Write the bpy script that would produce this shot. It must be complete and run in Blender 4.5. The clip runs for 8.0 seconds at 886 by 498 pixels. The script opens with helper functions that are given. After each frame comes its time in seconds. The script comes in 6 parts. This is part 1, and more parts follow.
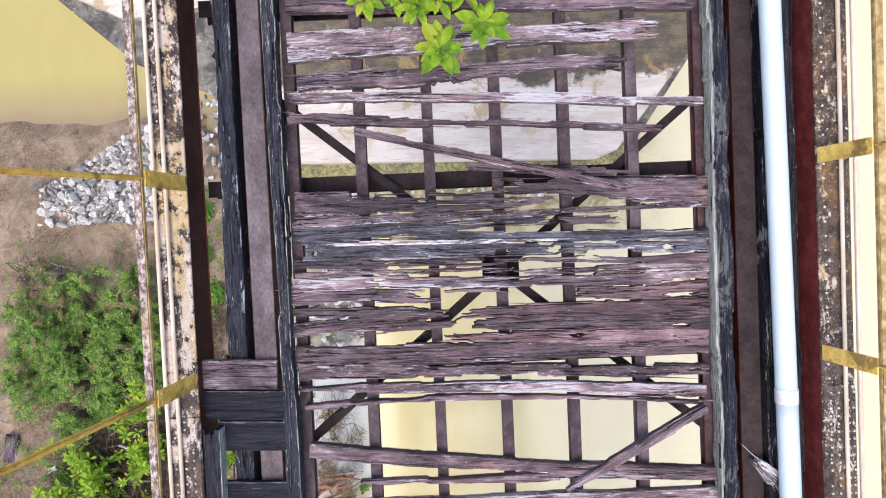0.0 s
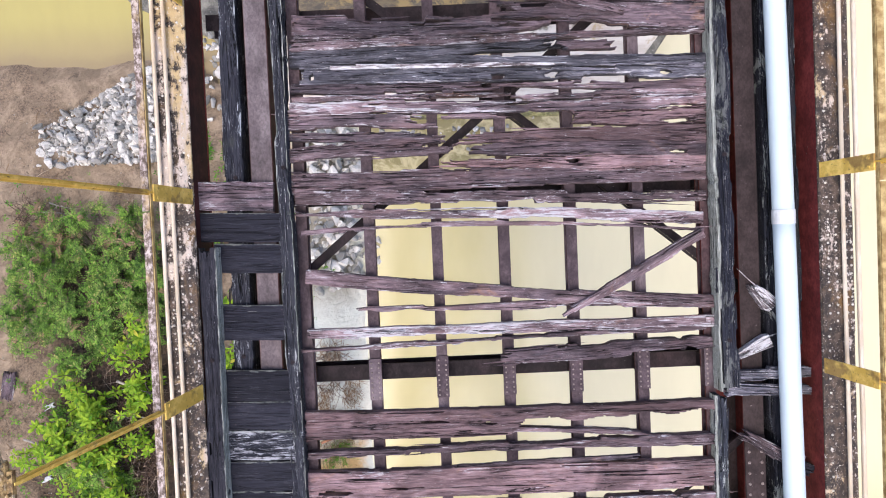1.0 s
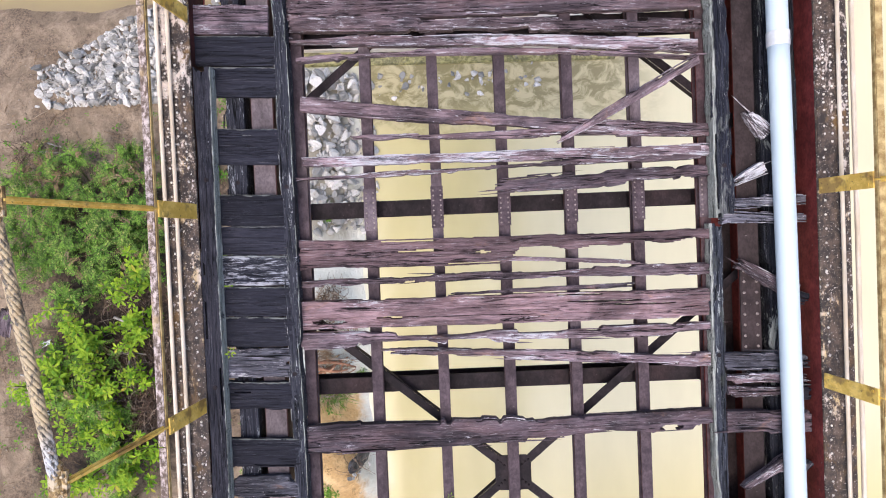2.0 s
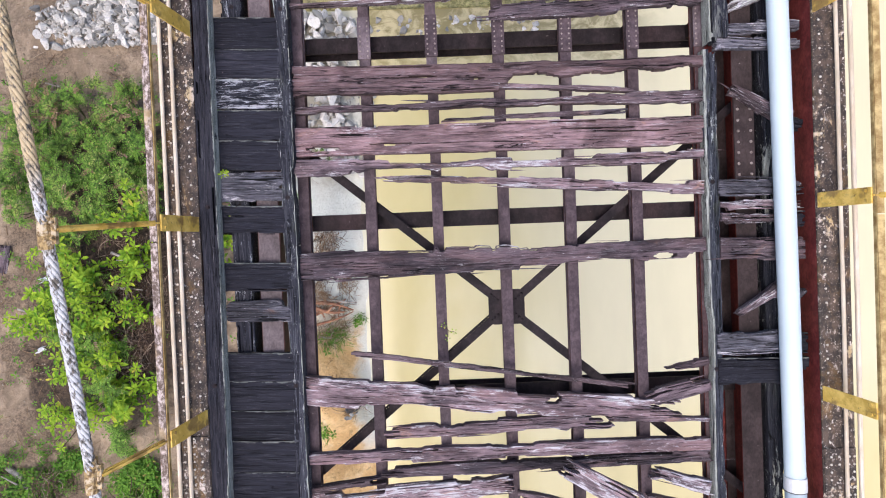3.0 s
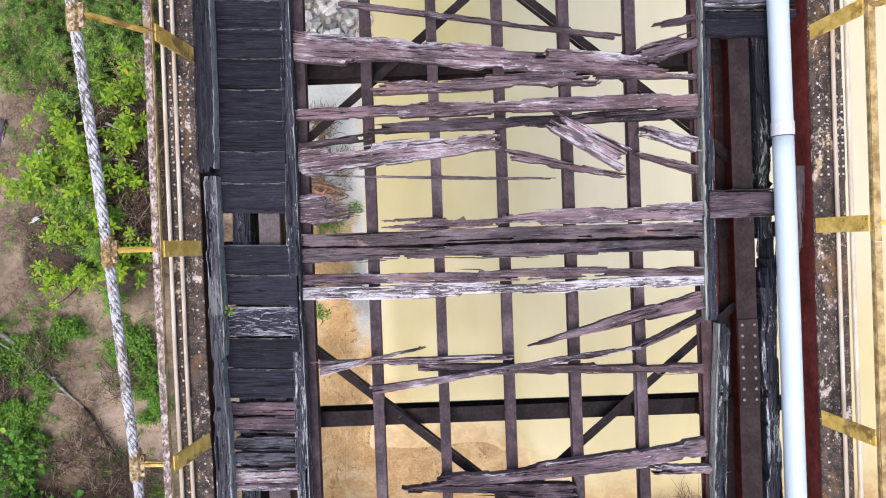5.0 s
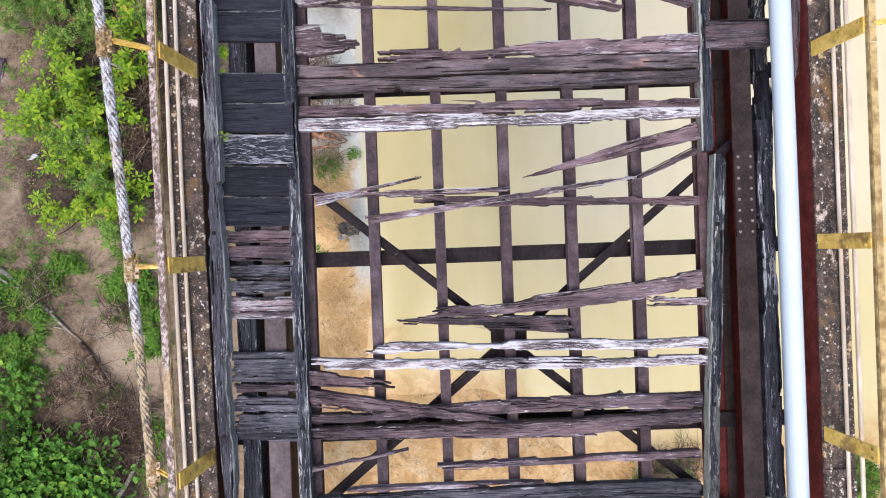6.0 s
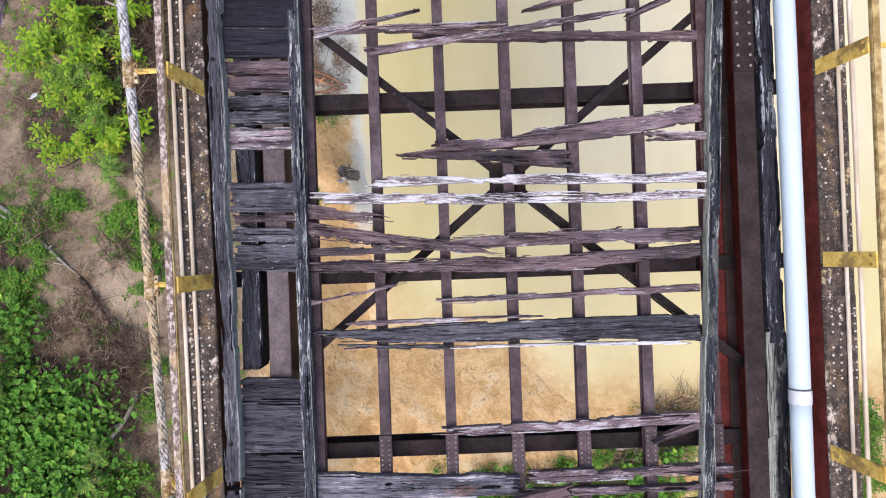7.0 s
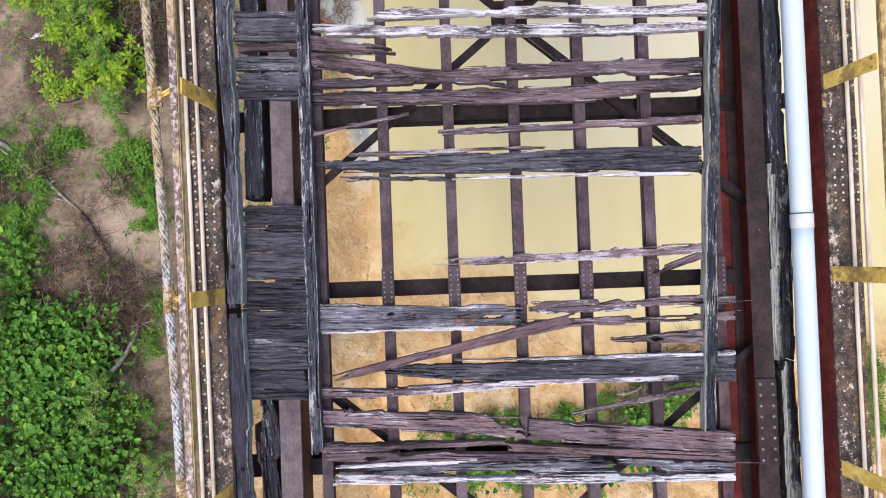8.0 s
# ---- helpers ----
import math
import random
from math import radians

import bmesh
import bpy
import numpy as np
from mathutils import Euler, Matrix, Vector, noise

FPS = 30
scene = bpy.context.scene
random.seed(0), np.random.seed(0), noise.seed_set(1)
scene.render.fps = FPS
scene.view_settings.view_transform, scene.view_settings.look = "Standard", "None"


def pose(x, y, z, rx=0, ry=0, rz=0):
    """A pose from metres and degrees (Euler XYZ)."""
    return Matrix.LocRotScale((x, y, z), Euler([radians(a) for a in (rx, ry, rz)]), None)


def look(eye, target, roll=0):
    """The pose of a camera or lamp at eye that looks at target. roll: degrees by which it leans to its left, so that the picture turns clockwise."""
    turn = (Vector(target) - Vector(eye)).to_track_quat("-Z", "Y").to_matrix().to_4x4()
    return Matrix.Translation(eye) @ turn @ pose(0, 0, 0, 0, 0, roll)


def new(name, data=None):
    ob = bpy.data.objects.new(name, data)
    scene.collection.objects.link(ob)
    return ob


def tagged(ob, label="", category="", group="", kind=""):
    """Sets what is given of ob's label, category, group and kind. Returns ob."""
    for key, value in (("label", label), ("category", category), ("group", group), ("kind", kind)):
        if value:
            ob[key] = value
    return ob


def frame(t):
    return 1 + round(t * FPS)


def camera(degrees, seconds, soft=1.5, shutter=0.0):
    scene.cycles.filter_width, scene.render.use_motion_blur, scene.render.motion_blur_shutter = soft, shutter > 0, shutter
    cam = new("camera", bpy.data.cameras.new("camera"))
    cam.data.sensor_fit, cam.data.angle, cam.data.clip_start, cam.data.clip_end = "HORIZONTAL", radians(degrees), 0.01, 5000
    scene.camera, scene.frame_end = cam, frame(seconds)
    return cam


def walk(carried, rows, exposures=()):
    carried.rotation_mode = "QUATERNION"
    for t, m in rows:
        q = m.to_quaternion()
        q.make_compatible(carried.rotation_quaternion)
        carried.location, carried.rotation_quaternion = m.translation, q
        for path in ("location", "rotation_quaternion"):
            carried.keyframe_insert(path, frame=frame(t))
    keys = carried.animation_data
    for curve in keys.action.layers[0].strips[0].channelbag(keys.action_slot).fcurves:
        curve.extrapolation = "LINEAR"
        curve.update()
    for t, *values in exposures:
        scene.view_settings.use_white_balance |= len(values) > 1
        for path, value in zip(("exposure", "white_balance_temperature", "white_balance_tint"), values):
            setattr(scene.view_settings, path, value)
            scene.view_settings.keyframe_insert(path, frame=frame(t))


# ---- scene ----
cam = camera(73.7, 8.0, soft=1.05)
EXPOSURE, KELVIN, TINT = 0.69, 6350, 14
ROWS = [
    (0.0, -0.4276, -0.0958, 4.1099, -1.751, -0.081, -2.585),
    (0.5, -0.4465, -0.7490, 4.1263, -1.601, -0.081, -2.519),
    (1.0, -0.4596, -1.3921, 4.1413, -1.468, -0.081, -2.455),
    (1.5, -0.4679, -2.0323, 4.1551, -1.347, -0.080, -2.395),
    (2.0, -0.4724, -2.6738, 4.1675, -1.234, -0.080, -2.338),
    (2.5, -0.4741, -3.3187, 4.1786, -1.125, -0.080, -2.286),
    (3.0, -0.4739, -3.9675, 4.1884, -1.016, -0.080, -2.238),
    (3.5, -0.4729, -4.6191, 4.1969, -0.903, -0.080, -2.195),
    (4.0, -0.4719, -5.2719, 4.2041, -0.781, -0.080, -2.157),
    (4.5, -0.4720, -5.9237, 4.2100, -0.647, -0.079, -2.125),
    (5.0, -0.4742, -6.5726, 4.2146, -0.497, -0.079, -2.099),
    (5.5, -0.4795, -7.2176, 4.2178, -0.325, -0.079, -2.079),
    (6.0, -0.4887, -7.8584, 4.2197, -0.129, -0.079, -2.065),
    (6.5, -0.5029, -8.4966, 4.2204, 0.096, -0.079, -2.058),
    (7.0, -0.5231, -9.1359, 4.2197, 0.354, -0.079, -2.059),
    (7.5, -0.5503, -9.7824, 4.2177, 0.649, -0.079, -2.068),
    (8.0, -0.5853, -10.4456, 4.2144, 0.985, -0.078, -2.084),
]
walk(cam, [(t, pose(x, y, z, rx, ry, rz)) for t, x, y, z, rx, ry, rz in ROWS], [(0.0, EXPOSURE + 0.05, KELVIN, TINT), (2.5, EXPOSURE - 0.01, KELVIN, TINT), (4.5, EXPOSURE - 0.1, KELVIN, TINT), (8.0, EXPOSURE - 0.15, KELVIN, TINT)])

# ---- light ----
SUN_ELEVATION, SUN_ROTATION = radians(70), radians(205)
world = bpy.data.worlds.new("sky")
scene.world = world
world.use_nodes = True
wn = world.node_tree.nodes
sky = wn.new("ShaderNodeTexSky")
sky.sky_type, sky.sun_disc = "NISHITA", False
sky.sun_elevation, sky.sun_rotation = SUN_ELEVATION, SUN_ROTATION
sky.air_density, sky.dust_density, sky.ozone_density = 1.0, 4.0, 1.0
world.node_tree.links.new(sky.outputs[0], wn["Background"].inputs[0])
wn["Background"].inputs[1].default_value = 0.15
sun_data = bpy.data.lights.new("sun", "SUN")
sun_data.energy, sun_data.angle, sun_data.color = 1.1, radians(40), (1.0, 0.96, 0.9)
sun = new("sun", sun_data)
sun.matrix_world = look((30 * math.sin(SUN_ROTATION) * math.cos(SUN_ELEVATION), 30 * math.cos(SUN_ROTATION) * math.cos(SUN_ELEVATION), 30 * math.sin(SUN_ELEVATION)), (0, 0, 0))


# ---- materials ----
class Mat:
    """A node material in the making: short names for the nodes used below."""

    def __init__(self, name, rough=0.8, metal=0.0, space="Object", spread=True):
        self.mat = bpy.data.materials.new(name)
        self.mat.use_nodes = True
        self.tree = self.mat.node_tree
        self.out = self.tree.nodes["Principled BSDF"]
        self.out.inputs["Roughness"].default_value = rough
        self.out.inputs["Metallic"].default_value = metal
        coord = self.node("ShaderNodeTexCoord")
        self.at = coord.outputs[space]
        if spread:
            info = self.node("ShaderNodeObjectInfo")
            self.rnd = info.outputs["Random"]
            shift = self.node("ShaderNodeVectorMath", operation="ADD")
            scaled = self.math("MULTIPLY", self.rnd, 37.0)
            self.link(self.at, shift.inputs[0])
            self.link(scaled, shift.inputs[1])
            self.at = shift.outputs[0]

    def node(self, kind, operation=None):
        n = self.tree.nodes.new(kind)
        if operation:
            n.operation = operation
        return n

    def link(self, a, b):
        if isinstance(a, (int, float)):
            b.default_value = a
        else:
            self.tree.links.new(a, b)

    def math(self, op, a, b=0.0):
        n = self.node("ShaderNodeMath", operation=op)
        self.link(a, n.inputs[0])
        self.link(b, n.inputs[1])
        return n.outputs[0]

    def noise(self, scale, stretch=(1, 1, 1), detail=4.0, rough=0.6, warp=0.0):
        m = self.node("ShaderNodeMapping")
        m.inputs["Scale"].default_value = stretch
        self.link(self.at, m.inputs["Vector"])
        n = self.node("ShaderNodeTexNoise")
        n.inputs["Scale"].default_value = scale
        n.inputs["Detail"].default_value = detail
        n.inputs["Roughness"].default_value = rough
        n.inputs["Distortion"].default_value = warp
        self.link(m.outputs[0], n.inputs["Vector"])
        return n.outputs["Fac"]

    def cells(self, scale, stretch=(1, 1, 1), feature="F1", out="Distance"):
        m = self.node("ShaderNodeMapping")
        m.inputs["Scale"].default_value = stretch
        self.link(self.at, m.inputs["Vector"])
        n = self.node("ShaderNodeTexVoronoi")
        n.feature = feature
        n.inputs["Scale"].default_value = scale
        self.link(m.outputs[0], n.inputs["Vector"])
        return n.outputs[out]

    def ramp(self, fac, lo, hi, a=0.0, b=1.0):
        n = self.node("ShaderNodeMapRange")
        n.interpolation_type = "SMOOTHSTEP"
        self.link(fac, n.inputs[0])
        for i, v in enumerate((lo, hi, a, b)):
            self.link(v, n.inputs[i + 1])
        return n.outputs[0]

    def mix(self, fac, a, b):
        n = self.node("ShaderNodeMix")
        n.data_type = "RGBA"
        self.link(fac, n.inputs[0])
        for value, slot in ((a, n.inputs[6]), (b, n.inputs[7])):
            if isinstance(value, tuple):
                slot.default_value = (*value, 1)
            else:
                self.link(value, slot)
        return n.outputs[2]

    def vary(self, colour, fac, lo, hi):
        """The colour made darker or lighter by the factor, from lo to hi times."""
        n = self.node("ShaderNodeVectorMath", operation="SCALE")
        self.link(colour, n.inputs[0])
        self.link(self.ramp(fac, 0.0, 1.0, lo, hi), n.inputs["Scale"])
        return n.outputs[0]

    def done(self, colour, bump=None, depth=0.004, strength=0.7, rough=None):
        if isinstance(colour, tuple):
            self.out.inputs["Base Color"].default_value = (*colour, 1)
        else:
            self.link(colour, self.out.inputs["Base Color"])
        if bump is not None:
            b = self.node("ShaderNodeBump")
            b.inputs["Strength"].default_value = strength
            b.inputs["Distance"].default_value = depth
            self.link(bump, b.inputs["Height"])
            self.link(b.outputs[0], self.out.inputs["Normal"])
        if rough is not None:
            self.link(rough, self.out.inputs["Roughness"])
        return self.mat


def pale_node(m, colour):
    n = m.node("ShaderNodeRGB")
    n.outputs[0].default_value = (*colour, 1)
    return n.outputs[0]


def wood(name, dark, mid, pale, lo, hi, red=0.0, moss=0.0, rims=(0.0, 0.0), relief=0.008, cleft=0.1, wide=0.06, lichen=0.0, stain=0.5):
    """Old timber with its grain along x; pale fibres where the noise lies between lo and hi; rims: how worn and pale its two long edges are."""
    m = Mat(name, 0.9)
    m.out.inputs["Specular IOR Level"].default_value = 0.2
    uv = m.node("ShaderNodeTexCoord")
    axes = m.node("ShaderNodeSeparateXYZ")
    m.link(uv.outputs["UV"], axes.inputs[0])
    rim = m.math("ABSOLUTE", m.math("SUBTRACT", m.math("MULTIPLY", axes.outputs[1], 2.0), 1.0))
    grain = m.noise(5.0, (0.7, 7, 7), 6, 0.72, 1.6)
    fibre = m.noise(9.0, (0.6, 19, 19), 6, 0.75, 0.8)
    rot = m.noise(1.5, (1, 2.4, 2.4), 5, 0.62, 0.8)
    blotch = m.noise(2.2, (0.8, 2.5, 2.5), 6, 0.7)
    worn = m.noise(3.4, (0.8, 4.5, 4.5), 7, 0.78, 0.7)
    fleck = m.noise(9.0, (1.3, 10.0, 10.0), 5, 0.75, 0.6)
    colour = m.mix(m.ramp(grain, 0.34, 0.66), dark, mid)
    colour = m.mix(m.ramp(blotch, 0.46, 0.68, 0.0, red), colour, (0.135, 0.078, 0.076))
    if red:
        colour = m.mix(m.ramp(m.noise(2.0, (1, 2.2, 2.2), 6, 0.7, 1.0), 0.6, 0.7, 0.0, 0.6), colour, (0.22, 0.125, 0.09))
        damp = m.noise(1.3, (0.7, 3.4, 3.4), 6, 0.7, 0.9)
        colour = m.mix(m.ramp(damp, 0.5, 0.62, 0.0, stain), colour, (0.032, 0.03, 0.038))
        colour = m.vary(colour, m.ramp(rot, 0.36, 0.62), 0.68, 1.45)
    colour = m.vary(colour, m.rnd, 0.85, 1.6)
    colour = m.vary(colour, fibre, 0.6, 1.42)
    chip = m.noise(17.0, (1, 3.6, 3.6), 5, 0.78, 0.4)
    mask = m.math("ADD", m.math("MULTIPLY", worn, 0.5), m.math("ADD", m.math("MULTIPLY", fibre, 0.28), m.math("MULTIPLY", chip, 0.22)))
    mask = m.math("ADD", mask, m.math("MULTIPLY", m.math("SUBTRACT", m.rnd, 0.5), 0.06))
    mask = m.math("ADD", mask, m.math("MULTIPLY", m.math("SUBTRACT", rot, 0.5), 0.26))
    mask = m.math("ADD", mask, m.math("SUBTRACT", m.math("MULTIPLY", m.math("POWER", rim, 3.0), 0.055), 0.014))
    colour = m.mix(m.ramp(mask, lo + 0.008, 0.5 * (lo + hi) - 0.012, 0.0, 0.95), colour, m.vary(pale_node(m, pale), fibre, 0.55, 1.3))
    colour = m.mix(m.ramp(fleck, lo + 0.08, lo + 0.12, 0.0, 0.9), colour, pale)
    if moss:
        colour = m.mix(m.ramp(m.noise(4.0, (1, 3, 3), 5), 0.56, 0.72, 0.0, moss), colour, (0.15, 0.165, 0.11))
    if lichen:
        patch = m.noise(1.6, (0.9, 3.0, 3.0), 7, 0.75, 0.8)
        colour = m.mix(m.ramp(patch, 0.55, 0.585, 0.0, lichen), colour, m.mix(fibre, (0.26, 0.28, 0.25), (0.66, 0.68, 0.62)))
    if rims[0] or rims[1]:
        rough = m.math("MULTIPLY", m.math("SUBTRACT", m.noise(11.0, (1, 1, 1), 5, 0.7), 0.5), max(0.28, 1.1 * wide))
        edge = m.mix(m.ramp(fibre, 0.36, 0.66), (0.13, 0.14, 0.125), (0.58, 0.6, 0.55))
        for k, amount in enumerate(rims):
            if amount:
                v = axes.outputs[1] if k else m.math("SUBTRACT", 1.0, axes.outputs[1])
                colour = m.mix(m.ramp(m.math("ADD", v, rough), 0.99 - wide, 0.99 - 0.4 * wide, 0.0, amount), colour, edge)
    hair = m.noise(13.0, (0.32, 30, 30), 4, 0.7, 0.5)
    colour = m.mix(m.math("MULTIPLY", m.ramp(hair, 0.57, 0.66, 0.0, 0.6), m.ramp(worn, 0.44, 0.56)), colour, m.vary(pale_node(m, pale), blotch, 0.6, 1.15))
    crack = m.ramp(m.noise(6.0, (0.4, 20, 20), 4, 0.65, 0.8), 0.335, 0.365)
    colour = m.vary(colour, crack, cleft, 1.0)
    colour = m.vary(colour, m.math("MAXIMUM", m.ramp(hair, 0.385, 0.42), m.ramp(blotch, 0.4, 0.54, 0.2, 1.0)), 0.66, 1.0)
    seam = m.math("ABSOLUTE", m.math("SUBTRACT", m.noise(2.2, (0.3, 9, 9), 4, 0.62, 1.0), 0.5))
    seam = m.math("MAXIMUM", m.ramp(seam, 0.004, 0.013), m.ramp(m.noise(1.7, (0.8, 3, 3), 3), 0.5, 0.56))
    colour = m.vary(colour, seam, 0.6 * cleft, 1.0)
    split = m.ramp(m.noise(2.6, (0.42, 17, 17), 3, 0.6, 1.1), 0.325, 0.345)
    colour = m.vary(colour, split, 0.5 * cleft, 1.0)
    height = m.math("ADD", m.math("MULTIPLY", fibre, 0.55), m.math("ADD", m.math("MULTIPLY", crack, 0.8), m.math("ADD", m.math("MULTIPLY", hair, 0.5), m.math("ADD", split, seam))))
    return m.done(colour, height, relief, 1.0)


PALE = (0.585, 0.565, 0.6)
WOOD = {
    "b": wood("weathered_brown_wood", (0.084, 0.058, 0.065), (0.186, 0.136, 0.15), PALE, 0.55, 0.655, 0.5),
    "r": wood("reddish_brown_wood", (0.104, 0.066, 0.071), (0.21, 0.141, 0.15), PALE, 0.575, 0.68, 0.6, stain=0.25),
    "d": wood("dark_brown_wood", (0.052, 0.039, 0.045), (0.133, 0.098, 0.112), PALE, 0.566, 0.68, 0.35, stain=0.65),
    "h": wood("half_bleached_wood", (0.082, 0.058, 0.065), (0.215, 0.157, 0.171), PALE, 0.518, 0.62, 0.4),
    "w": wood("bleached_wood", (0.11, 0.085, 0.09), (0.31, 0.25, 0.262), (0.68, 0.665, 0.695), 0.455, 0.57, 0.1, relief=0.005, cleft=0.45),
    "f": wood("smooth_dark_wood", (0.05, 0.04, 0.043), (0.1, 0.079, 0.084), PALE, 0.595, 0.7, 0.2, relief=0.004, stain=0.7),
    "g": wood("grey_wood", (0.034, 0.034, 0.043), (0.135, 0.132, 0.157), PALE, 0.555, 0.66, 0.05),
    "j": wood("dark_grey_wood", (0.014, 0.014, 0.019), (0.075, 0.073, 0.09), (0.4, 0.4, 0.44), 0.58, 0.685, 0.0, relief=0.006, cleft=0.06),
    "k": wood("tarred_wood", (0.0125, 0.0125, 0.018), (0.022, 0.022, 0.031), (0.16, 0.165, 0.19), 0.62, 0.76, rims=(0.0, 0.4), relief=0.0025, wide=0.03, cleft=0.7),
    "s": wood("scuffed_tarred_wood", (0.015, 0.016, 0.024), (0.034, 0.036, 0.05), (0.4, 0.41, 0.46), 0.475, 0.63, rims=(0.0, 0.4), relief=0.003, cleft=0.5),
    "e": wood("tarred_edge_wood", (0.014, 0.014, 0.02), (0.046, 0.044, 0.056), (0.3, 0.3, 0.33), 0.61, 0.72, rims=(0.0, 0.9), relief=0.004, wide=0.04, cleft=0.35),
    "m": wood("lichened_tarred_wood", (0.017, 0.018, 0.026), (0.06, 0.062, 0.08), (0.58, 0.6, 0.6), 0.54, 0.64, 0.0, 0.2, rims=(0.45, 0.9), wide=0.05),
    "o": wood("pale_edged_tarred_wood", (0.012, 0.014, 0.02), (0.042, 0.046, 0.06), (0.5, 0.53, 0.52), 0.57, 0.66, 0.0, 0.3, rims=(0.9, 0.0), wide=0.2, cleft=0.25),
    "p": wood("frayed_tarred_wood", (0.011, 0.012, 0.018), (0.037, 0.04, 0.053), (0.5, 0.53, 0.5), 0.55, 0.63, 0.0, 0.25, rims=(0.9, 0.0), wide=0.13, lichen=0.15, cleft=0.25),
    "n": wood("half_peeled_tarred_wood", (0.011, 0.012, 0.02), (0.034, 0.036, 0.054), (0.55, 0.56, 0.54), 0.56, 0.65, 0.0, 0.2, rims=(0.9, 0.0), wide=0.22, lichen=0.2, cleft=0.3),
    "q": wood("lichen_patched_tarred_wood", (0.009, 0.0095, 0.014), (0.03, 0.031, 0.04), (0.5, 0.53, 0.52), 0.585, 0.66, 0.0, 0.1, lichen=0.6),
    "u": wood("half_bleached_tarred_wood", (0.009, 0.0095, 0.013), (0.03, 0.031, 0.04), (0.4, 0.42, 0.4), 0.58, 0.66, 0.0, 0.3, rims=(0.9, 0.0), wide=0.5, lichen=0.45),
    "v": wood("pale_flanked_tarred_wood", (0.026, 0.026, 0.033), (0.1, 0.098, 0.117), (0.48, 0.48, 0.52), 0.54, 0.65, rims=(0.0, 0.6), relief=0.006, wide=0.12, cleft=0.2, lichen=0.3),
    "t": wood("black_tarred_wood", (0.011, 0.0115, 0.017), (0.034, 0.035, 0.047), (0.5, 0.53, 0.58), 0.57, 0.66, 0.0, 0.15, relief=0.006),
}


def steel(name, dark, mid, dust, lo, hi):
    m = Mat(name, 0.75, space="Object")
    m.out.inputs["Specular IOR Level"].default_value = 0.2
    a = m.noise(9.0, (1, 1, 1), 6, 0.65)
    b = m.noise(1.6, (1, 0.5, 1), 4, 0.6)
    colour = m.mix(m.ramp(a, 0.35, 0.68), dark, mid)
    colour = m.mix(m.ramp(b, lo, hi, 0.0, 0.8), colour, dust)
    patch = m.noise(4.0, (1, 0.6, 1), 5, 0.7, 0.5)
    colour = m.vary(colour, m.ramp(patch, 0.3, 0.7), 0.78, 1.22)
    colour = m.vary(colour, m.ramp(m.noise(55.0, (1, 0.6, 1), 4, 0.75), 0.36, 0.62), 0.84, 1.14)
    specks = m.ramp(m.noise(45.0, detail=2), 0.73, 0.79, 0.0, 0.7)
    colour = m.mix(specks, colour, (0.3, 0.26, 0.25))
    return m.done(colour, a, 0.003, 0.5)


STRINGER_TOP = steel("dusty_steel", (0.05, 0.036, 0.042), (0.092, 0.066, 0.075), (0.18, 0.143, 0.158), 0.52, 0.7)
WEST_TOP = steel("grey_dusty_steel", (0.1, 0.081, 0.087), (0.142, 0.115, 0.122), (0.22, 0.19, 0.2), 0.5, 0.68)
SIDE_TOP = steel("dark_brown_paint", (0.026, 0.018, 0.018), (0.044, 0.031, 0.031), (0.07, 0.05, 0.048), 0.55, 0.75)
# oxide red with the shadow on flanks and lower plate put into its colour
SHADED_OXIDE = steel("shadowed_red_oxide_paint", (0.075, 0.014, 0.012), (0.13, 0.024, 0.021), (0.06, 0.02, 0.018), 0.5, 0.8)
# brownish oxide of the stringer flanks, the shade below the deck painted in
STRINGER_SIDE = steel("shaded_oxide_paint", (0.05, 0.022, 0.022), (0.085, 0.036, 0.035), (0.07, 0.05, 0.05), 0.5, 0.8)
OXIDE = steel("red_oxide_paint", (0.125, 0.022, 0.02), (0.2, 0.038, 0.035), (0.1, 0.03, 0.03), 0.5, 0.8)
# same oxide red for the west web, darkened in colour because it lies in shadow
WEB_WEST = steel("shadowed_web_oxide_paint", (0.035, 0.011, 0.01), (0.065, 0.019, 0.017), (0.03, 0.015, 0.014), 0.5, 0.8)
REDDISH_TOP = steel("reddish_dusty_steel", (0.045, 0.028, 0.031), (0.095, 0.056, 0.062), (0.16, 0.117, 0.122), 0.5, 0.7)
BEAM = steel("dark_steel", (0.013, 0.0098, 0.0115), (0.028, 0.0205, 0.0235), (0.05, 0.03, 0.032), 0.5, 0.78)


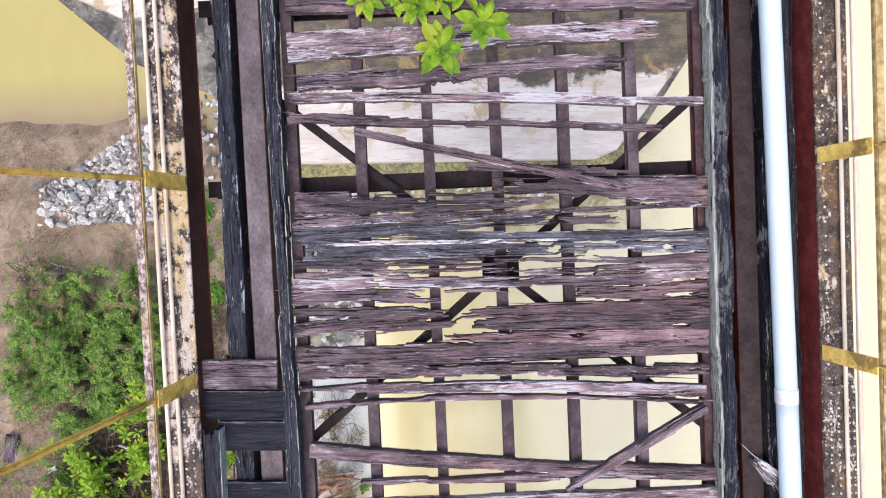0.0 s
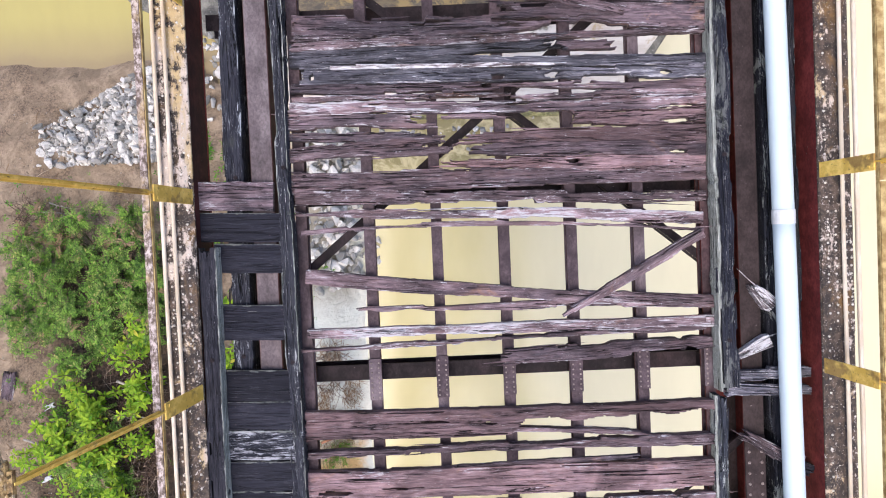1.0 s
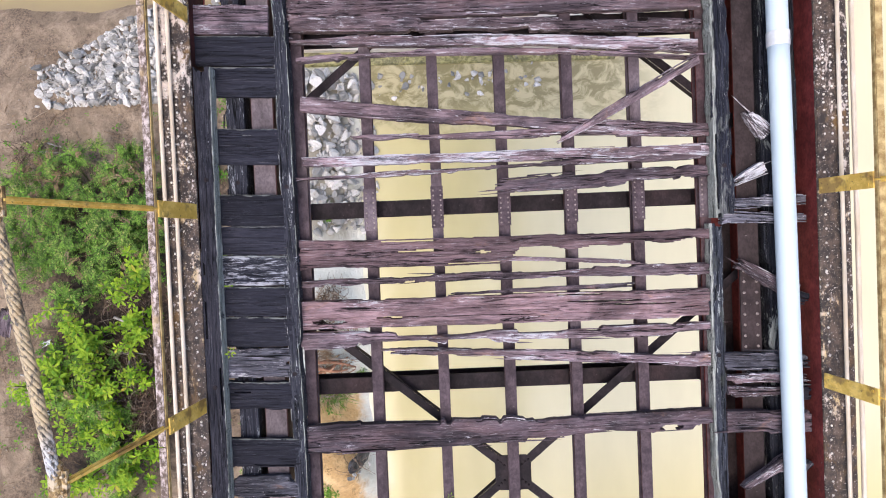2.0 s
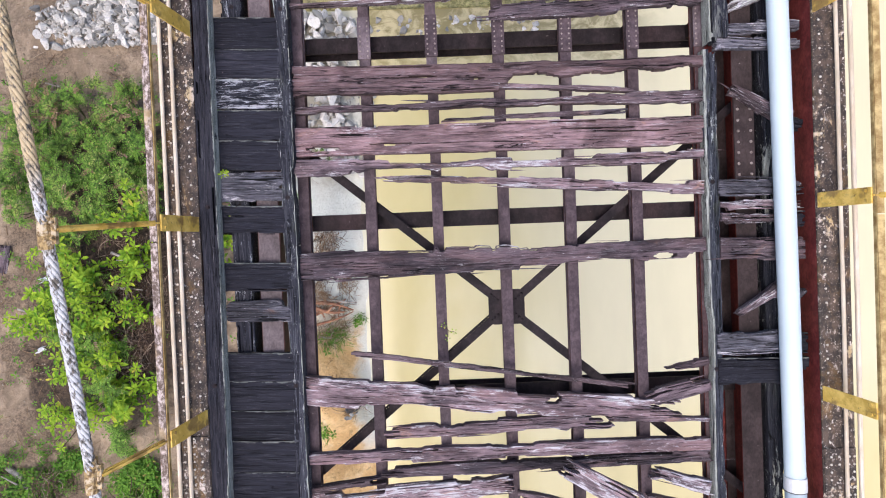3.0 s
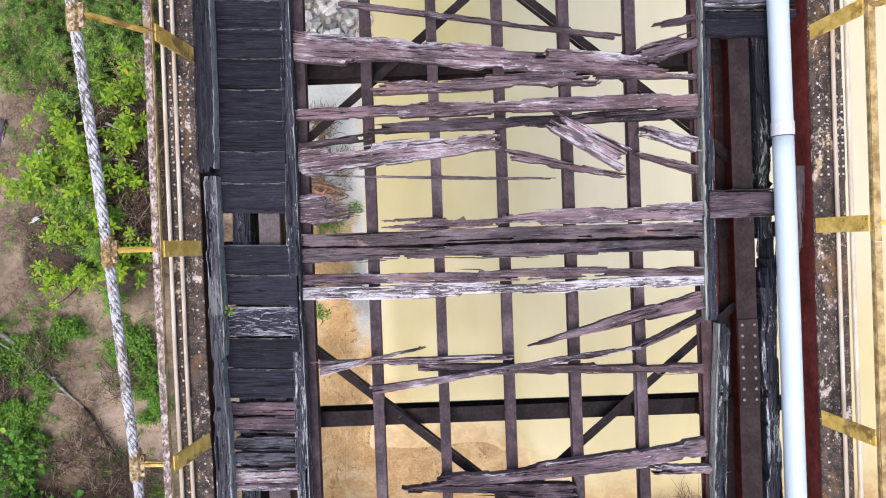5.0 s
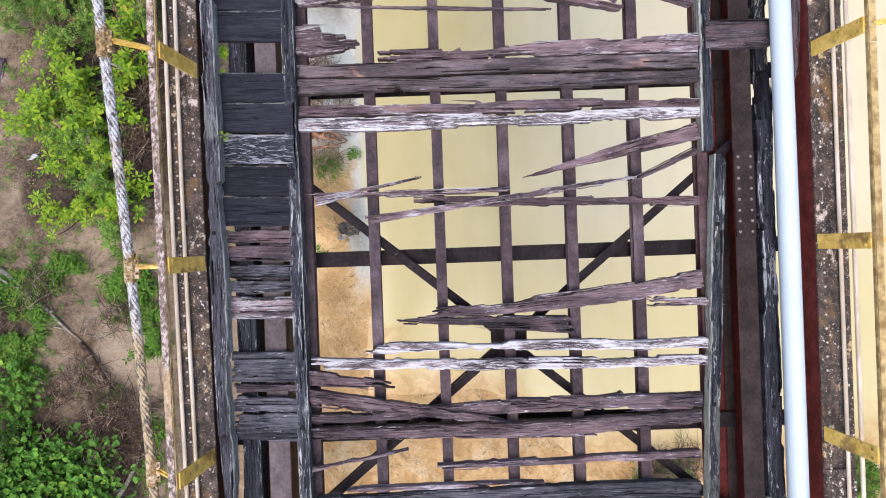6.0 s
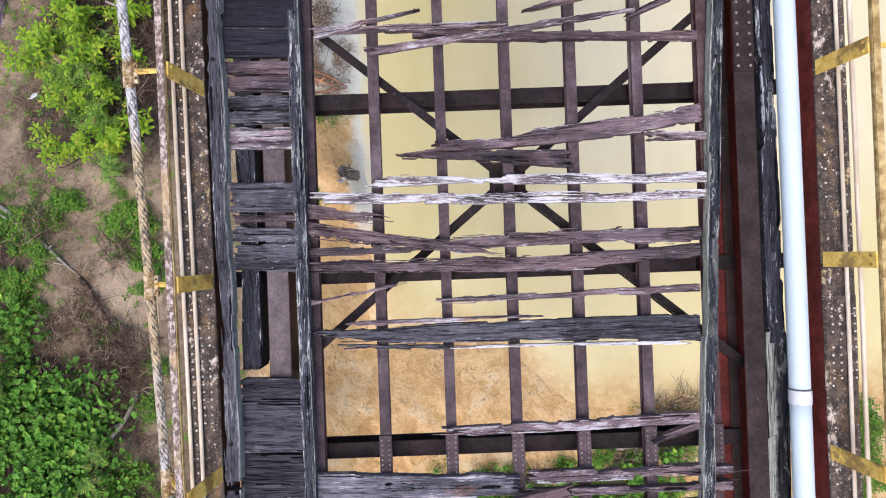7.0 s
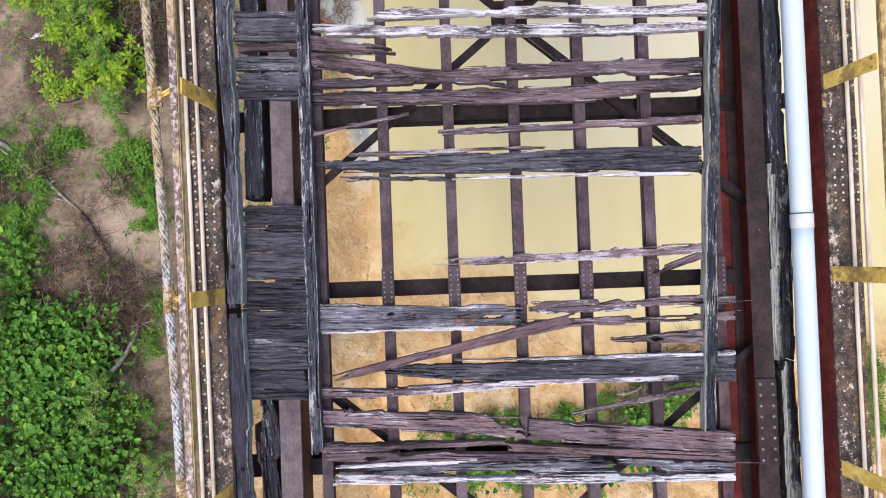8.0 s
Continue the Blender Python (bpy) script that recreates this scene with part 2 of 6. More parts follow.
def flange_steel():
    m = Mat("mottled_rusty_paint", 0.75, spread=False)
    pos = m.node("ShaderNodeSeparateXYZ")
    m.link(m.at, pos.inputs[0])
    a = m.noise(4.0, (1, 0.5, 1), 7, 0.78, 0.6)
    b = m.noise(16.0, (1, 0.7, 1), 5, 0.72)
    c = m.noise(1.3, (2.5, 0.6, 1), 5, 0.65)
    rust = m.mix(m.ramp(b, 0.4, 0.62), (0.028, 0.02, 0.016), (0.11, 0.076, 0.056))
    rust = m.mix(m.ramp(m.noise(3.0, (1.2, 0.6, 1), 6, 0.72, 0.6), 0.52, 0.68, 0.0, 0.8), rust, (0.22, 0.12, 0.035))
    paint = m.mix(m.ramp(c, 0.45, 0.57), (0.58, 0.49, 0.42), (0.52, 0.38, 0.19))
    paint = m.vary(paint, b, 0.6, 1.3)
    north = m.ramp(pos.outputs[1], -3.0, -0.6, 0.0, 0.075)
    west = m.ramp(pos.outputs[0], -1.0, 1.0, 0.025, 0.0)
    inner = m.math("MULTIPLY", m.ramp(pos.outputs[0], 2.31, 2.24), m.ramp(pos.outputs[0], 0.0, 1.0, 0.0, 0.014))
    mask = m.math("ADD", m.math("MULTIPLY", a, 0.6), m.math("MULTIPLY", b, 0.4))
    mask = m.math("ADD", m.math("ADD", mask, inner), m.math("MULTIPLY", north, m.math("ADD", 0.05, m.math("MULTIPLY", west, 38))))
    colour = m.mix(m.ramp(mask, 0.55, 0.605), rust, paint)
    specks = m.ramp(m.noise(85.0, detail=3), 0.62, 0.68, 0.0, 0.8)
    colour = m.mix(specks, colour, (0.72, 0.64, 0.55))
    flakes = m.math("MULTIPLY", m.ramp(m.noise(36.0, (1, 0.7, 1), 4, 0.7), 0.6, 0.64), m.ramp(m.noise(2.2, (1, 0.7, 1), 3), 0.42, 0.6))
    colour = m.mix(m.math("MULTIPLY", flakes, 0.9), colour, (0.74, 0.68, 0.62))
    return m.done(colour, m.math("ADD", a, b), 0.004, 0.6)


def yellow_paint():
    m = Mat("rusty_yellow_paint", 0.6)
    a = m.noise(11.0, (1, 1, 1), 6, 0.7)
    b = m.noise(3.5, (1, 1, 1), 4, 0.65)
    colour = m.mix(m.ramp(a, 0.4, 0.65), (0.66, 0.42, 0.075), (0.9, 0.64, 0.17))
    colour = m.mix(m.ramp(b, 0.53, 0.62, 0.0, 0.8), colour, m.mix(a, (0.1, 0.05, 0.02), (0.38, 0.22, 0.07)))
    colour = m.mix(m.ramp(m.noise(34.0, (1, 1, 1), 4, 0.7), 0.62, 0.68, 0.0, 0.8), colour, (0.14, 0.075, 0.03))
    return m.done(colour, a, 0.003, 0.5)


def rail_paint():
    m = Mat("pinkish_worn_rail_paint", 0.65)
    a = m.noise(42.0, (1, 0.6, 1), 5, 0.75)
    b = m.noise(7.0, (1, 0.5, 1), 5, 0.7)
    colour = m.mix(m.ramp(a, 0.42, 0.64), (0.11, 0.07, 0.05), (0.6, 0.5, 0.46))
    colour = m.mix(m.ramp(b, 0.52, 0.66, 0.0, 0.8), colour, m.mix(a, (0.25, 0.14, 0.05), (0.66, 0.5, 0.28)))
    return m.done(colour, a, 0.003, 0.5)


def plain(name, a, b, scale=6.0, rough=0.5, depth=0.001, stretch=(1, 1, 1)):
    m = Mat(name, rough)
    n = m.noise(scale, stretch, 5, 0.65)
    return m.done(m.mix(m.ramp(n, 0.35, 0.68), a, b), n, depth, 0.5)


FLANGE = flange_steel()
YELLOW = yellow_paint()
RAIL = rail_paint()
LIP = plain("rusty_ochre_paint", (0.26, 0.16, 0.05), (0.6, 0.45, 0.2), 12.0, 0.7, 0.002)
RIVET = plain("pale_rivet_paint", (0.5, 0.44, 0.37), (0.78, 0.73, 0.66), 30.0, 0.6)
RIVET_DULL = plain("dusty_rivet_heads", (0.13, 0.1, 0.09), (0.36, 0.3, 0.27), 30.0, 0.7)
CONDUIT = plain("dirty_white_conduit", (0.6, 0.48, 0.34), (0.82, 0.71, 0.58), 5.0, 0.5, 0.001, (1, 0.4, 1))
PVC = plain("white_plastic_pipe", (0.54, 0.64, 0.695), (0.59, 0.69, 0.745), 3.0, 0.6, 0.0005, (1, 0.3, 1))
PVC_COLLAR = plain("greyish_plastic_collar", (0.6, 0.61, 0.62), (0.72, 0.74, 0.76), 12.0, 0.4)
RUBBER = plain("dark_rubber_ring", (0.05, 0.05, 0.055), (0.09, 0.09, 0.1), 12.0, 0.6)


def rope():
    m = Mat("weathered_wire_rope", 0.55, 0.0, spread=False)
    # fine speckle: glints on the wires painted as pale spots between dark streaks
    a = m.noise(38.0, (1, 0.45, 1), 4, 0.75)
    b = m.noise(0.55, (1, 1, 1), 3, 0.6)
    c = m.noise(5.0, (1, 1, 1), 5, 0.7)
    pos = m.node("ShaderNodeSeparateXYZ")
    m.link(m.at, pos.inputs[0])
    b = m.math("ADD", b, m.ramp(pos.outputs[1], -8.4, -7.4, 0.07, 0.0))
    pale = m.mix(m.ramp(b, 0.46, 0.58), (0.56, 0.56, 0.58), (0.5, 0.39, 0.24))
    colour = m.mix(m.ramp(a, 0.4, 0.53), (0.1, 0.085, 0.07), pale)
    colour = m.mix(m.ramp(c, 0.6, 0.7, 0.0, 0.7), colour, (0.2, 0.12, 0.05))
    return m.done(colour, a, 0.003, 0.8)


def clamp_paint():
    m = Mat("flaking_rusty_clamp", 0.8)
    a = m.noise(13.0, (1, 1, 1), 6, 0.72, 0.6)
    b = m.noise(40.0, (1, 1, 1), 4, 0.7)
    colour = m.mix(m.ramp(b, 0.38, 0.64), (0.13, 0.075, 0.03), (0.46, 0.32, 0.14))
    colour = m.mix(m.ramp(a, 0.5, 0.58), colour, (0.56, 0.46, 0.32))
    return m.done(colour, a, 0.006, 0.8)


ROPE, CLAMP = rope(), clamp_paint()


# ---- mesh helpers ----
class Shape:
    """Vertices and faces of one mesh in the making."""

    def __init__(self):
        self.v, self.f, self.slot = [], [], []

    def add(self, verts, faces, slot=0):
        k = len(self.v)
        self.v += [tuple(p) for p in verts]
        self.f += [tuple(i + k for i in face) for face in faces]
        self.slot += [slot] * len(faces)
        return self

    def box(self, x0, x1, y0, y1, z0, z1, slot=0, c=0.0, slots=None):
        """A box; c: the chamfer of its long edges along y. slots: sides and top apart."""
        if c:
            ring = [(x0 + c, z0), (x1 - c, z0), (x1, z0 + c), (x1, z1 - c), (x1 - c, z1), (x0 + c, z1), (x0, z1 - c), (x0, z0 + c)]
        else:
            ring = [(x0, z0), (x1, z0), (x1, z1), (x0, z1)]
        n = len(ring)
        verts = [(x, y0, z) for x, z in ring] + [(x, y1, z) for x, z in ring]
        self.add(verts, [tuple(range(n)), tuple(range(2 * n - 1, n - 1, -1))], slot)
        for i in range(n):
            j = (i + 1) % n
            (xa, za), (xb, zb) = ring[i], ring[j]
            top = abs(za - zb) < 1e-6 and za > (z0 + z1) / 2
            self.add([verts[i], verts[j], verts[n + j], verts[n + i]], [(3, 2, 1, 0)], slots[1] if slots and top else slots[0] if slots else slot)
        return self

    def tube(self, path, radius, n=10, slot=0, caps=True):
        """A round bar along a path of points; radius a number, or one for each point."""
        path = [Vector(p) for p in path]
        radii = radius if isinstance(radius, (list, tuple)) else [radius] * len(path)
        verts, faces = [], []
        side = None
        for i, p in enumerate(path):
            d = (path[min(i + 1, len(path) - 1)] - path[max(i - 1, 0)]).normalized()
            if side is None:
                side = d.orthogonal().normalized()
            side = (side - d * side.dot(d)).normalized()
            up = d.cross(side)
            for k in range(n):
                a = 2 * math.pi * k / n
                verts.append(p + (side * math.cos(a) + up * math.sin(a)) * radii[i])
        for i in range(len(path) - 1):
            for k in range(n):
                m = (k + 1) % n
                faces.append((i * n + k, i * n + m, (i + 1) * n + m, (i + 1) * n + k))
        if caps:
            faces += [tuple(range(n - 1, -1, -1)), tuple(range((len(path) - 1) * n, len(path) * n))]
        return self.add(verts, faces, slot)

    def bar(self, a, b, width, thick, up=(0, 0, 1), slot=0):
        """A flat bar from a to b; its broad face looks along up."""
        a, b, up = Vector(a), Vector(b), Vector(up)
        d = (b - a).normalized()
        s = d.cross(up).normalized() * width / 2
        t = s.cross(d).normalized() * thick / 2
        ring = [-s - t, s - t, s + t, -s + t]
        verts = [a + r for r in ring] + [b + r for r in ring]
        return self.add(verts, [(3, 2, 1, 0), (4, 5, 6, 7), (0, 1, 5, 4), (1, 2, 6, 5), (2, 3, 7, 6), (3, 0, 4, 7)], slot)

    def dome(self, x, y, z, r, h, n=8):
        verts = [(x, y, z + h)]
        for rr, hh in ((0.6 * r, 0.8 * h), (r, 0.25 * h), (r, -0.002)):
            verts += [(x + rr * math.cos(2 * math.pi * k / n), y + rr * math.sin(2 * math.pi * k / n), z + hh) for k in range(n)]
        faces = [(0, 1 + k, 1 + (k + 1) % n) for k in range(n)]
        for ring in range(2):
            o = 1 + ring * n
            faces += [(o + k, o + n + k, o + n + (k + 1) % n, o + (k + 1) % n) for k in range(n)]
        return self.add(verts, faces)

    def mesh(self, name, *materials, smooth=False):
        data = bpy.data.meshes.new(name)
        data.from_pydata(self.v, [], self.f)
        for mat in materials:
            data.materials.append(mat)
        if len(materials) > 1:
            data.polygons.foreach_set("material_index", self.slot)
        if smooth:
            data.polygons.foreach_set("use_smooth", [True] * len(self.f))
        data.update()
        return data


def part(name, shape, material, parent, label="", smooth=False):
    """One mesh under a thing or under a part, in the parent's coordinates."""
    mats = material if isinstance(material, tuple) else (material,)
    data = shape.mesh(name, *mats, smooth=smooth) if isinstance(shape, Shape) else shape
    ob = new(name, data)
    ob.parent = parent
    if label:
        tagged(ob, label)
    return ob


def thing(name, label, category, at=(0, 0, 0), group="", kind=""):
    ob = new(name)
    ob.location = at
    ob.empty_display_size = 0.2
    return tagged(ob, label, category, group, kind)


seed_count = [0]


def timber(length, w0, w1, th, mat, rag=0.02, end0=0.0, end1=0.0, cracks=0, bow=0.0, holes=(), lane=0.0105, step=0.017, relief=0.005, sag=0.0, wave=1.0, flanks=False, bites=()):
    """An old board along x, from -length/2 to length/2, its top at z = 0: a grid of fibres, of which those are missing that
    have torn off the edges (rag), the ends (end0, end1), the cracks and the holes (share of length, of half width, length, width); bites: lengths that have
    split off an edge (1 upper, -1 lower, from and to which share of the length, share of the width)."""
    seed_count[0] += 1
    s = seed_count[0] * 7.31
    rng = random.Random(seed_count[0])
    nx, ny = max(4, round(length / step)), max(3, min(30, round(max(w0, w1) / lane)))
    noise_at = noise.noise
    us = [i / nx for i in range(nx + 1)]
    xs = [(u - 0.5) * length for u in us]
    hws = [(w0 + (w1 - w0) * u) / 2 * (1 + 0.07 * wave * noise_at((x * 1.2, s, 3.0))) for u, x in zip(us, xs)]
    mids = [bow * (1 - (2 * u - 1) ** 2) + 0.01 * wave * noise_at((x * 0.9, s, 9.0)) * min(1, length) for u, x in zip(us, xs)]
    vs = [2 * j / ny - 1 for j in range(ny + 1)]

    def splinters(k):
        """Where the edge k has rotted back: slivers that taper along the grain, then break off."""
        out, x, e = [], -length / 2, 0.0
        while x < length / 2:
            run = rng.uniform(0.02, 0.08) if rng.random() < 0.65 else rng.uniform(0.08, 0.35)
            base = 0.1 + 1.3 * noise_at((x * 1.5, s + 50 * k, 0.3))
            to = rag * max(0.0, base + rng.gauss(0, 0.2)) + rng.uniform(0, 0.003)
            out.append((x, x + run, e if rng.random() < 0.35 else max(0.0, to + rag * rng.gauss(0, 0.12)), to))
            x, e = x + run, to
        return out

    def torn(x, hw, runs):
        for x0, x1, e0, e1 in runs:
            if x <= x1:
                break
        e = e0 + (e1 - e0) * (x - x0) / (x1 - x0)
        return max(0.0, min(e, 0.75 * hw)) + 0.002 * noise_at((x * 30, s, hw))

    runs0, runs1 = splinters(0), splinters(1)
    low = [mids[i] - hws[i] + torn(xs[i], hws[i], runs0) for i in range(nx + 1)]
    high = [mids[i] + hws[i] - torn(xs[i], hws[i], runs1) for i in range(nx + 1)]
    reach0 = [max(0.0, min(1.0, 0.45 + 1.0 * noise_at((j * 0.42, s, 1.5)) + rng.uniform(-0.35, 0.35))) for j in range(ny)]
    reach1 = [max(0.0, min(1.0, 0.45 + 1.0 * noise_at((j * 0.42, s, 4.5)) + rng.uniform(-0.35, 0.35))) for j in range(ny)]
    gaps = []
    for k in range(cracks):
        c = rng.uniform(0.03, 0.9) * length - length / 2
        j = rng.choice((1, ny - 2, rng.randrange(1, max(2, ny - 1))))
        gaps.append((max(0, min(ny - 1, j)), c, c + rng.uniform(0.08, 0.55)))
    keep = [[True] * ny for _ in range(nx)]
    for i in range(nx):
        x = (xs[i] + xs[i + 1]) / 2
        hw = (hws[i] + hws[i + 1]) / 2
        for j in range(ny):
            v = (vs[j] + vs[j + 1]) / 2
            ok = xs[i + 1] + length / 2 > end0 * reach0[j] and length / 2 - xs[i] > end1 * reach1[j]
            for lane_no, g0, g1 in gaps:
                ok = ok and not (j == lane_no and g0 < x < g1)
            for hu, hv, hl, hwid in holes:
                e = ((x - (hu - 0.5) * length) / (hl / 2)) ** 2 + ((v * hw - hv * hw) / (hwid / 2)) ** 2
                ok = ok and e > 1 + 0.7 * noise_at((x * 9, v * 6, s))
            for edge, b0, b1, share in bites:
                f = (i + 0.5) / nx
                near = min(1.0, (f - b0) * length / 0.12, (b1 - f) * length / 0.12 if b1 < 1 else 1.0)
                ok = ok and not (near > 0 and (1 - edge * v) / 2 < share * near * (1 + 0.35 * noise_at((x * 4, s, 6.0))))
            keep[i][j] = ok
    whole, left = [], {(i, j) for i in range(nx) for j in range(ny) if keep[i][j]}
    while left:
        todo = [left.pop()]
        piece = set(todo)
        while todo:
            i, j = todo.pop()
            for q in ((i + 1, j), (i - 1, j), (i, j + 1), (i, j - 1)):
                if q in left:
                    left.discard(q)
                    piece.add(q)
                    todo.append(q)
        whole = piece if len(piece) > len(whole) else whole
    keep = [[(i, j) in whole for j in range(ny)] for i in range(nx)]
    shape = Shape()
    index = {}

    def vert(i, j, top):
        key = (i, j, top)
        if key not in index:
            x, v = xs[i], vs[j]
            y = low[i] + (high[i] - low[i]) * (v + 1) / 2 + 0.003 * noise_at((x * 14, j * 2.1, s))
            z = relief * (noise_at((x * 1.3, v * hws[i] * 45, s)) + 0.5 * noise_at((x * 5, v * hws[i] * 110, s)))
            z -= 0.35 * lane * max(0.0, abs(v) - 1 + 1.6 / ny) * ny / 1.6
            z -= sag * (1 - (2 * us[i] - 1) ** 2)
            if not top:
                z = -th - sag * (1 - (2 * us[i] - 1) ** 2)
            index[key] = len(shape.v)
            shape.v.append((x + rng.uniform(-0.3, 0.3) * step * (0 < i < nx), y, z))
        return index[key]

    for i in range(nx):
        for j in range(ny):
            if not keep[i][j]:
                continue
            a, b, c, d = (i, j), (i + 1, j), (i + 1, j + 1), (i, j + 1)
            shape.f.append(tuple(vert(*p, True) for p in (a, b, c, d)))
            shape.f.append(tuple(vert(*p, False) for p in (d, c, b, a)))
            for p, q, ni, nj in ((a, b, i, j - 1), (b, c, i + 1, j), (c, d, i, j + 1), (d, a, i - 1, j)):
                if not (0 <= ni < nx and 0 <= nj < ny and keep[ni][nj]):
                    shape.f.append((vert(*q, True), vert(*p, True), vert(*p, False), vert(*q, False)))
    for _ in range(int(length * 6 * min(1.0, rag / 0.05)) if rag > 0.012 else 0):
        i = rng.randrange(2, nx - 2)
        up_edge = rng.random() < 0.5
        y = (high[i] if up_edge else low[i]) + (1 if up_edge else -1) * rng.uniform(-0.012, 0.009)
        run, w, a = rng.uniform(0.07, 0.3) * rng.choice((-1, 1)), rng.uniform(0.0025, 0.006), rng.uniform(-0.05, 0.05)
        z, k = rng.uniform(-0.02, 0.004), len(shape.v)
        x = xs[i]
        for f, g in ((0.0, 1.0), (0.6, 0.7), (1.0, 0.1)):
            for dy, dz in ((-w, -0.012), (w, -0.012), (w, 0.0), (-w, 0.0)):
                shape.v.append((x + run * f, y + run * f * a + dy * g, z + dz * g))
        for r in (0, 4):
            shape.f += [(k + r + q, k + r + (q + 1) % 4, k + r + 4 + (q + 1) % 4, k + r + 4 + q) for q in range(4)]
    shape.slot = [0] * len(shape.f)
    data = shape.mesh("board", WOOD[mat])
    across = {index[key]: (key[0] / nx, key[1] / ny, key[2]) for key in index}
    coords = []
    for face in shape.f:
        upper = all(i in across and across[i][2] for i in face)
        for i in face:
            lane_at = across[i][1] if i in across else 0.5
            coords += [across[i][0], lane_at] if upper or (flanks and i in across and lane_at in (0.0, 1.0)) else [0.5, 0.5]
    data.uv_layers.new(name="grain").data.foreach_set("uv", coords)
    return data


def laid(name, parent, x0, y0, x1, y1, z, tilt, data, label=""):
    """The board data laid from (x0, y0) to (x1, y1) with its top at z, under its parent."""
    ob = new(name, data)
    ob.parent = parent
    ob.matrix_basis = Matrix.Translation(((x0 + x1) / 2, (y0 + y1) / 2, z)) @ Euler((0, -tilt, math.atan2(y1 - y0, x1 - x0))).to_matrix().to_4x4()
    if label:
        tagged(ob, label)
    return ob


# ---- steel of the bridge ----
BAY = 1.37
NODES = [0.31 - BAY * i for i in range(-2, 11)]          # floor beams and railing posts
Y0, Y1 = 3.4, -14.4                                      # the stretch that is built
TOP = -0.25                                              # top of the stringers

frame_thing = thing("bridge_floor_frame", "rusty brown steel stringers and cross beams under the torn deck", "bridge frame", kind="structure")


def stringer(x, width, z0, z1):
    s = Shape()
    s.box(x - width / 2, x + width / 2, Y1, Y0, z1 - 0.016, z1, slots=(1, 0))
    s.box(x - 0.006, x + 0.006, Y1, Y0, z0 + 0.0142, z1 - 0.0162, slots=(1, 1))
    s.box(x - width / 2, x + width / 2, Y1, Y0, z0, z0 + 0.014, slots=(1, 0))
    return s


def channel(x, width, z0, z1):
    """A boxed beam, red on its flanks and dusty above."""
    return Shape().box(x - width / 2, x + width / 2, Y1, Y0, z0, z1, slots=(1, 0), c=0.006)


for i in range(7):
    part("stringer", stringer(-1.5 + 0.5 * i, 0.08, -0.334, TOP), (REDDISH_TOP if i == 6 else STRINGER_TOP, SHADED_OXIDE if i == 6 else STRINGER_SIDE), frame_thing)
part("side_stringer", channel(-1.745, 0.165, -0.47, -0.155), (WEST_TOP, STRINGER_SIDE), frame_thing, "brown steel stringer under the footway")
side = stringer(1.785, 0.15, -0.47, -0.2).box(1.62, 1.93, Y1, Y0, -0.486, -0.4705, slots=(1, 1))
part("side_stringer", side, (SIDE_TOP, SHADED_OXIDE), frame_thing, "brown steel stringer with red flanks")

BEAM_TOP = -0.43
for node in NODES:
    y = node - 0.012
    s = Shape()
    s.box(-2.2, 2.2, y - 0.06, y + 0.06, BEAM_TOP - 0.016, BEAM_TOP)
    s.box(-2.2, 2.2, y - 0.008, y + 0.008, BEAM_TOP - 0.17, BEAM_TOP - 0.0162)
    s.box(-2.2, 2.2, y - 0.06, y + 0.06, BEAM_TOP - 0.186, BEAM_TOP - 0.1702)
    beam = part("floor_beam", s, BEAM, frame_thing)
    for i in range(7):
        x = -1.5 + 0.5 * i
        part("packing_block", Shape().box(x - 0.03, x + 0.03, y - 0.05, y + 0.05, BEAM_TOP + 0.0005, -0.3345), BEAM, beam)

for c in (3.69, -0.41, -4.51, -8.595, -12.68):
    for sx in (-1, 1):
        for sy in (-1, 1):
            s = Shape()
            a, b = Vector((0.05 * sx, c + 0.042 * sy, -0.344)), Vector((2.07 * sx, c + 1.715 * sy, -0.344))
            s.bar(a, b, 0.06, 0.009)
            off = Vector((0.024 * sy, -0.02 * sx, -0.03)) * 1.1
            s.bar(a + off, b + off, 0.008, 0.05)
            part("brace", s, BEAM, frame_thing)
    s = Shape()
    s.add([(x * 0.138, c + y * 0.134, z) for z in (-0.3485, -0.3352) for x, y in ((-1, -0.75), (-0.75, -1), (0.75, -1), (1, -0.75), (1, 0.75), (0.75, 1), (-0.75, 1), (-1, 0.75))],
          [tuple(range(7, -1, -1)), tuple(range(8, 16))] + [(k, (k + 1) % 8, 8 + (k + 1) % 8, 8 + k) for k in range(8)])
    g = part("gusset_plate", s, BEAM, frame_thing, "dark bolted gusset plate at the crossing braces")
    s = Shape()
    for sx in (-1, 1):
        for sy in (-1, 1):
            for k in (0.068, 0.094, 0.116):
                s.dome(k * sx, c + 0.85 * k * sy, -0.3352, 0.011, 0.009, 6)
    tagged(part("bolts", s, BEAM, g), kind="stuff")

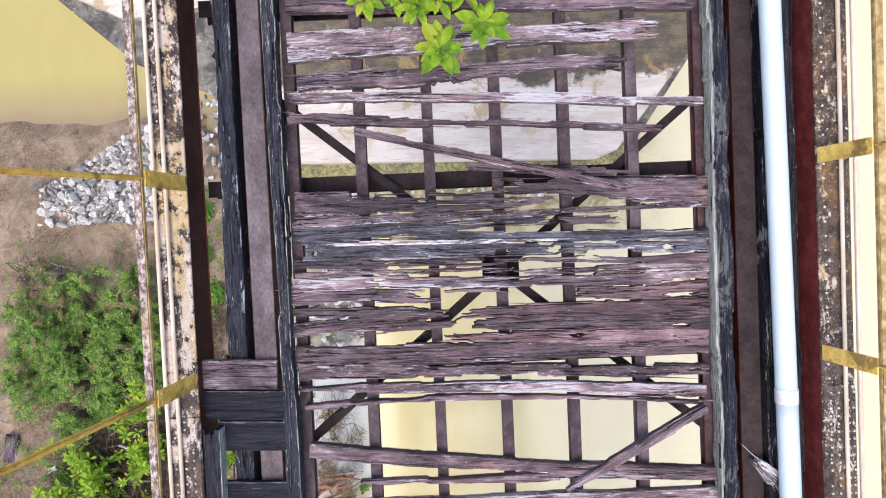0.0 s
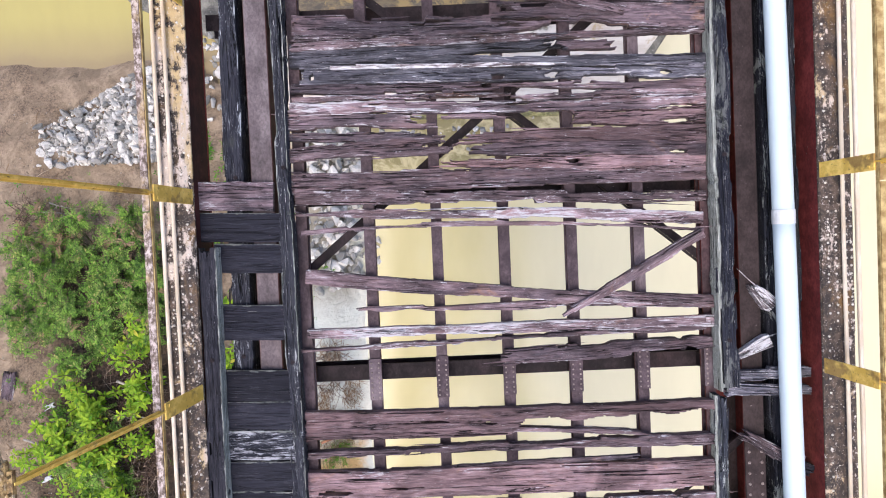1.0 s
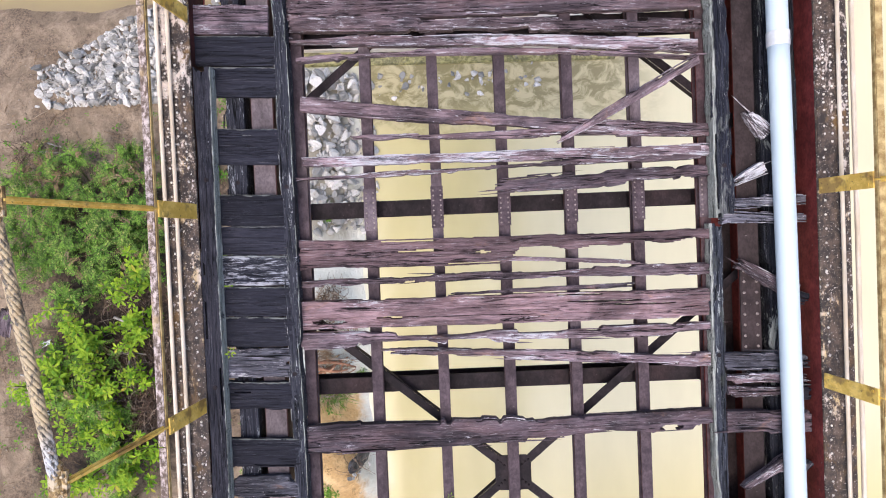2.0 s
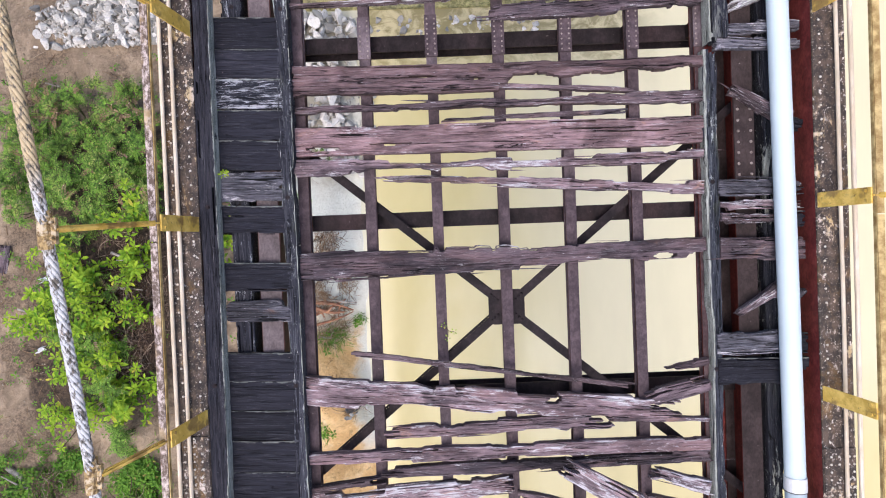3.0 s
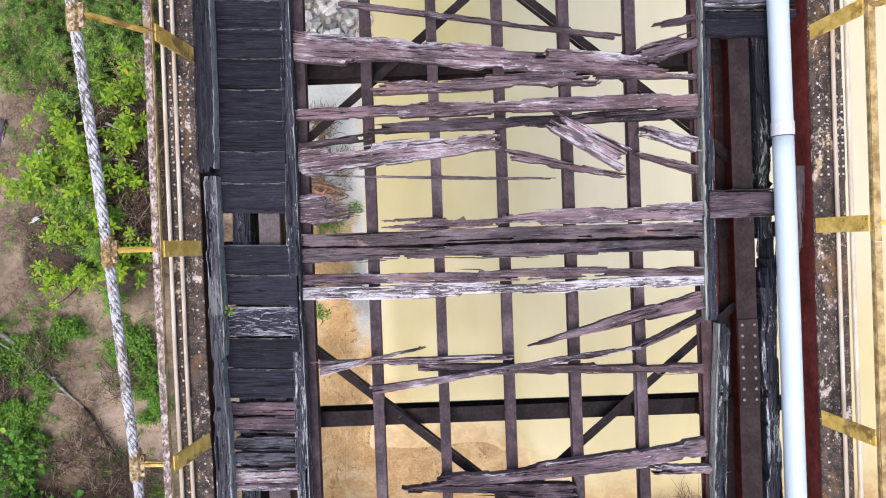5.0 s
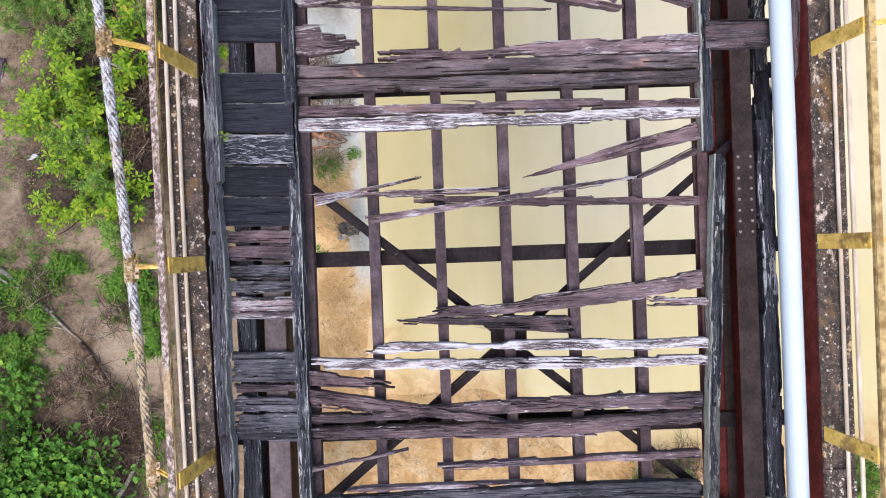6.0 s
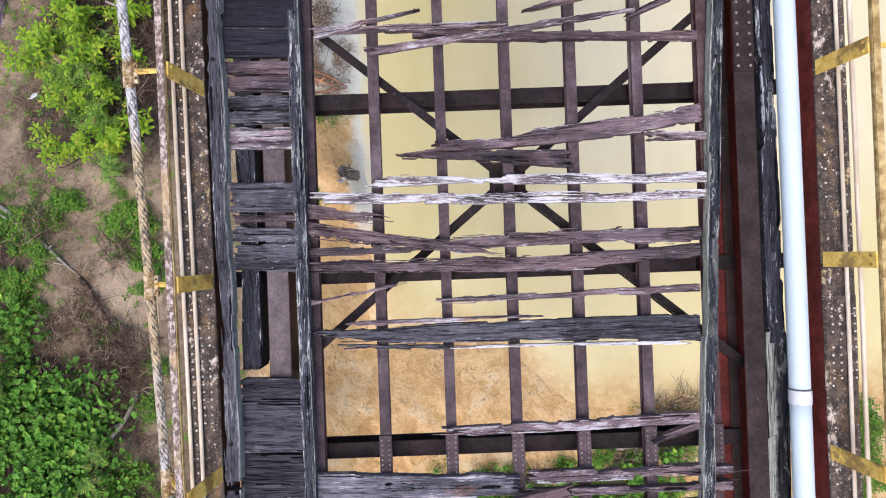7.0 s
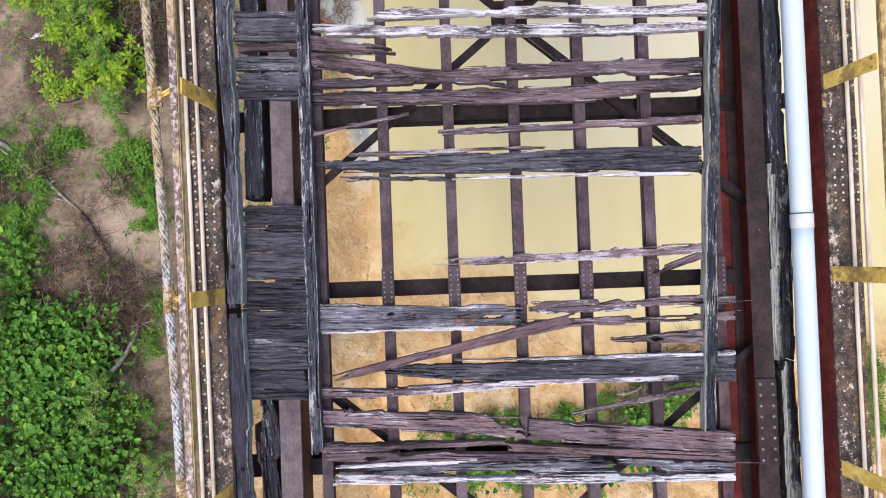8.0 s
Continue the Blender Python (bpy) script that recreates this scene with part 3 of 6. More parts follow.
for y in (-2.46, -10.66):
    for i in range(1, 7):
        x = -1.5 + 0.5 * i
        s = Shape().box(x - 0.046, x + 0.046, y - 0.15, y + 0.16, TOP + 0.001, TOP + 0.014, slots=(0, 0))
        p = part("splice_plate", s, STRINGER_TOP, frame_thing, "riveted splice plate over a stringer joint")
        s = Shape()
        for k in range(8):
            for sx in (-1, 1):
                s.dome(x + 0.027 * sx, y - 0.13 + 0.037 * k, TOP + 0.014, 0.0075, 0.007, 6)
        tagged(part("rivets", s, RIVET_DULL, p), kind="stuff")
for y, x in ((-7.52, 1.785), (-11.72, 1.785), (-3.28, 1.785)):
    s = Shape().box(x - 0.073, x + 0.073, y - 0.34, y + 0.3, -0.1995, -0.186)
    p = part("splice_plate", s, SIDE_TOP, frame_thing, "riveted splice plate over a stringer joint")
    s = Shape()
    for k in range(8):
        for sx in (-1, 1):
            s.dome(x + 0.046 * sx, y - 0.3 + 0.08 * k, -0.186, 0.011, 0.009, 8)
    tagged(part("rivets", s, RIVET_DULL, p), kind="stuff")

# plate girders on both edges; the western one leans inwards past y = BEND
BEND = -7.3


def west_lean(y):
    return 0.0145 * max(0.0, BEND - y)


def leaned(shape, side):
    if side < 0:
        shape.v = [(x + west_lean(y), y, z) for x, y, z in shape.v]
    return shape


def long_bar(side, x0, x1, z0, z1, c=0.0):
    """A bar along the whole girder, bevelled by c along its edges."""
    e = max(c, 0.001)
    ring = [(x0 + e, z0), (x1 - e, z0), (x1, z0 + e), (x1, z1 - e), (x1 - e, z1), (x0 + e, z1), (x0, z1 - e), (x0, z0 + e)]
    faces = [tuple(range(8)), tuple(range(23, 15, -1))]
    faces += [(8 * r + (k + 1) % 8, 8 * r + k, 8 * r + 8 + k, 8 * r + 8 + (k + 1) % 8) for r in range(2) for k in range(8)]
    return leaned(Shape().add([(x, y, z) for y in (Y1, BEND, Y0) for x, z in ring], faces), side)


for side in (-1, 1):
    girder = thing("plate_girder", "riveted steel edge girder with mottled rusty top flange", "girder", group="edge girders", kind="structure")
    inner, outer = 2.185 * side, 2.415 * side
    lo, hi = min(inner, outer), max(inner, outer)
    part("top_flange", long_bar(side, lo, hi, -0.018, 0.0, 0.003), FLANGE, girder)
    web = 2.197 * side
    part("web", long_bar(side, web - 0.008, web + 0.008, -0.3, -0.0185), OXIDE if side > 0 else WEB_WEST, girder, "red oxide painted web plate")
    web = 2.403 * side
    part("outer_web", long_bar(side, web - 0.008, web + 0.008, -0.3, -0.0185), OXIDE, girder)
    part("bottom_flange", long_bar(side, lo, hi, -0.32, -0.301), OXIDE, girder)
    bands = [(-5.62, 0.62), (-9.95, 0.72), (-1.7, 0.75), (-13.6, 0.7)] if side < 0 else [(-5.9, 0.66), (-9.85, 0.62), (-1.75, 0.9), (-13.7, 0.7)]
    for y, long in bands:
        part("cover_plate", leaned(Shape().box(lo + 0.004, hi - 0.004, y - long / 2, y + long / 2, 0.0005, 0.012, c=0.003), side), FLANGE, girder)
    rivets = Shape()
    y = Y0 - 0.05
    rng = random.Random(5 + side)
    while y > Y1:
        plate = any(abs(y - b) < long / 2 for b, long in bands)
        for k, x in enumerate((inner + 0.05 * side, inner + 0.105 * side, inner + 0.175 * side, inner + 0.21 * side)):
            if (plate or k in (0, 2)) and rng.random() > 0.06:
                rivets.dome(x + rng.uniform(-0.003, 0.003), y, 0.012 if plate else 0.0, 0.0086, 0.009, 8)
        y -= 0.055 if plate else 0.1
    ob = part("rivets", leaned(rivets, side), RIVET, girder, smooth=True)
    tagged(ob, kind="stuff")

# conduits
for x, z, r in ((-2.395, 0.03, 0.0135), (-2.318, 0.03, 0.0135), (2.335, 0.03, 0.0135), (2.452, 0.005, 0.016)):
    path = [(x + (west_lean(y) if x < 0 else 0.0) + 0.006 * noise.noise((y * 0.6, x, 2)), y, z + 0.003 * noise.noise((y * 0.9, x, 5))) for y in np.arange(Y0, Y1, -0.15)]
    c = new("conduit", Shape().tube(path, r, 10).mesh("conduit", CONDUIT, smooth=True))
    tagged(c, "thin dirty white conduit running along the girder flange", "conduit", "conduits along the girders")

# railings: flat posts and an angle rail
CABLE = {-1: 2.485, 1: 2.58}
CLAMP_SHIFT = {0.31: -0.09, -3.8: -0.045, -5.17: -0.045}   # how far the clamps have slipped along the rope


def cable_height(y):
    """Height of the sagging rope above the girders."""
    return 0.00935 * (y + 15.64) ** 2 - 0.115


for side in (-1, 1):
    railing = thing("railing", "yellow painted steel railing with worn pinkish top rail", "railing", group="railings")
    x = 2.27 * side
    inner = x - 0.027 * side
    seams = [Y0] + [y - 0.12 for y in NODES[3::2]] + [Y1]
    for a, b in zip(seams, seams[1:]):
        part("top_rail", leaned(Shape().box(x - 0.024, x + 0.02, b + 0.004, a - 0.004, 0.494, 0.502), side), RAIL if side < 0 else LIP, railing)
    s = long_bar(side, min(inner, inner + 0.009 * side), max(inner, inner + 0.009 * side), 0.466, 0.4935)
    part("rail_lip", s, LIP, railing, "yellow vertical leg of the rail angle")
    for y in NODES:
        s = Shape()
        s.bar((2.19 * side, y, 0.013), (2.236 * side, y, 0.47), 0.105, 0.012, up=(-side, 0, 0))
        post = part("post", leaned(s, side), YELLOW, railing)
        for dy in (-0.03, 0.03):
            part("bolt", leaned(Shape().tube([(2.236 * side, y + dy, 0.43), (2.222 * side, y + dy, 0.43)], 0.012, 6), side), YELLOW, post)

# suspension rope: six strands round a core
PHASES = [2 * math.pi * k / 6 for k in range(6)]
for side in (-1, 1):
    CABLE_X = CABLE[side]
    cable = thing("suspension_cable", "thick twisted wire rope with rust and pale grease", "cable", group="suspension cables")
    ys = np.arange(Y0, Y1, -0.025)
    for ph in PHASES:
        path = [(CABLE_X * side + 0.0205 * math.cos(ph + y * 2 * math.pi / 0.27), y, cable_height(y) + 0.0205 * math.sin(ph + y * 2 * math.pi / 0.27)) for y in ys]
        part("strand", Shape().tube(path, 0.0112, 7), ROPE, cable, smooth=True)
    for node in NODES:
        y = node + CLAMP_SHIFT.get(round(node, 2), 0.0)
        h = cable_height(y)
        hanger = thing("hanger", "rusty yellow hanger strap with clamp round the rope", "hanger", (CABLE_X * side, y, h), "hangers")
        s = Shape().tube([(0, 0.1, 0.0022), (0, 0.085, 0.002), (0, 0.03, 0.001), (0, -0.03, 0.0), (0, -0.085, -0.001), (0, -0.1, -0.002)], [0.033, 0.037, 0.035, 0.037, 0.035, 0.033], 14)
        clamp = part("clamp", s, CLAMP, hanger, "flaking clamp round the rope", smooth=False)
        s = Shape()
        for dy in (-0.045, 0.035):
            s.tube([(-0.046 * side, dy, 0.03), (-0.048 * side, dy, 0.002)], 0.009, 6)
        s.box(-0.06, -0.03, -0.075, 0.06, -0.014, 0.01) if side > 0 else s.box(0.03, 0.06, -0.075, 0.06, -0.014, 0.01)
        part("bolt_lug", s, CLAMP, clamp)
        s = Shape()
        end = Vector(((2.25 - CABLE_X) * side + (west_lean(y) if side < 0 else 0.0), node - y, 0.46 - h))
        start = Vector((-0.05 * side, 0, 0.0))
        s.bar(start, end, 0.035, 0.012, up=(0, 1, 0))
        s.bar(start, end, 0.012, 0.034, up=(0, 1, 0))
        part("strap", s, YELLOW, hanger)

# plastic water pipe
pipe = thing("water_pipe", "white plastic water pipe with grey collars laid along the girder", "pipe")


def pipe_x(y):
    return 2.025 - 0.0008 * (y + 10) ** 2


JOINTS = [-1.38, -5.84, -10.27]
ends = [Y0] + JOINTS + [Y1]
for a, b in zip(ends, ends[1:]):
    part("pipe_length", Shape().tube([(pipe_x(y), y, -0.055) for y in np.linspace(a, b, 24)], 0.071, 24), PVC, pipe, smooth=True)
RINGS = {-1.38: (), -5.84: ((-0.044, -0.05),), -10.27: ((0.064, 0.055),)}
for y in JOINTS:
    s = Shape().tube([(pipe_x(y), y + 0.055, -0.055), (pipe_x(y), y - 0.045, -0.055)], 0.0765, 24)
    collar = part("collar", s, PVC_COLLAR, pipe, smooth=False)
    for a, b in RINGS[y]:
        part("ring", Shape().tube([(pipe_x(y), y + a, -0.055), (pipe_x(y), y + b, -0.055)], 0.0785, 24), RUBBER, collar)

# ---- long timbers ----


def long_timber(name, x, y0, x1, y1, w, th, z, mat, label, category="timber", rag=0.012, end0=0.06, end1=0.06, group="", cracks=3):
    data = timber(math.hypot(x1 - x, y1 - y0), w, w, th, mat, rag, end0, end1, cracks, lane=0.014, step=0.03, relief=0.004, wave=0.4, flanks=mat in "nopve")
    ob = thing(name, label, category, ((x + x1) / 2, (y0 + y1) / 2, z - th), group)
    turn = math.atan2(y1 - y0, x1 - x)
    laid("beam", ob, x - ob.location.x, y0 - ob.location.y, x1 - ob.location.x, y1 - ob.location.y, th, 0, data)
    for k, node in enumerate(NODES):
        y = node + 0.17 + 0.05 * math.sin(7.0 * node + 3.0 * x)
        if min(y0, y1) + 0.15 < y < max(y0, y1) - 0.15:
            f = (y - y0) / (y1 - y0)
            bolt = Shape().tube([(0, 0, -0.02), (0, 0, 0.006)], 0.016, 10).tube([(0, 0, -0.01), (0, 0, 0.014)], 0.0095, 6)
            b = part("bolt", bolt, BEAM, ob, "rusty bolt head with washer" if k == 0 else "")
            b.location = (x + (x1 - x) * f - ob.location.x + 0.01 * math.sin(5 * node), y - ob.location.y, th)
            b.rotation_euler = (0, 0, turn)
    return ob


KERB = "weathered tarred kerb timber along the deck edge"
long_timber("kerb_timber", -1.585, 3.2, -1.578, -4.0, 0.105, 0.12, -0.098, "m", KERB, group="kerb timbers", rag=0.02)
long_timber("kerb_timber", -1.577, -3.95, -1.56, -7.36, 0.095, 0.12, -0.101, "m", KERB, group="kerb timbers")
long_timber("kerb_timber", -1.557, -7.32, -1.545, -11.83, 0.095, 0.12, -0.098, "m", KERB, group="kerb timbers")
long_timber("kerb_timber", 1.565, 3.2, 1.575, -2.62, 0.14, 0.12, -0.1, "n", KERB, group="kerb timbers", rag=0.03)
long_timber("kerb_timber", 1.53, -2.66, 1.508, -7.21, 0.095, 0.09, -0.155, "o", KERB, group="kerb timbers", rag=0.02)
long_timber("kerb_timber", 1.585, -7.24, 1.335, -11.78, 0.095, 0.09, -0.14, "p", KERB, group="kerb timbers", rag=0.015)
long_timber("bearer_timber", -1.94, 3.2, -1.955, -9.95, 0.14, 0.24, -0.152, "t", "black tarred bearer timber under the footway", rag=0.02, cracks=5)
long_timber("bearer_timber", 1.975, 3.2, 1.97, -6.62, 0.13, 0.2, -0.2, "q", "black tarred bearer timber beside the water pipe", rag=0.04, cracks=5)
long_timber("bearer_timber", 1.952, -6.6, 1.957, -9.9, 0.13, 0.2, -0.2, "t", "black tarred bearer timber beside the water pipe", rag=0.04, end0=0.4)
long_timber("bearer_timber", 1.962, -9.82, 1.925, -11.29, 0.185, 0.2, -0.204, "u", "tarred bearer timber with pale lichen streaks", rag=0.03)
long_timber("bearer_timber", 1.965, -11.3, 1.97, -14.2, 0.13, 0.2, -0.2, "u", "tarred bearer timber with pale lichen streaks", rag=0.03)
# next one: dark strip added for the shadow between pipe and web, built like a bearer
long_timber("bearer_timber", 2.115, 3.2, 2.12, -2.35, 0.11, 0.2, -0.2, "t", "dark strip standing in for the shadow behind the water pipe", rag=0.02)
long_timber("bearer_timber", -1.93, -11.35, -1.8, -13.4, 0.13, 0.2, -0.2, "t", "split and rotten black bearer timber", rag=0.09, end0=0.2, cracks=6)
long_timber("bearer_timber", -1.99, -11.6, -1.93, -13.6, 0.08, 0.16, -0.22, "h", "split and rotten brown bearer timber", rag=0.06, end0=0.3, cracks=4)
EDGE = "grey tarred edge board beside the girder"
long_timber("edge_board", -2.115, -1.42, -2.125, -6.0, 0.125, 0.1, 0.002, "e", EDGE, group="edge boards")
long_timber("edge_board", -2.121, -6.03, -2.068, -10.74, 0.115, 0.1, 0.0, "v", EDGE, group="edge boards", rag=0.03)
long_timber("edge_board", -2.085, -10.78, -2.0, -14.2, 0.13, 0.1, -0.01, "e", EDGE, group="edge boards", rag=0.03)

# ---- boards ----
deck = thing("deck", "torn and rotten plank deck with wide gaps over the water", "bridge deck", kind="structure")


def deck_plank(x0, y0, w0, x1, y1, w1, mat, rag=0.02, end0=0.02, end1=0.02, cracks=0, bow=0.0, holes=(), lift=0.0, th=0.07, bites=()):
    data = timber(math.hypot(x1 - x0, y1 - y0), 1.04 * w0 + 0.18 * min(rag, w0), 1.04 * w1 + 0.18 * min(rag, w1), th, mat, rag, end0, end1, cracks, bow, holes, bites=bites)
    rng = random.Random(len(bpy.data.objects))
    return laid("plank", deck, x0, y0, x1, y1, -0.177 + lift + rng.uniform(-0.004, 0.006), 0, data)


footway = thing("footway", "narrow side footway of short tarred boards", "footway", kind="structure")


def foot_board(x0, y0, w, x1, y1, mat, rag=0.004):
    rough = rag > 0.01
    data = timber(math.hypot(x1 - x0, y1 - y0), w - 0.001, w - 0.001, 0.045, mat, rag, 0.035 if rough else 0.004, 0.035 if rough else 0.004, 1 if rough else 0, relief=0.006 if rough else 0.002, wave=0.5 if rough else 0.0)
    return laid("board", footway, x0, y0, x1, y1, -0.1, 0, data)


far_footway = thing("broken_footway", "remains of a side footway, splintered boards", "footway", kind="structure")


def side_board(x0, y0, w0, x1, y1, w1, mat, rag=0.02, end0=0.02, end1=0.02, lift=0.0):
    data = timber(math.hypot(x1 - x0, y1 - y0), w0, w1, 0.06, mat, rag, end0, end1, 2)
    return laid("board", far_footway, x0, y0, x1, y1, -0.137 + lift, 0, data)

# the torn boards of the roadway, from the tower towards the bank
deck_plank(-1.476, 1.575, 0.106, 1.457, 1.468, 0.098, "d", rag=0.03, cracks=1)
deck_plank(-1.480, 1.270, 0.197, 1.187, 1.296, 0.139, "h", rag=0.05, end1=0.25, cracks=3, bow=0.008)
deck_plank(-1.424, 1.018, 0.139, 0.964, 1.064, 0.123, "d", rag=0.06, end1=0.2, cracks=3)
deck_plank(-1.499, 0.916, 0.061, 1.494, 0.742, 0.070, "h", rag=0.03, cracks=2, bow=0.025)
deck_plank(-1.507, 0.771, 0.090, 1.224, 0.572, 0.037, "b", rag=0.03, end1=0.2, cracks=1)
deck_plank(-1.028, 0.652, 0.053, 0.916, 0.155, 0.073, "b", rag=0.02, end0=0.1, end1=0.1, cracks=1, lift=0.05, th=0.04)
deck_plank(-0.234, 0.349, 0.082, 0.948, 0.275, 0.066, "d", rag=0.04, end0=0.12, cracks=1)
deck_plank(-1.484, 0.149, 0.170, 0.392, 0.102, 0.100, "d", rag=0.05, end1=0.2, cracks=4, holes=((0.55, 0.5, 0.3, 0.03), (0.85, 0.3, 0.2, 0.03)))
deck_plank(-0.025, 0.209, 0.130, 1.518, 0.119, 0.200, "d", rag=0.05, end0=0.2, cracks=3)
deck_plank(-1.510, -0.049, 0.165, 0.510, -0.033, 0.110, "g", rag=0.03, end1=0.25, cracks=5)
deck_plank(-1.507, 0.008, 0.085, 0.388, 0.005, 0.055, "h", rag=0.012, end0=0.05, end1=0.3, lift=0.018, th=0.06)
deck_plank(0.000, 0.021, 0.035, 1.515, 0.014, 0.040, "h", rag=0.02, end0=0.25, cracks=1)
deck_plank(0.427, -0.054, 0.075, 0.878, -0.060, 0.070, "d", rag=0.03, end0=0.06, end1=0.12)
deck_plank(-1.512, -0.101, 0.085, 1.508, -0.205, 0.075, "g", rag=0.03, cracks=4)
deck_plank(-1.216, -0.159, 0.032, 0.524, -0.196, 0.032, "w", rag=0.01, end0=0.2, end1=0.2, lift=0.016, th=0.05)
deck_plank(-1.444, -0.202, 0.125, 1.506, -0.278, 0.090, "g", rag=0.05, end0=0.05, cracks=6, holes=((0.03, -0.2, 0.04, 0.05), (0.49, -0.3, 0.12, 0.05), (0.62, 0.0, 0.12, 0.07), (0.9, -0.3, 0.1, 0.04)))
deck_plank(-1.522, -0.292, 0.115, 0.006, -0.345, 0.060, "d", rag=0.045, end1=0.3, cracks=4)
deck_plank(-0.055, -0.326, 0.030, 1.503, -0.376, 0.075, "d", rag=0.04, end0=0.3, cracks=3, holes=((0.45, 0.2, 0.2, 0.04),))
deck_plank(-1.509, -0.370, 0.070, 0.086, -0.397, 0.050, "h", rag=0.03, end1=0.3, cracks=2)
deck_plank(0.085, -0.422, 0.030, 1.501, -0.433, 0.060, "h", rag=0.03, end0=0.25, cracks=3)
deck_plank(-1.529, -0.439, 0.085, 1.499, -0.498, 0.120, "b", rag=0.045, cracks=5, holes=((0.2, 0.3, 0.1, 0.03), (0.55, 0.5, 0.2, 0.03)))
deck_plank(-1.086, -0.445, 0.030, -0.391, -0.499, 0.030, "w", rag=0.015, end0=0.2, end1=0.2, lift=0.004, th=0.05)
deck_plank(-1.550, -0.532, 0.150, -0.456, -0.578, 0.125, "b", rag=0.04, end1=0.25, cracks=2)
deck_plank(-0.433, -0.542, 0.040, 0.059, -0.559, 0.040, "b", rag=0.02, end0=0.15, end1=0.15)
deck_plank(0.490, -0.574, 0.110, 1.495, -0.608, 0.130, "r", rag=0.05, end0=0.2, cracks=4, holes=((0.8, -0.5, 0.25, 0.04),))
deck_plank(-1.555, -0.638, 0.065, -0.501, -0.674, 0.060, "d", rag=0.02, end1=0.2, cracks=1)
deck_plank(-1.563, -0.781, 0.100, -0.339, -0.743, 0.140, "b", rag=0.04, end1=0.25, cracks=2, bow=0.012)
deck_plank(-0.358, -0.705, 0.090, 1.491, -0.743, 0.130, "r", rag=0.03, end0=0.2, cracks=4, bow=0.01)
deck_plank(-0.238, -0.784, 0.090, 1.488, -0.833, 0.125, "d", rag=0.035, end0=0.25, cracks=3, holes=((0.88, -0.4, 0.14, 0.04),))
deck_plank(-0.448, -0.886, 0.100, 1.485, -0.931, 0.130, "r", rag=0.045, end0=0.25, cracks=4, holes=((0.5, 0.2, 0.1, 0.05),))
deck_plank(-1.542, -0.973, 0.164, 1.484, -1.019, 0.106, "b", rag=0.04, cracks=3)
deck_plank(-1.523, -1.082, 0.098, 1.478, -1.197, 0.074, "h", rag=0.05, cracks=4)
deck_plank(-1.529, -1.206, 0.061, 1.449, -1.358, 0.090, "h", rag=0.03, cracks=3, bow=0.025)
deck_plank(-1.487, -1.350, 0.045, 1.454, -1.450, 0.041, "b", rag=0.02, cracks=0, bow=0.070)
deck_plank(0.392, -2.019, 0.057, 1.433, -1.469, 0.081, "b", rag=0.02, end0=0.2, cracks=1, lift=0.045, th=0.05)
deck_plank(-1.472, -1.666, 0.100, 1.515, -1.972, 0.092, "b", rag=0.02, cracks=2, bow=-0.025)
deck_plank(-1.114, -1.926, 0.025, 1.453, -1.962, 0.085, "b", rag=0.03, end0=0.25, cracks=2)
deck_plank(-0.404, -1.783, 0.045, 1.412, -1.940, 0.035, "b", rag=0.02, end0=0.25, cracks=1, lift=-0.01)
deck_plank(-1.479, -2.084, 0.062, 1.510, -2.120, 0.083, "h", rag=0.03, cracks=2)
deck_plank(-1.534, -2.208, 0.033, 1.447, -2.153, 0.060, "h", rag=0.02, cracks=2)
deck_plank(-0.086, -2.095, 0.040, 1.448, -2.103, 0.050, "h", rag=0.025, end0=0.25, cracks=3, holes=((0.5, 0.2, 0.2, 0.03),))
deck_plank(-0.064, -2.326, 0.108, 1.493, -2.268, 0.125, "d", rag=0.05, end0=0.12, cracks=1)
deck_plank(-1.535, -2.777, 0.21, 1.500, -2.790, 0.185, "r", rag=0.012, cracks=4, bites=((-1, 0.5, 1.0, 0.52),), holes=((0.3, 0.1, 0.34, 0.022), (0.45, -0.1, 0.12, 0.02)))
deck_plank(-0.22, -2.842, 0.045, 1.03, -2.925, 0.03, "b", rag=0.01, end1=0.2)
deck_plank(-1.519, -2.992, 0.042, 1.483, -2.992, 0.083, "b", rag=0.03, cracks=1, bow=0.012)
deck_plank(-0.443, -3.103, 0.033, 0.921, -3.083, 0.033, "d", rag=0.01, end0=0.1, end1=0.1, cracks=0, lift=0.03, th=0.03)
deck_plank(-1.553, -3.215, 0.205, 1.484, -3.243, 0.205, "r", rag=0.014, cracks=3, holes=((0.08, -0.55, 0.25, 0.035), (0.24, -0.3, 0.3, 0.018)))
deck_plank(-1.546, -3.411, 0.108, 1.478, -3.436, 0.075, "b", rag=0.06, cracks=3)
deck_plank(-0.959, -3.506, 0.042, 1.471, -3.661, 0.100, "b", rag=0.05, end0=0.3, cracks=2)
deck_plank(-1.529, -4.144, 0.216, 1.474, -4.105, 0.142, "d", rag=0.05, cracks=4, holes=((0.9, -0.7, 0.16, 0.06),))
deck_plank(-1.242, -4.769, 0.037, 0.915, -5.109, 0.041, "b", rag=0.01, end0=0.2, end1=0.1, cracks=0, lift=0.05, th=0.035)
deck_plank(-1.547, -5.061, 0.209, 1.260, -5.312, 0.142, "b", rag=0.07, end1=0.25, cracks=4, holes=((0.66, 0.5, 0.12, 0.05),), bow=-0.008)
deck_plank(1.002, -5.227, 0.134, 1.476, -5.111, 0.117, "d", rag=0.05, end0=0.25, cracks=2)
deck_plank(1.156, -5.006, 0.042, 1.472, -4.960, 0.067, "b", rag=0.02, end0=0.3, cracks=1)
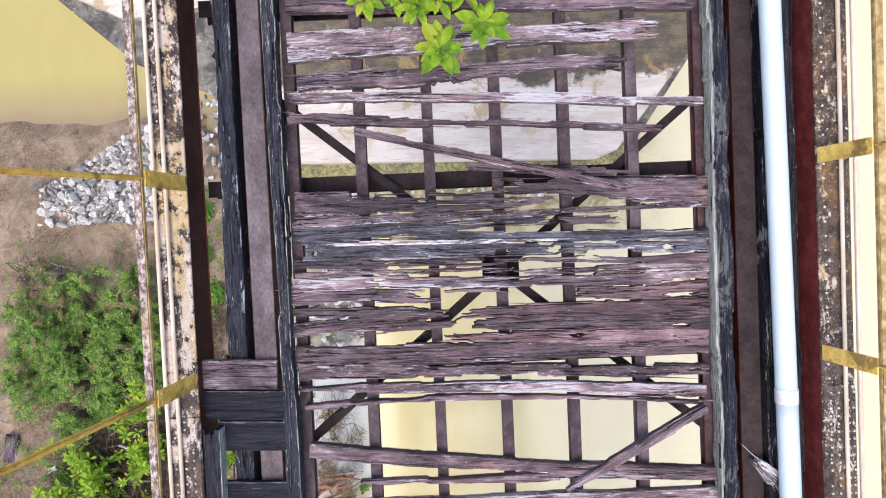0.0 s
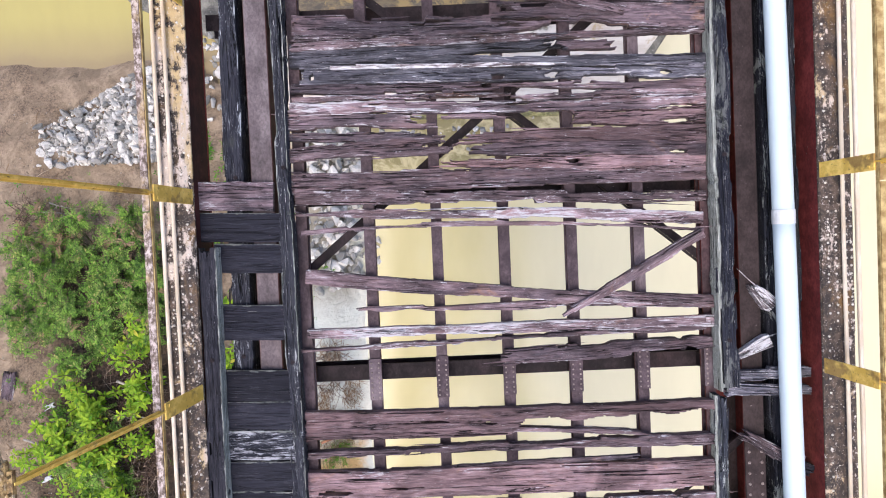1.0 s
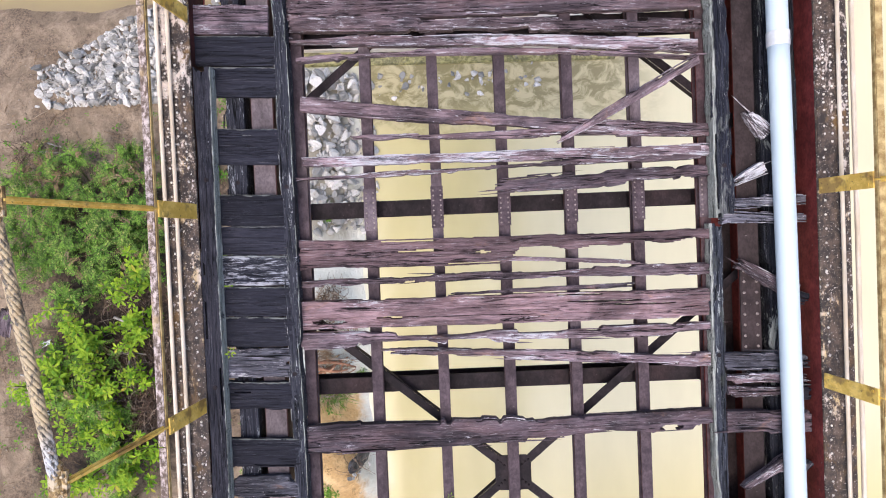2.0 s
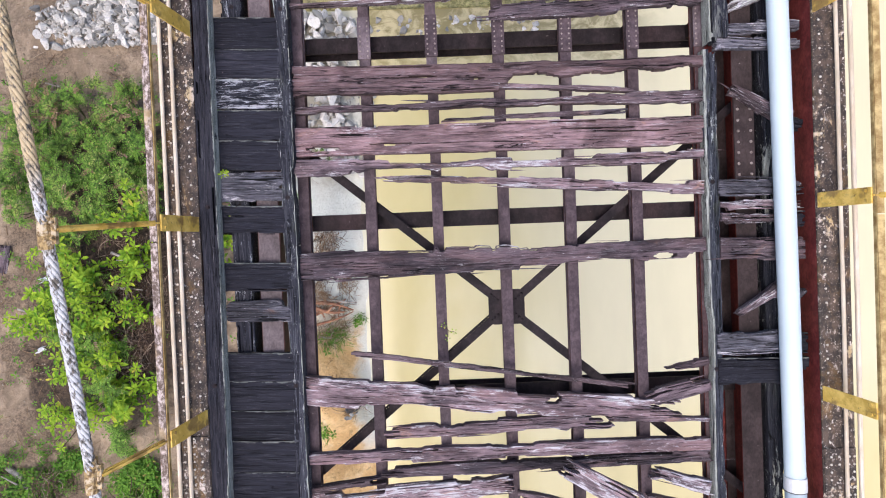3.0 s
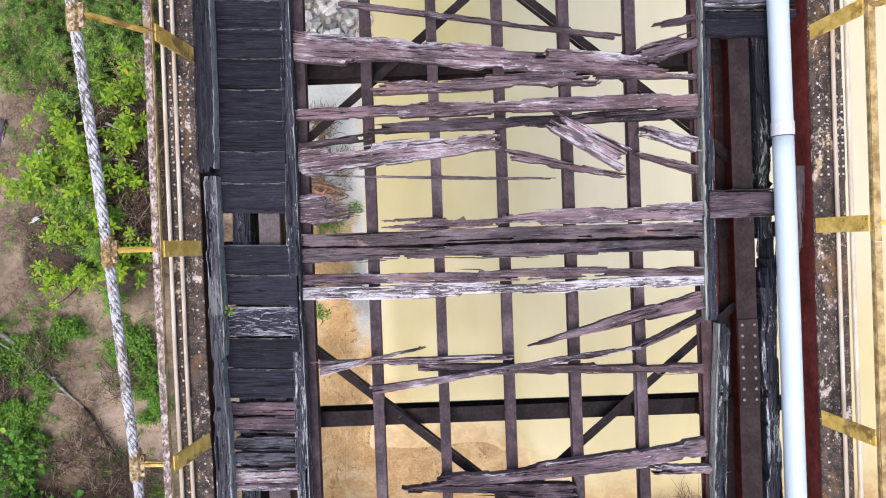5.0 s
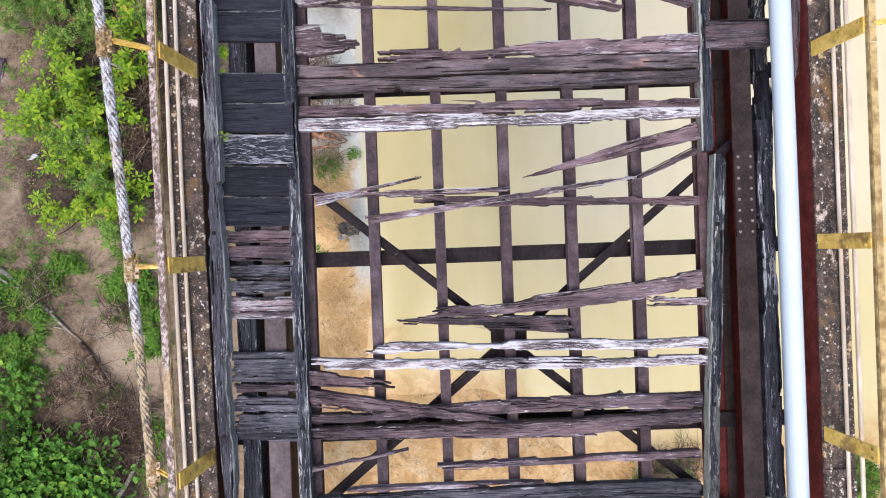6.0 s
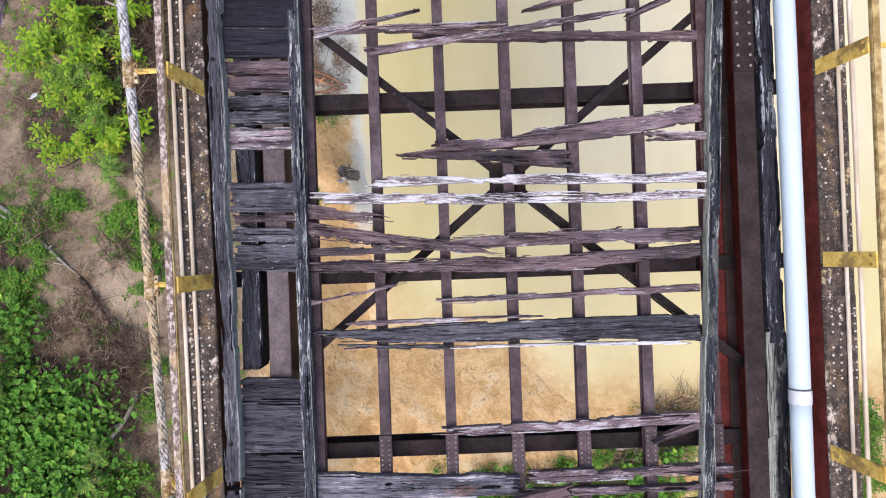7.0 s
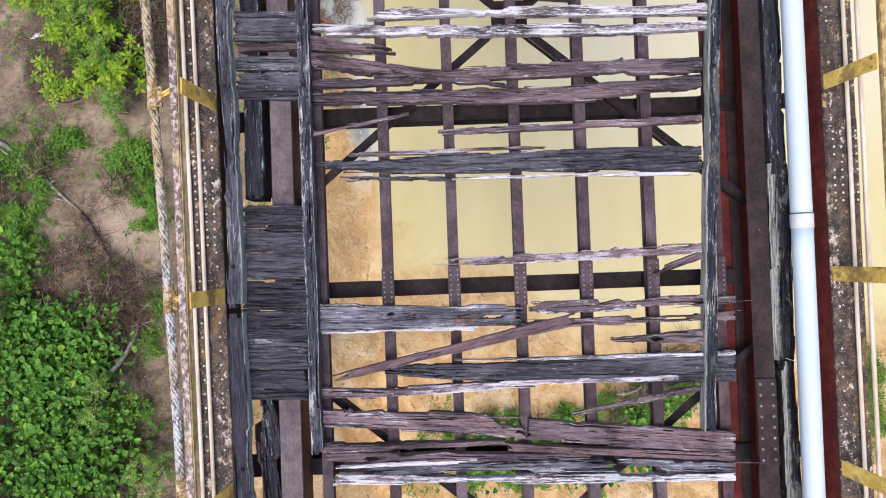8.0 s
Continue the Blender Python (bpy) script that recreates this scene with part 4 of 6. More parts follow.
deck_plank(-1.017, -5.401, 0.075, 0.754, -5.369, 0.109, "b", rag=0.05, end0=0.3, end1=0.3, cracks=2)
deck_plank(0.704, -5.358, 0.038, 1.467, -5.388, 0.038, "b", rag=0.01, end0=0.1, cracks=0)
deck_plank(-1.535, -5.575, 0.100, 1.461, -5.564, 0.092, "b", rag=0.03, cracks=2)
deck_plank(-0.995, -5.705, 0.067, 1.458, -5.661, 0.117, "d", rag=0.03, end0=0.2, cracks=2)
deck_plank(-1.517, -5.828, 0.059, -0.947, -5.757, 0.059, "b", rag=0.03, end1=0.2, cracks=1)
deck_plank(-1.521, -5.933, 0.175, 0.008, -5.820, 0.117, "h", rag=0.07, end1=0.12, cracks=4)
deck_plank(0.348, -5.678, 0.124, 0.910, -6.008, 0.165, "h", rag=0.06, end0=0.15, end1=0.1, cracks=3, lift=0.05)
deck_plank(0.013, -5.921, 0.100, 0.939, -6.126, 0.038, "b", rag=0.03, end0=0.1, end1=0.2, cracks=1)
deck_plank(1.018, -5.774, 0.092, 1.451, -5.901, 0.117, "h", rag=0.04, end0=0.1, cracks=2)
deck_plank(0.987, -5.942, 0.042, 1.445, -6.091, 0.084, "b", rag=0.03, end0=0.12, cracks=1)
deck_plank(-1.466, -6.026, 0.025, 0.396, -6.124, 0.025, "b", rag=0.01, end1=0.1, cracks=0, lift=0.02, th=0.03)
deck_plank(-1.548, -6.275, 0.251, -1.052, -6.269, 0.125, "h", rag=0.12, end1=0.35, cracks=4)
deck_plank(-0.921, -6.42, 0.075, 1.483, -6.395, 0.125, "b", rag=0.05, end0=0.3, cracks=4)
deck_plank(-1.521, -6.508, 0.100, 1.478, -6.529, 0.100, "f", rag=0.012, cracks=4)
deck_plank(-1.525, -6.628, 0.108, 1.475, -6.651, 0.100, "f", rag=0.015, cracks=4, holes=((0.25, -0.8, 0.06, 0.06),))
deck_plank(-1.538, -6.803, 0.085, 1.491, -6.843, 0.080, "b", rag=0.025, cracks=3, holes=((0.55, -0.6, 0.12, 0.03), (0.72, -0.6, 0.2, 0.03)))
deck_plank(-1.542, -6.917, 0.100, 1.488, -6.919, 0.085, "w", rag=0.03, cracks=4)
deck_plank(0.101, -7.357, 0.025, 1.436, -7.054, 0.134, "b", rag=0.03, end0=0.25, cracks=2, lift=0.02)
deck_plank(0.915, -7.419, 0.034, 1.432, -7.193, 0.075, "b", rag=0.02, end0=0.2, cracks=1)
deck_plank(-1.423, -7.441, 0.050, 0.029, -7.445, 0.038, "h", rag=0.02, end1=0.3, cracks=1)
deck_plank(-1.415, -7.476, 0.083, -0.543, -7.316, 0.029, "h", rag=0.02, end1=0.25, cracks=1, lift=0.045, th=0.04)
deck_plank(-1.046, -7.638, 0.058, 0.962, -7.388, 0.033, "h", rag=0.02, end0=0.15, end1=0.15, cracks=1, lift=0.05, th=0.04)
deck_plank(-0.689, -7.502, 0.067, 1.437, -7.574, 0.084, "b", rag=0.03, end0=0.25, cracks=2)
deck_plank(-0.698, -8.348, 0.070, 1.442, -8.172, 0.155, "b", rag=0.035, end0=0.2, cracks=3, bow=-0.02)
deck_plank(-0.846, -8.393, 0.050, 0.488, -8.466, 0.130, "d", rag=0.03, end0=0.25, end1=0.08, cracks=2)
deck_plank(1.007, -8.312, 0.076, 1.479, -8.312, 0.076, "h", rag=0.05, end0=0.2, cracks=2)
deck_plank(-1.085, -8.585, 0.070, 1.467, -8.636, 0.075, "w", rag=0.022, end0=0.2, cracks=2)
deck_plank(-1.495, -8.690, 0.080, 1.463, -8.768, 0.075, "w", rag=0.025, end0=0.2, cracks=2, bow=-0.013)
deck_plank(-1.516, -8.794, 0.110, -0.810, -8.879, 0.030, "b", rag=0.04, end1=0.3, cracks=2)
deck_plank(-1.521, -8.947, 0.135, -0.022, -9.162, 0.045, "b", rag=0.05, end1=0.3, cracks=4, lift=0.03)
deck_plank(-1.509, -9.096, 0.070, -0.463, -9.091, 0.050, "d", rag=0.04, end1=0.2, cracks=2)
deck_plank(-1.053, -9.091, 0.050, 0.891, -9.038, 0.125, "b", rag=0.035, end0=0.35, end1=0.3, cracks=2)
deck_plank(0.025, -9.045, 0.090, 1.406, -9.065, 0.115, "d", rag=0.04, end0=0.3, cracks=2, lift=0.012)
deck_plank(-1.542, -9.192, 0.105, 1.400, -9.205, 0.130, "b", rag=0.03, cracks=3, bow=-0.035, bites=((-1, 0.72, 1.0, 0.3),))
deck_plank(-1.521, -9.472, 0.042, -0.793, -9.355, 0.025, "b", rag=0.02, end1=0.2, lift=0.01, th=0.04)
deck_plank(-0.583, -9.494, 0.030, 1.388, -9.467, 0.075, "b", rag=0.02, end0=0.3, cracks=1)
deck_plank(-1.261, -9.634, 0.035, 0.213, -9.628, 0.055, "h", rag=0.03, end0=0.15, end1=0.25, cracks=1)
deck_plank(-1.504, -9.735, 0.100, 1.375, -9.763, 0.190, "g", rag=0.025, end0=0.2, cracks=5, bow=0.012, bites=((-1, 0.0, 0.14, 0.35),))
deck_plank(-1.331, -9.817, 0.050, -0.490, -9.831, 0.050, "g", rag=0.03, end0=0.15, end1=0.2, cracks=1, lift=-0.02, th=0.045)
deck_plank(-0.490, -9.852, 0.022, 1.362, -9.872, 0.030, "w", rag=0.008, end0=0.2, end1=0.2, lift=-0.01, th=0.04)
deck_plank(-0.572, -10.467, 0.075, 1.346, -10.436, 0.075, "h", rag=0.04, end0=0.25, cracks=3)
deck_plank(0.994, -10.604, 0.034, 1.343, -10.486, 0.050, "b", rag=0.02, end0=0.2)
deck_plank(-1.524, -10.856, 0.215, -0.004, -10.882, 0.150, "g", rag=0.02, end1=0.08, cracks=3, holes=((0.36, 0.3, 0.07, 0.03), (0.86, -0.15, 0.16, 0.03)))
deck_plank(-1.494, -10.953, 0.030, -0.280, -10.968, 0.030, "w", rag=0.012, end1=0.2, lift=0.004, th=0.04)
deck_plank(0.052, -10.842, 0.090, 1.581, -10.806, 0.085, "h", rag=0.04, end0=0.15, cracks=2)
deck_plank(-0.530, -10.946, 0.035, 1.575, -10.948, 0.060, "h", rag=0.025, end0=0.3, cracks=2, holes=((0.8, 0.2, 0.22, 0.03),))
deck_plank(-1.480, -11.304, 0.050, 0.384, -10.921, 0.085, "r", rag=0.012, end0=0.2, end1=0.06, cracks=1, lift=0.05, th=0.05)
deck_plank(0.658, -11.090, 0.050, 1.371, -11.095, 0.101, "b", rag=0.03, end0=0.25, cracks=1, holes=((0.45, -0.1, 0.1, 0.05),))
deck_plank(-1.106, -11.247, 0.075, 1.558, -11.315, 0.225, "g", rag=0.025, end0=0.25, cracks=5, bow=-0.03)
deck_plank(-0.624, -11.202, 0.022, 1.562, -11.228, 0.035, "w", rag=0.01, end0=0.2, lift=0.003, th=0.06)
deck_plank(-1.530, -11.410, 0.070, 0.122, -11.408, 0.060, "h", rag=0.03, end1=0.25, cracks=2)
deck_plank(-0.379, -11.382, 0.035, 1.128, -11.383, 0.040, "w", rag=0.015, end0=0.2, end1=0.2, lift=0.012, th=0.06)
deck_plank(0.289, -11.623, 0.029, 1.275, -11.463, 0.054, "h", rag=0.01, end0=0.2, lift=0.045, th=0.035)
deck_plank(-1.532, -11.593, 0.115, -0.016, -11.732, 0.165, "b", rag=0.035, end1=0.08, cracks=4, bow=0.02, bites=((1, 0.8, 1.0, 0.4),))
deck_plank(0.009, -11.733, 0.150, 1.533, -11.889, 0.140, "b", rag=0.03, end1=0.03, cracks=3)
deck_plank(-1.522, -11.806, 0.072, -0.124, -11.820, 0.062, "b", rag=0.03, end1=0.08, cracks=2)
deck_plank(-0.146, -11.856, 0.050, 1.528, -11.988, 0.055, "r", rag=0.008, end0=0.05, cracks=1)
deck_plank(-1.491, -11.885, 0.075, 0.456, -11.941, 0.075, "d", rag=0.03, end1=0.3, cracks=4, holes=((0.17, -0.2, 0.1, 0.04),))
deck_plank(-1.443, -11.945, 0.030, -0.316, -11.937, 0.030, "w", rag=0.012, end0=0.2, end1=0.25, th=0.05)
deck_plank(-1.236, -11.982, 0.075, 0.641, -12.022, 0.085, "g", rag=0.03, end0=0.25, end1=0.25, cracks=3, lift=-0.01)
deck_plank(0.621, -11.997, 0.070, 1.525, -12.055, 0.090, "g", rag=0.03, end0=0.25, cracks=2)
deck_plank(-1.447, -12.045, 0.072, 1.522, -12.129, 0.050, "w", rag=0.025, end0=0.05, cracks=3, bow=-0.008)

# boards of the footway
foot_board(-2.216, -1.046, 0.213, -1.658, -1.072, "d")
foot_board(-2.245, -1.270, 0.213, -1.548, -1.302, "k")
foot_board(-2.104, -1.500, 0.217, -1.552, -1.525, "k")
foot_board(-2.104, -1.935, 0.213, -1.563, -1.960, "k")
foot_board(-2.078, -1.982, 0.225, -1.538, -2.004, "k")
foot_board(-2.079, -2.422, 0.229, -1.525, -2.444, "k")
foot_board(-2.089, -2.639, 0.209, -1.535, -2.661, "k")
foot_board(-2.087, -2.856, 0.221, -1.529, -2.879, "s")
foot_board(-2.093, -3.081, 0.221, -1.531, -3.103, "k")
foot_board(-2.104, -3.301, 0.221, -1.540, -3.323, "k")
foot_board(-2.090, -3.533, 0.225, -1.608, -3.552, "g", rag=0.03)
foot_board(-2.097, -3.760, 0.213, -1.549, -3.782, "k", rag=0.02)
foot_board(-2.101, -4.192, 0.221, -1.564, -4.214, "k", rag=0.02)
foot_board(-2.071, -4.421, 0.180, -1.574, -4.441, "g", rag=0.08)
foot_board(-2.103, -4.841, 0.210, -1.553, -4.862, "k")
foot_board(-2.111, -5.052, 0.214, -1.561, -5.072, "k")
foot_board(-2.120, -5.269, 0.222, -1.570, -5.290, "k")
foot_board(-2.130, -5.495, 0.231, -1.579, -5.515, "k")
foot_board(-2.139, -5.721, 0.222, -1.588, -5.741, "k")
foot_board(-2.148, -5.947, 0.231, -1.597, -5.968, "k")
foot_board(-2.158, -6.176, 0.227, -1.606, -6.196, "k")
foot_board(-2.094, -6.629, 0.218, -1.542, -6.649, "k")
foot_board(-2.103, -6.850, 0.222, -1.551, -6.870, "k")
foot_board(-2.096, -7.080, 0.218, -1.552, -7.100, "s")
foot_board(-2.098, -7.310, 0.222, -1.548, -7.331, "k")
foot_board(-2.107, -7.534, 0.222, -1.557, -7.555, "k")
foot_board(-2.064, -7.725, 0.103, -1.561, -7.743, "d", rag=0.02)
foot_board(-2.068, -7.844, 0.120, -1.565, -7.862, "d", rag=0.02)
foot_board(-2.056, -7.975, 0.116, -1.578, -7.992, "g", rag=0.022)
foot_board(-2.060, -8.088, 0.087, -1.574, -8.106, "g", rag=0.02)
foot_board(-2.066, -8.237, 0.178, -1.579, -8.254, "h", rag=0.022)
foot_board(-2.056, -8.675, 0.219, -1.562, -8.693, "g", rag=0.02)
foot_board(-2.046, -8.837, 0.078, -1.567, -8.854, "d", rag=0.022)
foot_board(-2.049, -8.946, 0.124, -1.571, -8.963, "g", rag=0.022)
foot_board(-2.056, -9.119, 0.207, -1.561, -9.137, "g", rag=0.022)
foot_board(-2.028, -10.079, 0.173, -1.550, -10.097, "j", rag=0.013)
foot_board(-2.033, -10.257, 0.181, -1.556, -10.274, "j", rag=0.013)
foot_board(-2.039, -10.450, 0.206, -1.562, -10.468, "j", rag=0.013)
foot_board(-2.046, -10.652, 0.198, -1.568, -10.669, "j", rag=0.013)
foot_board(-2.052, -10.862, 0.223, -1.575, -10.879, "j", rag=0.013)
foot_board(-2.059, -11.085, 0.227, -1.582, -11.102, "j", rag=0.013)
foot_board(-2.066, -11.308, 0.223, -1.590, -11.326, "j", rag=0.013)

# broken boards of the far footway, and splinters of them
side_board(1.769, -1.858, 0.065, 1.904, -2.001, 0.121, "w", end0=0.1, rag=0.03)
side_board(1.759, -1.858, 0.041, 1.925, -2.029, 0.139, "w", end0=0.1, rag=0.04)
side_board(1.620, -2.391, 0.041, 1.902, -2.279, 0.139, "w", end0=0.2, rag=0.05)
side_board(1.564, -2.505, 0.107, 2.183, -2.523, 0.099, "g", rag=0.03)
side_board(1.569, -2.620, 0.099, 2.183, -2.637, 0.090, "g", rag=0.03)
side_board(1.677, -2.959, 0.082, 2.089, -3.205, 0.164, "h", end0=0.06, rag=0.03)
side_board(1.561, -3.662, 0.140, 2.183, -3.676, 0.140, "g", rag=0.06, end1=0.06)
side_board(1.574, -3.802, 0.082, 2.183, -3.835, 0.1, "h", rag=0.05, end1=0.12)
side_board(1.579, -3.902, 0.082, 2.049, -3.912, 0.066, "h", rag=0.06, end1=0.1)
side_board(1.564, -4.133, 0.189, 2.183, -4.143, 0.181, "d", rag=0.03)
side_board(2.062, -3.210, 0.130, 2.183, -3.245, 0.130, "k", rag=0.03)
side_board(2.070, -3.920, 0.120, 2.183, -3.925, 0.120, "k", rag=0.03)
side_board(2.040, -4.560, 0.090, 2.183, -4.450, 0.060, "g", rag=0.03)
side_board(2.060, -4.830, 0.160, 2.183, -4.835, 0.160, "k", rag=0.02)
side_board(2.070, -5.035, 0.195, 2.183, -5.040, 0.195, "k", rag=0.02)
side_board(1.657, -4.610, 0.066, 2.044, -4.388, 0.107, "h", end0=0.06, rag=0.02, lift=0.03)
side_board(1.518, -4.812, 0.173, 2.031, -4.825, 0.173, "g", rag=0.04)
side_board(1.520, -5.029, 0.205, 2.067, -5.035, 0.205, "k", rag=0.02)
side_board(1.509, -6.349, 0.224, 2.007, -6.351, 0.215, "d", rag=0.015)
side_board(2.135, -6.1, 0.108, 2.125, -6.730, 0.041, "d", end1=0.1, rag=0.01, lift=0.06)

# nail heads of the footway
nails = Shape()
rng = random.Random(31)
for ob in [o for o in footway.children if o.name.startswith("board")]:
    c, half = ob.location, ob.dimensions
    w = max(v.co.y for v in ob.data.vertices)
    for dx in (-0.2, 0.2):
        for dy in (-0.6, 0.6):
            nails.dome(c.x + dx + rng.uniform(-0.01, 0.01), c.y + dy * w + rng.uniform(-0.006, 0.006), c.z - 0.001, 0.0035, 0.002, 6)
tagged(part("nail", nails, STRINGER_TOP, footway), kind="stuff")


# ---- river and banks ----
WATER = -9.05


def ease(a, b, v):
    t = max(0.0, min(1.0, (v - a) / (b - a)))
    return t * t * (3 - 2 * t)


def inland(x, y):
    """Metres inland from the water's edge; negative in the river."""
    wig = 0.35 * noise.noise((x * 0.35, y * 0.35, 4.2)) + 0.15 * noise.noise((x * 1.3, y * 1.3, 8.0))
    left = min(-2.15 - x, 2.7 - y)
    south = -11.0 - y - 1.75 * ease(0.0, 2.6, x)
    return max(left, south) + wig


def on_footing(x, y):
    return y > 1.05 and -4.1 - 1.11 * (y - 1.2) < x < 3.2 + 0.8 * (y - 1.12)


def height(x, y):
    s = inland(x, y)
    if on_footing(x, y):
        return WATER - 0.5
    if s < 0:
        return WATER + max(-1.5, 0.35 * s)
    cap = 0.12 + 0.2 * max(0.0, 2.7 - y) if x < -2.15 else 0.15 + 0.42 * max(0.0, -11.1 - y)
    cap = min(cap, 4.5)
    h = cap * (1 - math.exp((0.7 * ease(-3.2, -2.2, x) - 1.1) * s / max(cap, 0.05)))
    h += 0.4 * ease(-9.2, -10.6, y) * ease(0.0, 1.6, s) * ease(-4.5, -3.2, x) * ease(1.0, -1.6, x)      # clay hump at the corner of the bank
    h += 0.9 * math.exp(-((x + 2.6) ** 2 + (y + 7.45) ** 2) / 0.4) * ease(0.0, 0.3, s)
    return WATER + h + min(s, 1.0) * (0.12 * noise.noise((x * 0.7, y * 0.7, 0)) + 0.05 * noise.noise((x * 2.6, y * 2.6, 3)))


def soil():
    m = Mat("sandy_soil", 0.95, spread=False)
    pos = m.node("ShaderNodeSeparateXYZ")
    m.link(m.at, pos.inputs[0])
    big = m.noise(0.5, (1, 1, 1), 5, 0.6)
    mid = m.noise(2.2, (1, 1, 1), 6, 0.65, 0.5)
    fine = m.noise(14.0, (1, 1, 1), 5, 0.7)
    sand = m.mix(m.ramp(mid, 0.38, 0.64), (0.2, 0.148, 0.1), (0.345, 0.262, 0.182))
    debris = m.mix(m.ramp(m.noise(22.0, (1, 1, 1), 5, 0.75), 0.38, 0.64), (0.04, 0.027, 0.019), (0.27, 0.19, 0.125))
    patch = m.ramp(m.noise(0.75, (1, 1, 1), 7, 0.68, 0.9), 0.46, 0.57)
    colour = m.mix(m.math("MULTIPLY", patch, 0.62), sand, debris)
    off = m.math("MULTIPLY", m.math("SUBTRACT", m.noise(1.8, (1, 1, 1), 5, 0.6), 0.5), 1.1)
    bar_x = m.math("POWER", m.math("ABSOLUTE", m.math("DIVIDE", m.math("ADD", pos.outputs[0], 6.45), 0.6)), 2.0)
    bar_y = m.math("POWER", m.math("ABSOLUTE", m.math("DIVIDE", m.math("ADD", pos.outputs[1], 9.75), 1.15)), 2.0)
    bar = m.ramp(m.math("ADD", m.math("ADD", bar_x, bar_y), off), 1.15, 0.75, 0.0, 0.9)
    colour = m.mix(bar, colour, m.mix(m.ramp(mid, 0.36, 0.66), (0.36, 0.27, 0.19), (0.46, 0.36, 0.26)))
    clay = m.mix(m.ramp(mid, 0.4, 0.62), (0.54, 0.315, 0.12), (0.72, 0.485, 0.235))
    clay = m.mix(m.ramp(m.noise(1.1, (1, 1, 1), 6, 0.7, 0.8), 0.52, 0.64, 0.0, 0.7), clay, (0.74, 0.6, 0.38))
    clay = m.mix(m.ramp(m.math("ADD", pos.outputs[1], m.math("MULTIPLY", big, 1.4)), -12.6, -10.4, 0.0, 0.25), clay, (0.64, 0.48, 0.25))
    pock = m.math("ABSOLUTE", m.math("SUBTRACT", m.noise(2.4, (1, 0.8, 1), 5, 0.6, 0.6), 0.5))
    pock = m.math("MAXIMUM", m.ramp(pock, 0.004, 0.014), m.ramp(m.noise(1.6, (1, 1, 1), 4, 0.6), 0.62, 0.54))
    clay = m.vary(clay, pock, 0.35, 1.0)
    grit = m.noise(26.0, (1, 1, 1), 4, 0.75)
    clay = m.mix(m.ramp(grit, 0.6, 0.66, 0.0, 0.7), clay, (0.74, 0.55, 0.28))
    clay = m.mix(m.math("MULTIPLY", m.ramp(grit, 0.4, 0.35, 0.0, 0.75), m.ramp(big, 0.4, 0.6)), clay, (0.2, 0.12, 0.05))
    colour = m.mix(m.ramp(m.math("ADD", pos.outputs[0], m.math("MULTIPLY", big, 1.6)), -4.0, -2.9), colour, clay)
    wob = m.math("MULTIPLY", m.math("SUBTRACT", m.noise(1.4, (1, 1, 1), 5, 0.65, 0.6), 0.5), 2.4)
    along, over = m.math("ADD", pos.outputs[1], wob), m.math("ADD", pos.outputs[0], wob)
    # dark humus below the plants; their deep shade is painted into the same colour
    humus_shade = m.math("MULTIPLY", m.ramp(along, -7.2, -6.7), m.ramp(along, -0.9, -1.7))
    humus_shade = m.math("MULTIPLY", humus_shade, m.math("MULTIPLY", m.ramp(over, -8.7, -8.0), m.ramp(over, -4.6, -5.2)))
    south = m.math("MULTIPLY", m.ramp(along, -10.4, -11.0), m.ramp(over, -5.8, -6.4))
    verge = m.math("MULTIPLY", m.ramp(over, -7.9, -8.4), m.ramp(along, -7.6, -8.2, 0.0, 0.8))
    humus_shade = m.math("MULTIPLY", m.math("MAXIMUM", m.math("MAXIMUM", humus_shade, south), verge), 0.9)
    colour = m.mix(humus_shade, colour, m.mix(m.ramp(fine, 0.35, 0.68), (0.016, 0.011, 0.008), (0.095, 0.062, 0.04)))
    crust = m.ramp(m.noise(3.0, (1, 1, 1), 5, 0.65, 1.6), 0.34, 0.41)
    colour = m.vary(colour, crust, 0.66, 1.0)
    colour = m.vary(colour, m.ramp(m.noise(9.0, (1, 1, 1), 4, 0.7, 0.8), 0.62, 0.68), 1.0, 0.62)
    colour = m.vary(colour, fine, 0.74, 1.26)
    silt = m.mix(m.ramp(fine, 0.3, 0.7), (0.62, 0.635, 0.57), (0.68, 0.695, 0.63))
    silt = m.mix(m.ramp(m.math("ADD", pos.outputs[1], m.math("MULTIPLY", mid, 1.2)), -2.6, -1.6, 0.0, 0.8), silt, (0.27, 0.23, 0.165))
    north = m.math("ADD", pos.outputs[1], m.math("MULTIPLY", mid, 1.5))
    east = m.ramp(m.math("ADD", pos.outputs[0], m.math("MULTIPLY", mid, 0.8)), -3.5, -3.1)
    colour = m.mix(m.math("MULTIPLY", m.ramp(north, -5.6, -4.6), east), colour, silt)
    strip = m.ramp(m.math("ADD", pos.outputs[0], m.math("MULTIPLY", mid, 0.7)), -2.2, -1.9)
    strip = m.math("MULTIPLY", strip, m.ramp(pos.outputs[1], -9.0, -8.2))
    colour = m.mix(strip, colour, m.mix(m.ramp(fine, 0.3, 0.7), (0.64, 0.63, 0.54), (0.69, 0.68, 0.6)))
    return m.done(colour, m.math("ADD", m.math("MULTIPLY", fine, 0.35), mid), 0.08, 0.8)


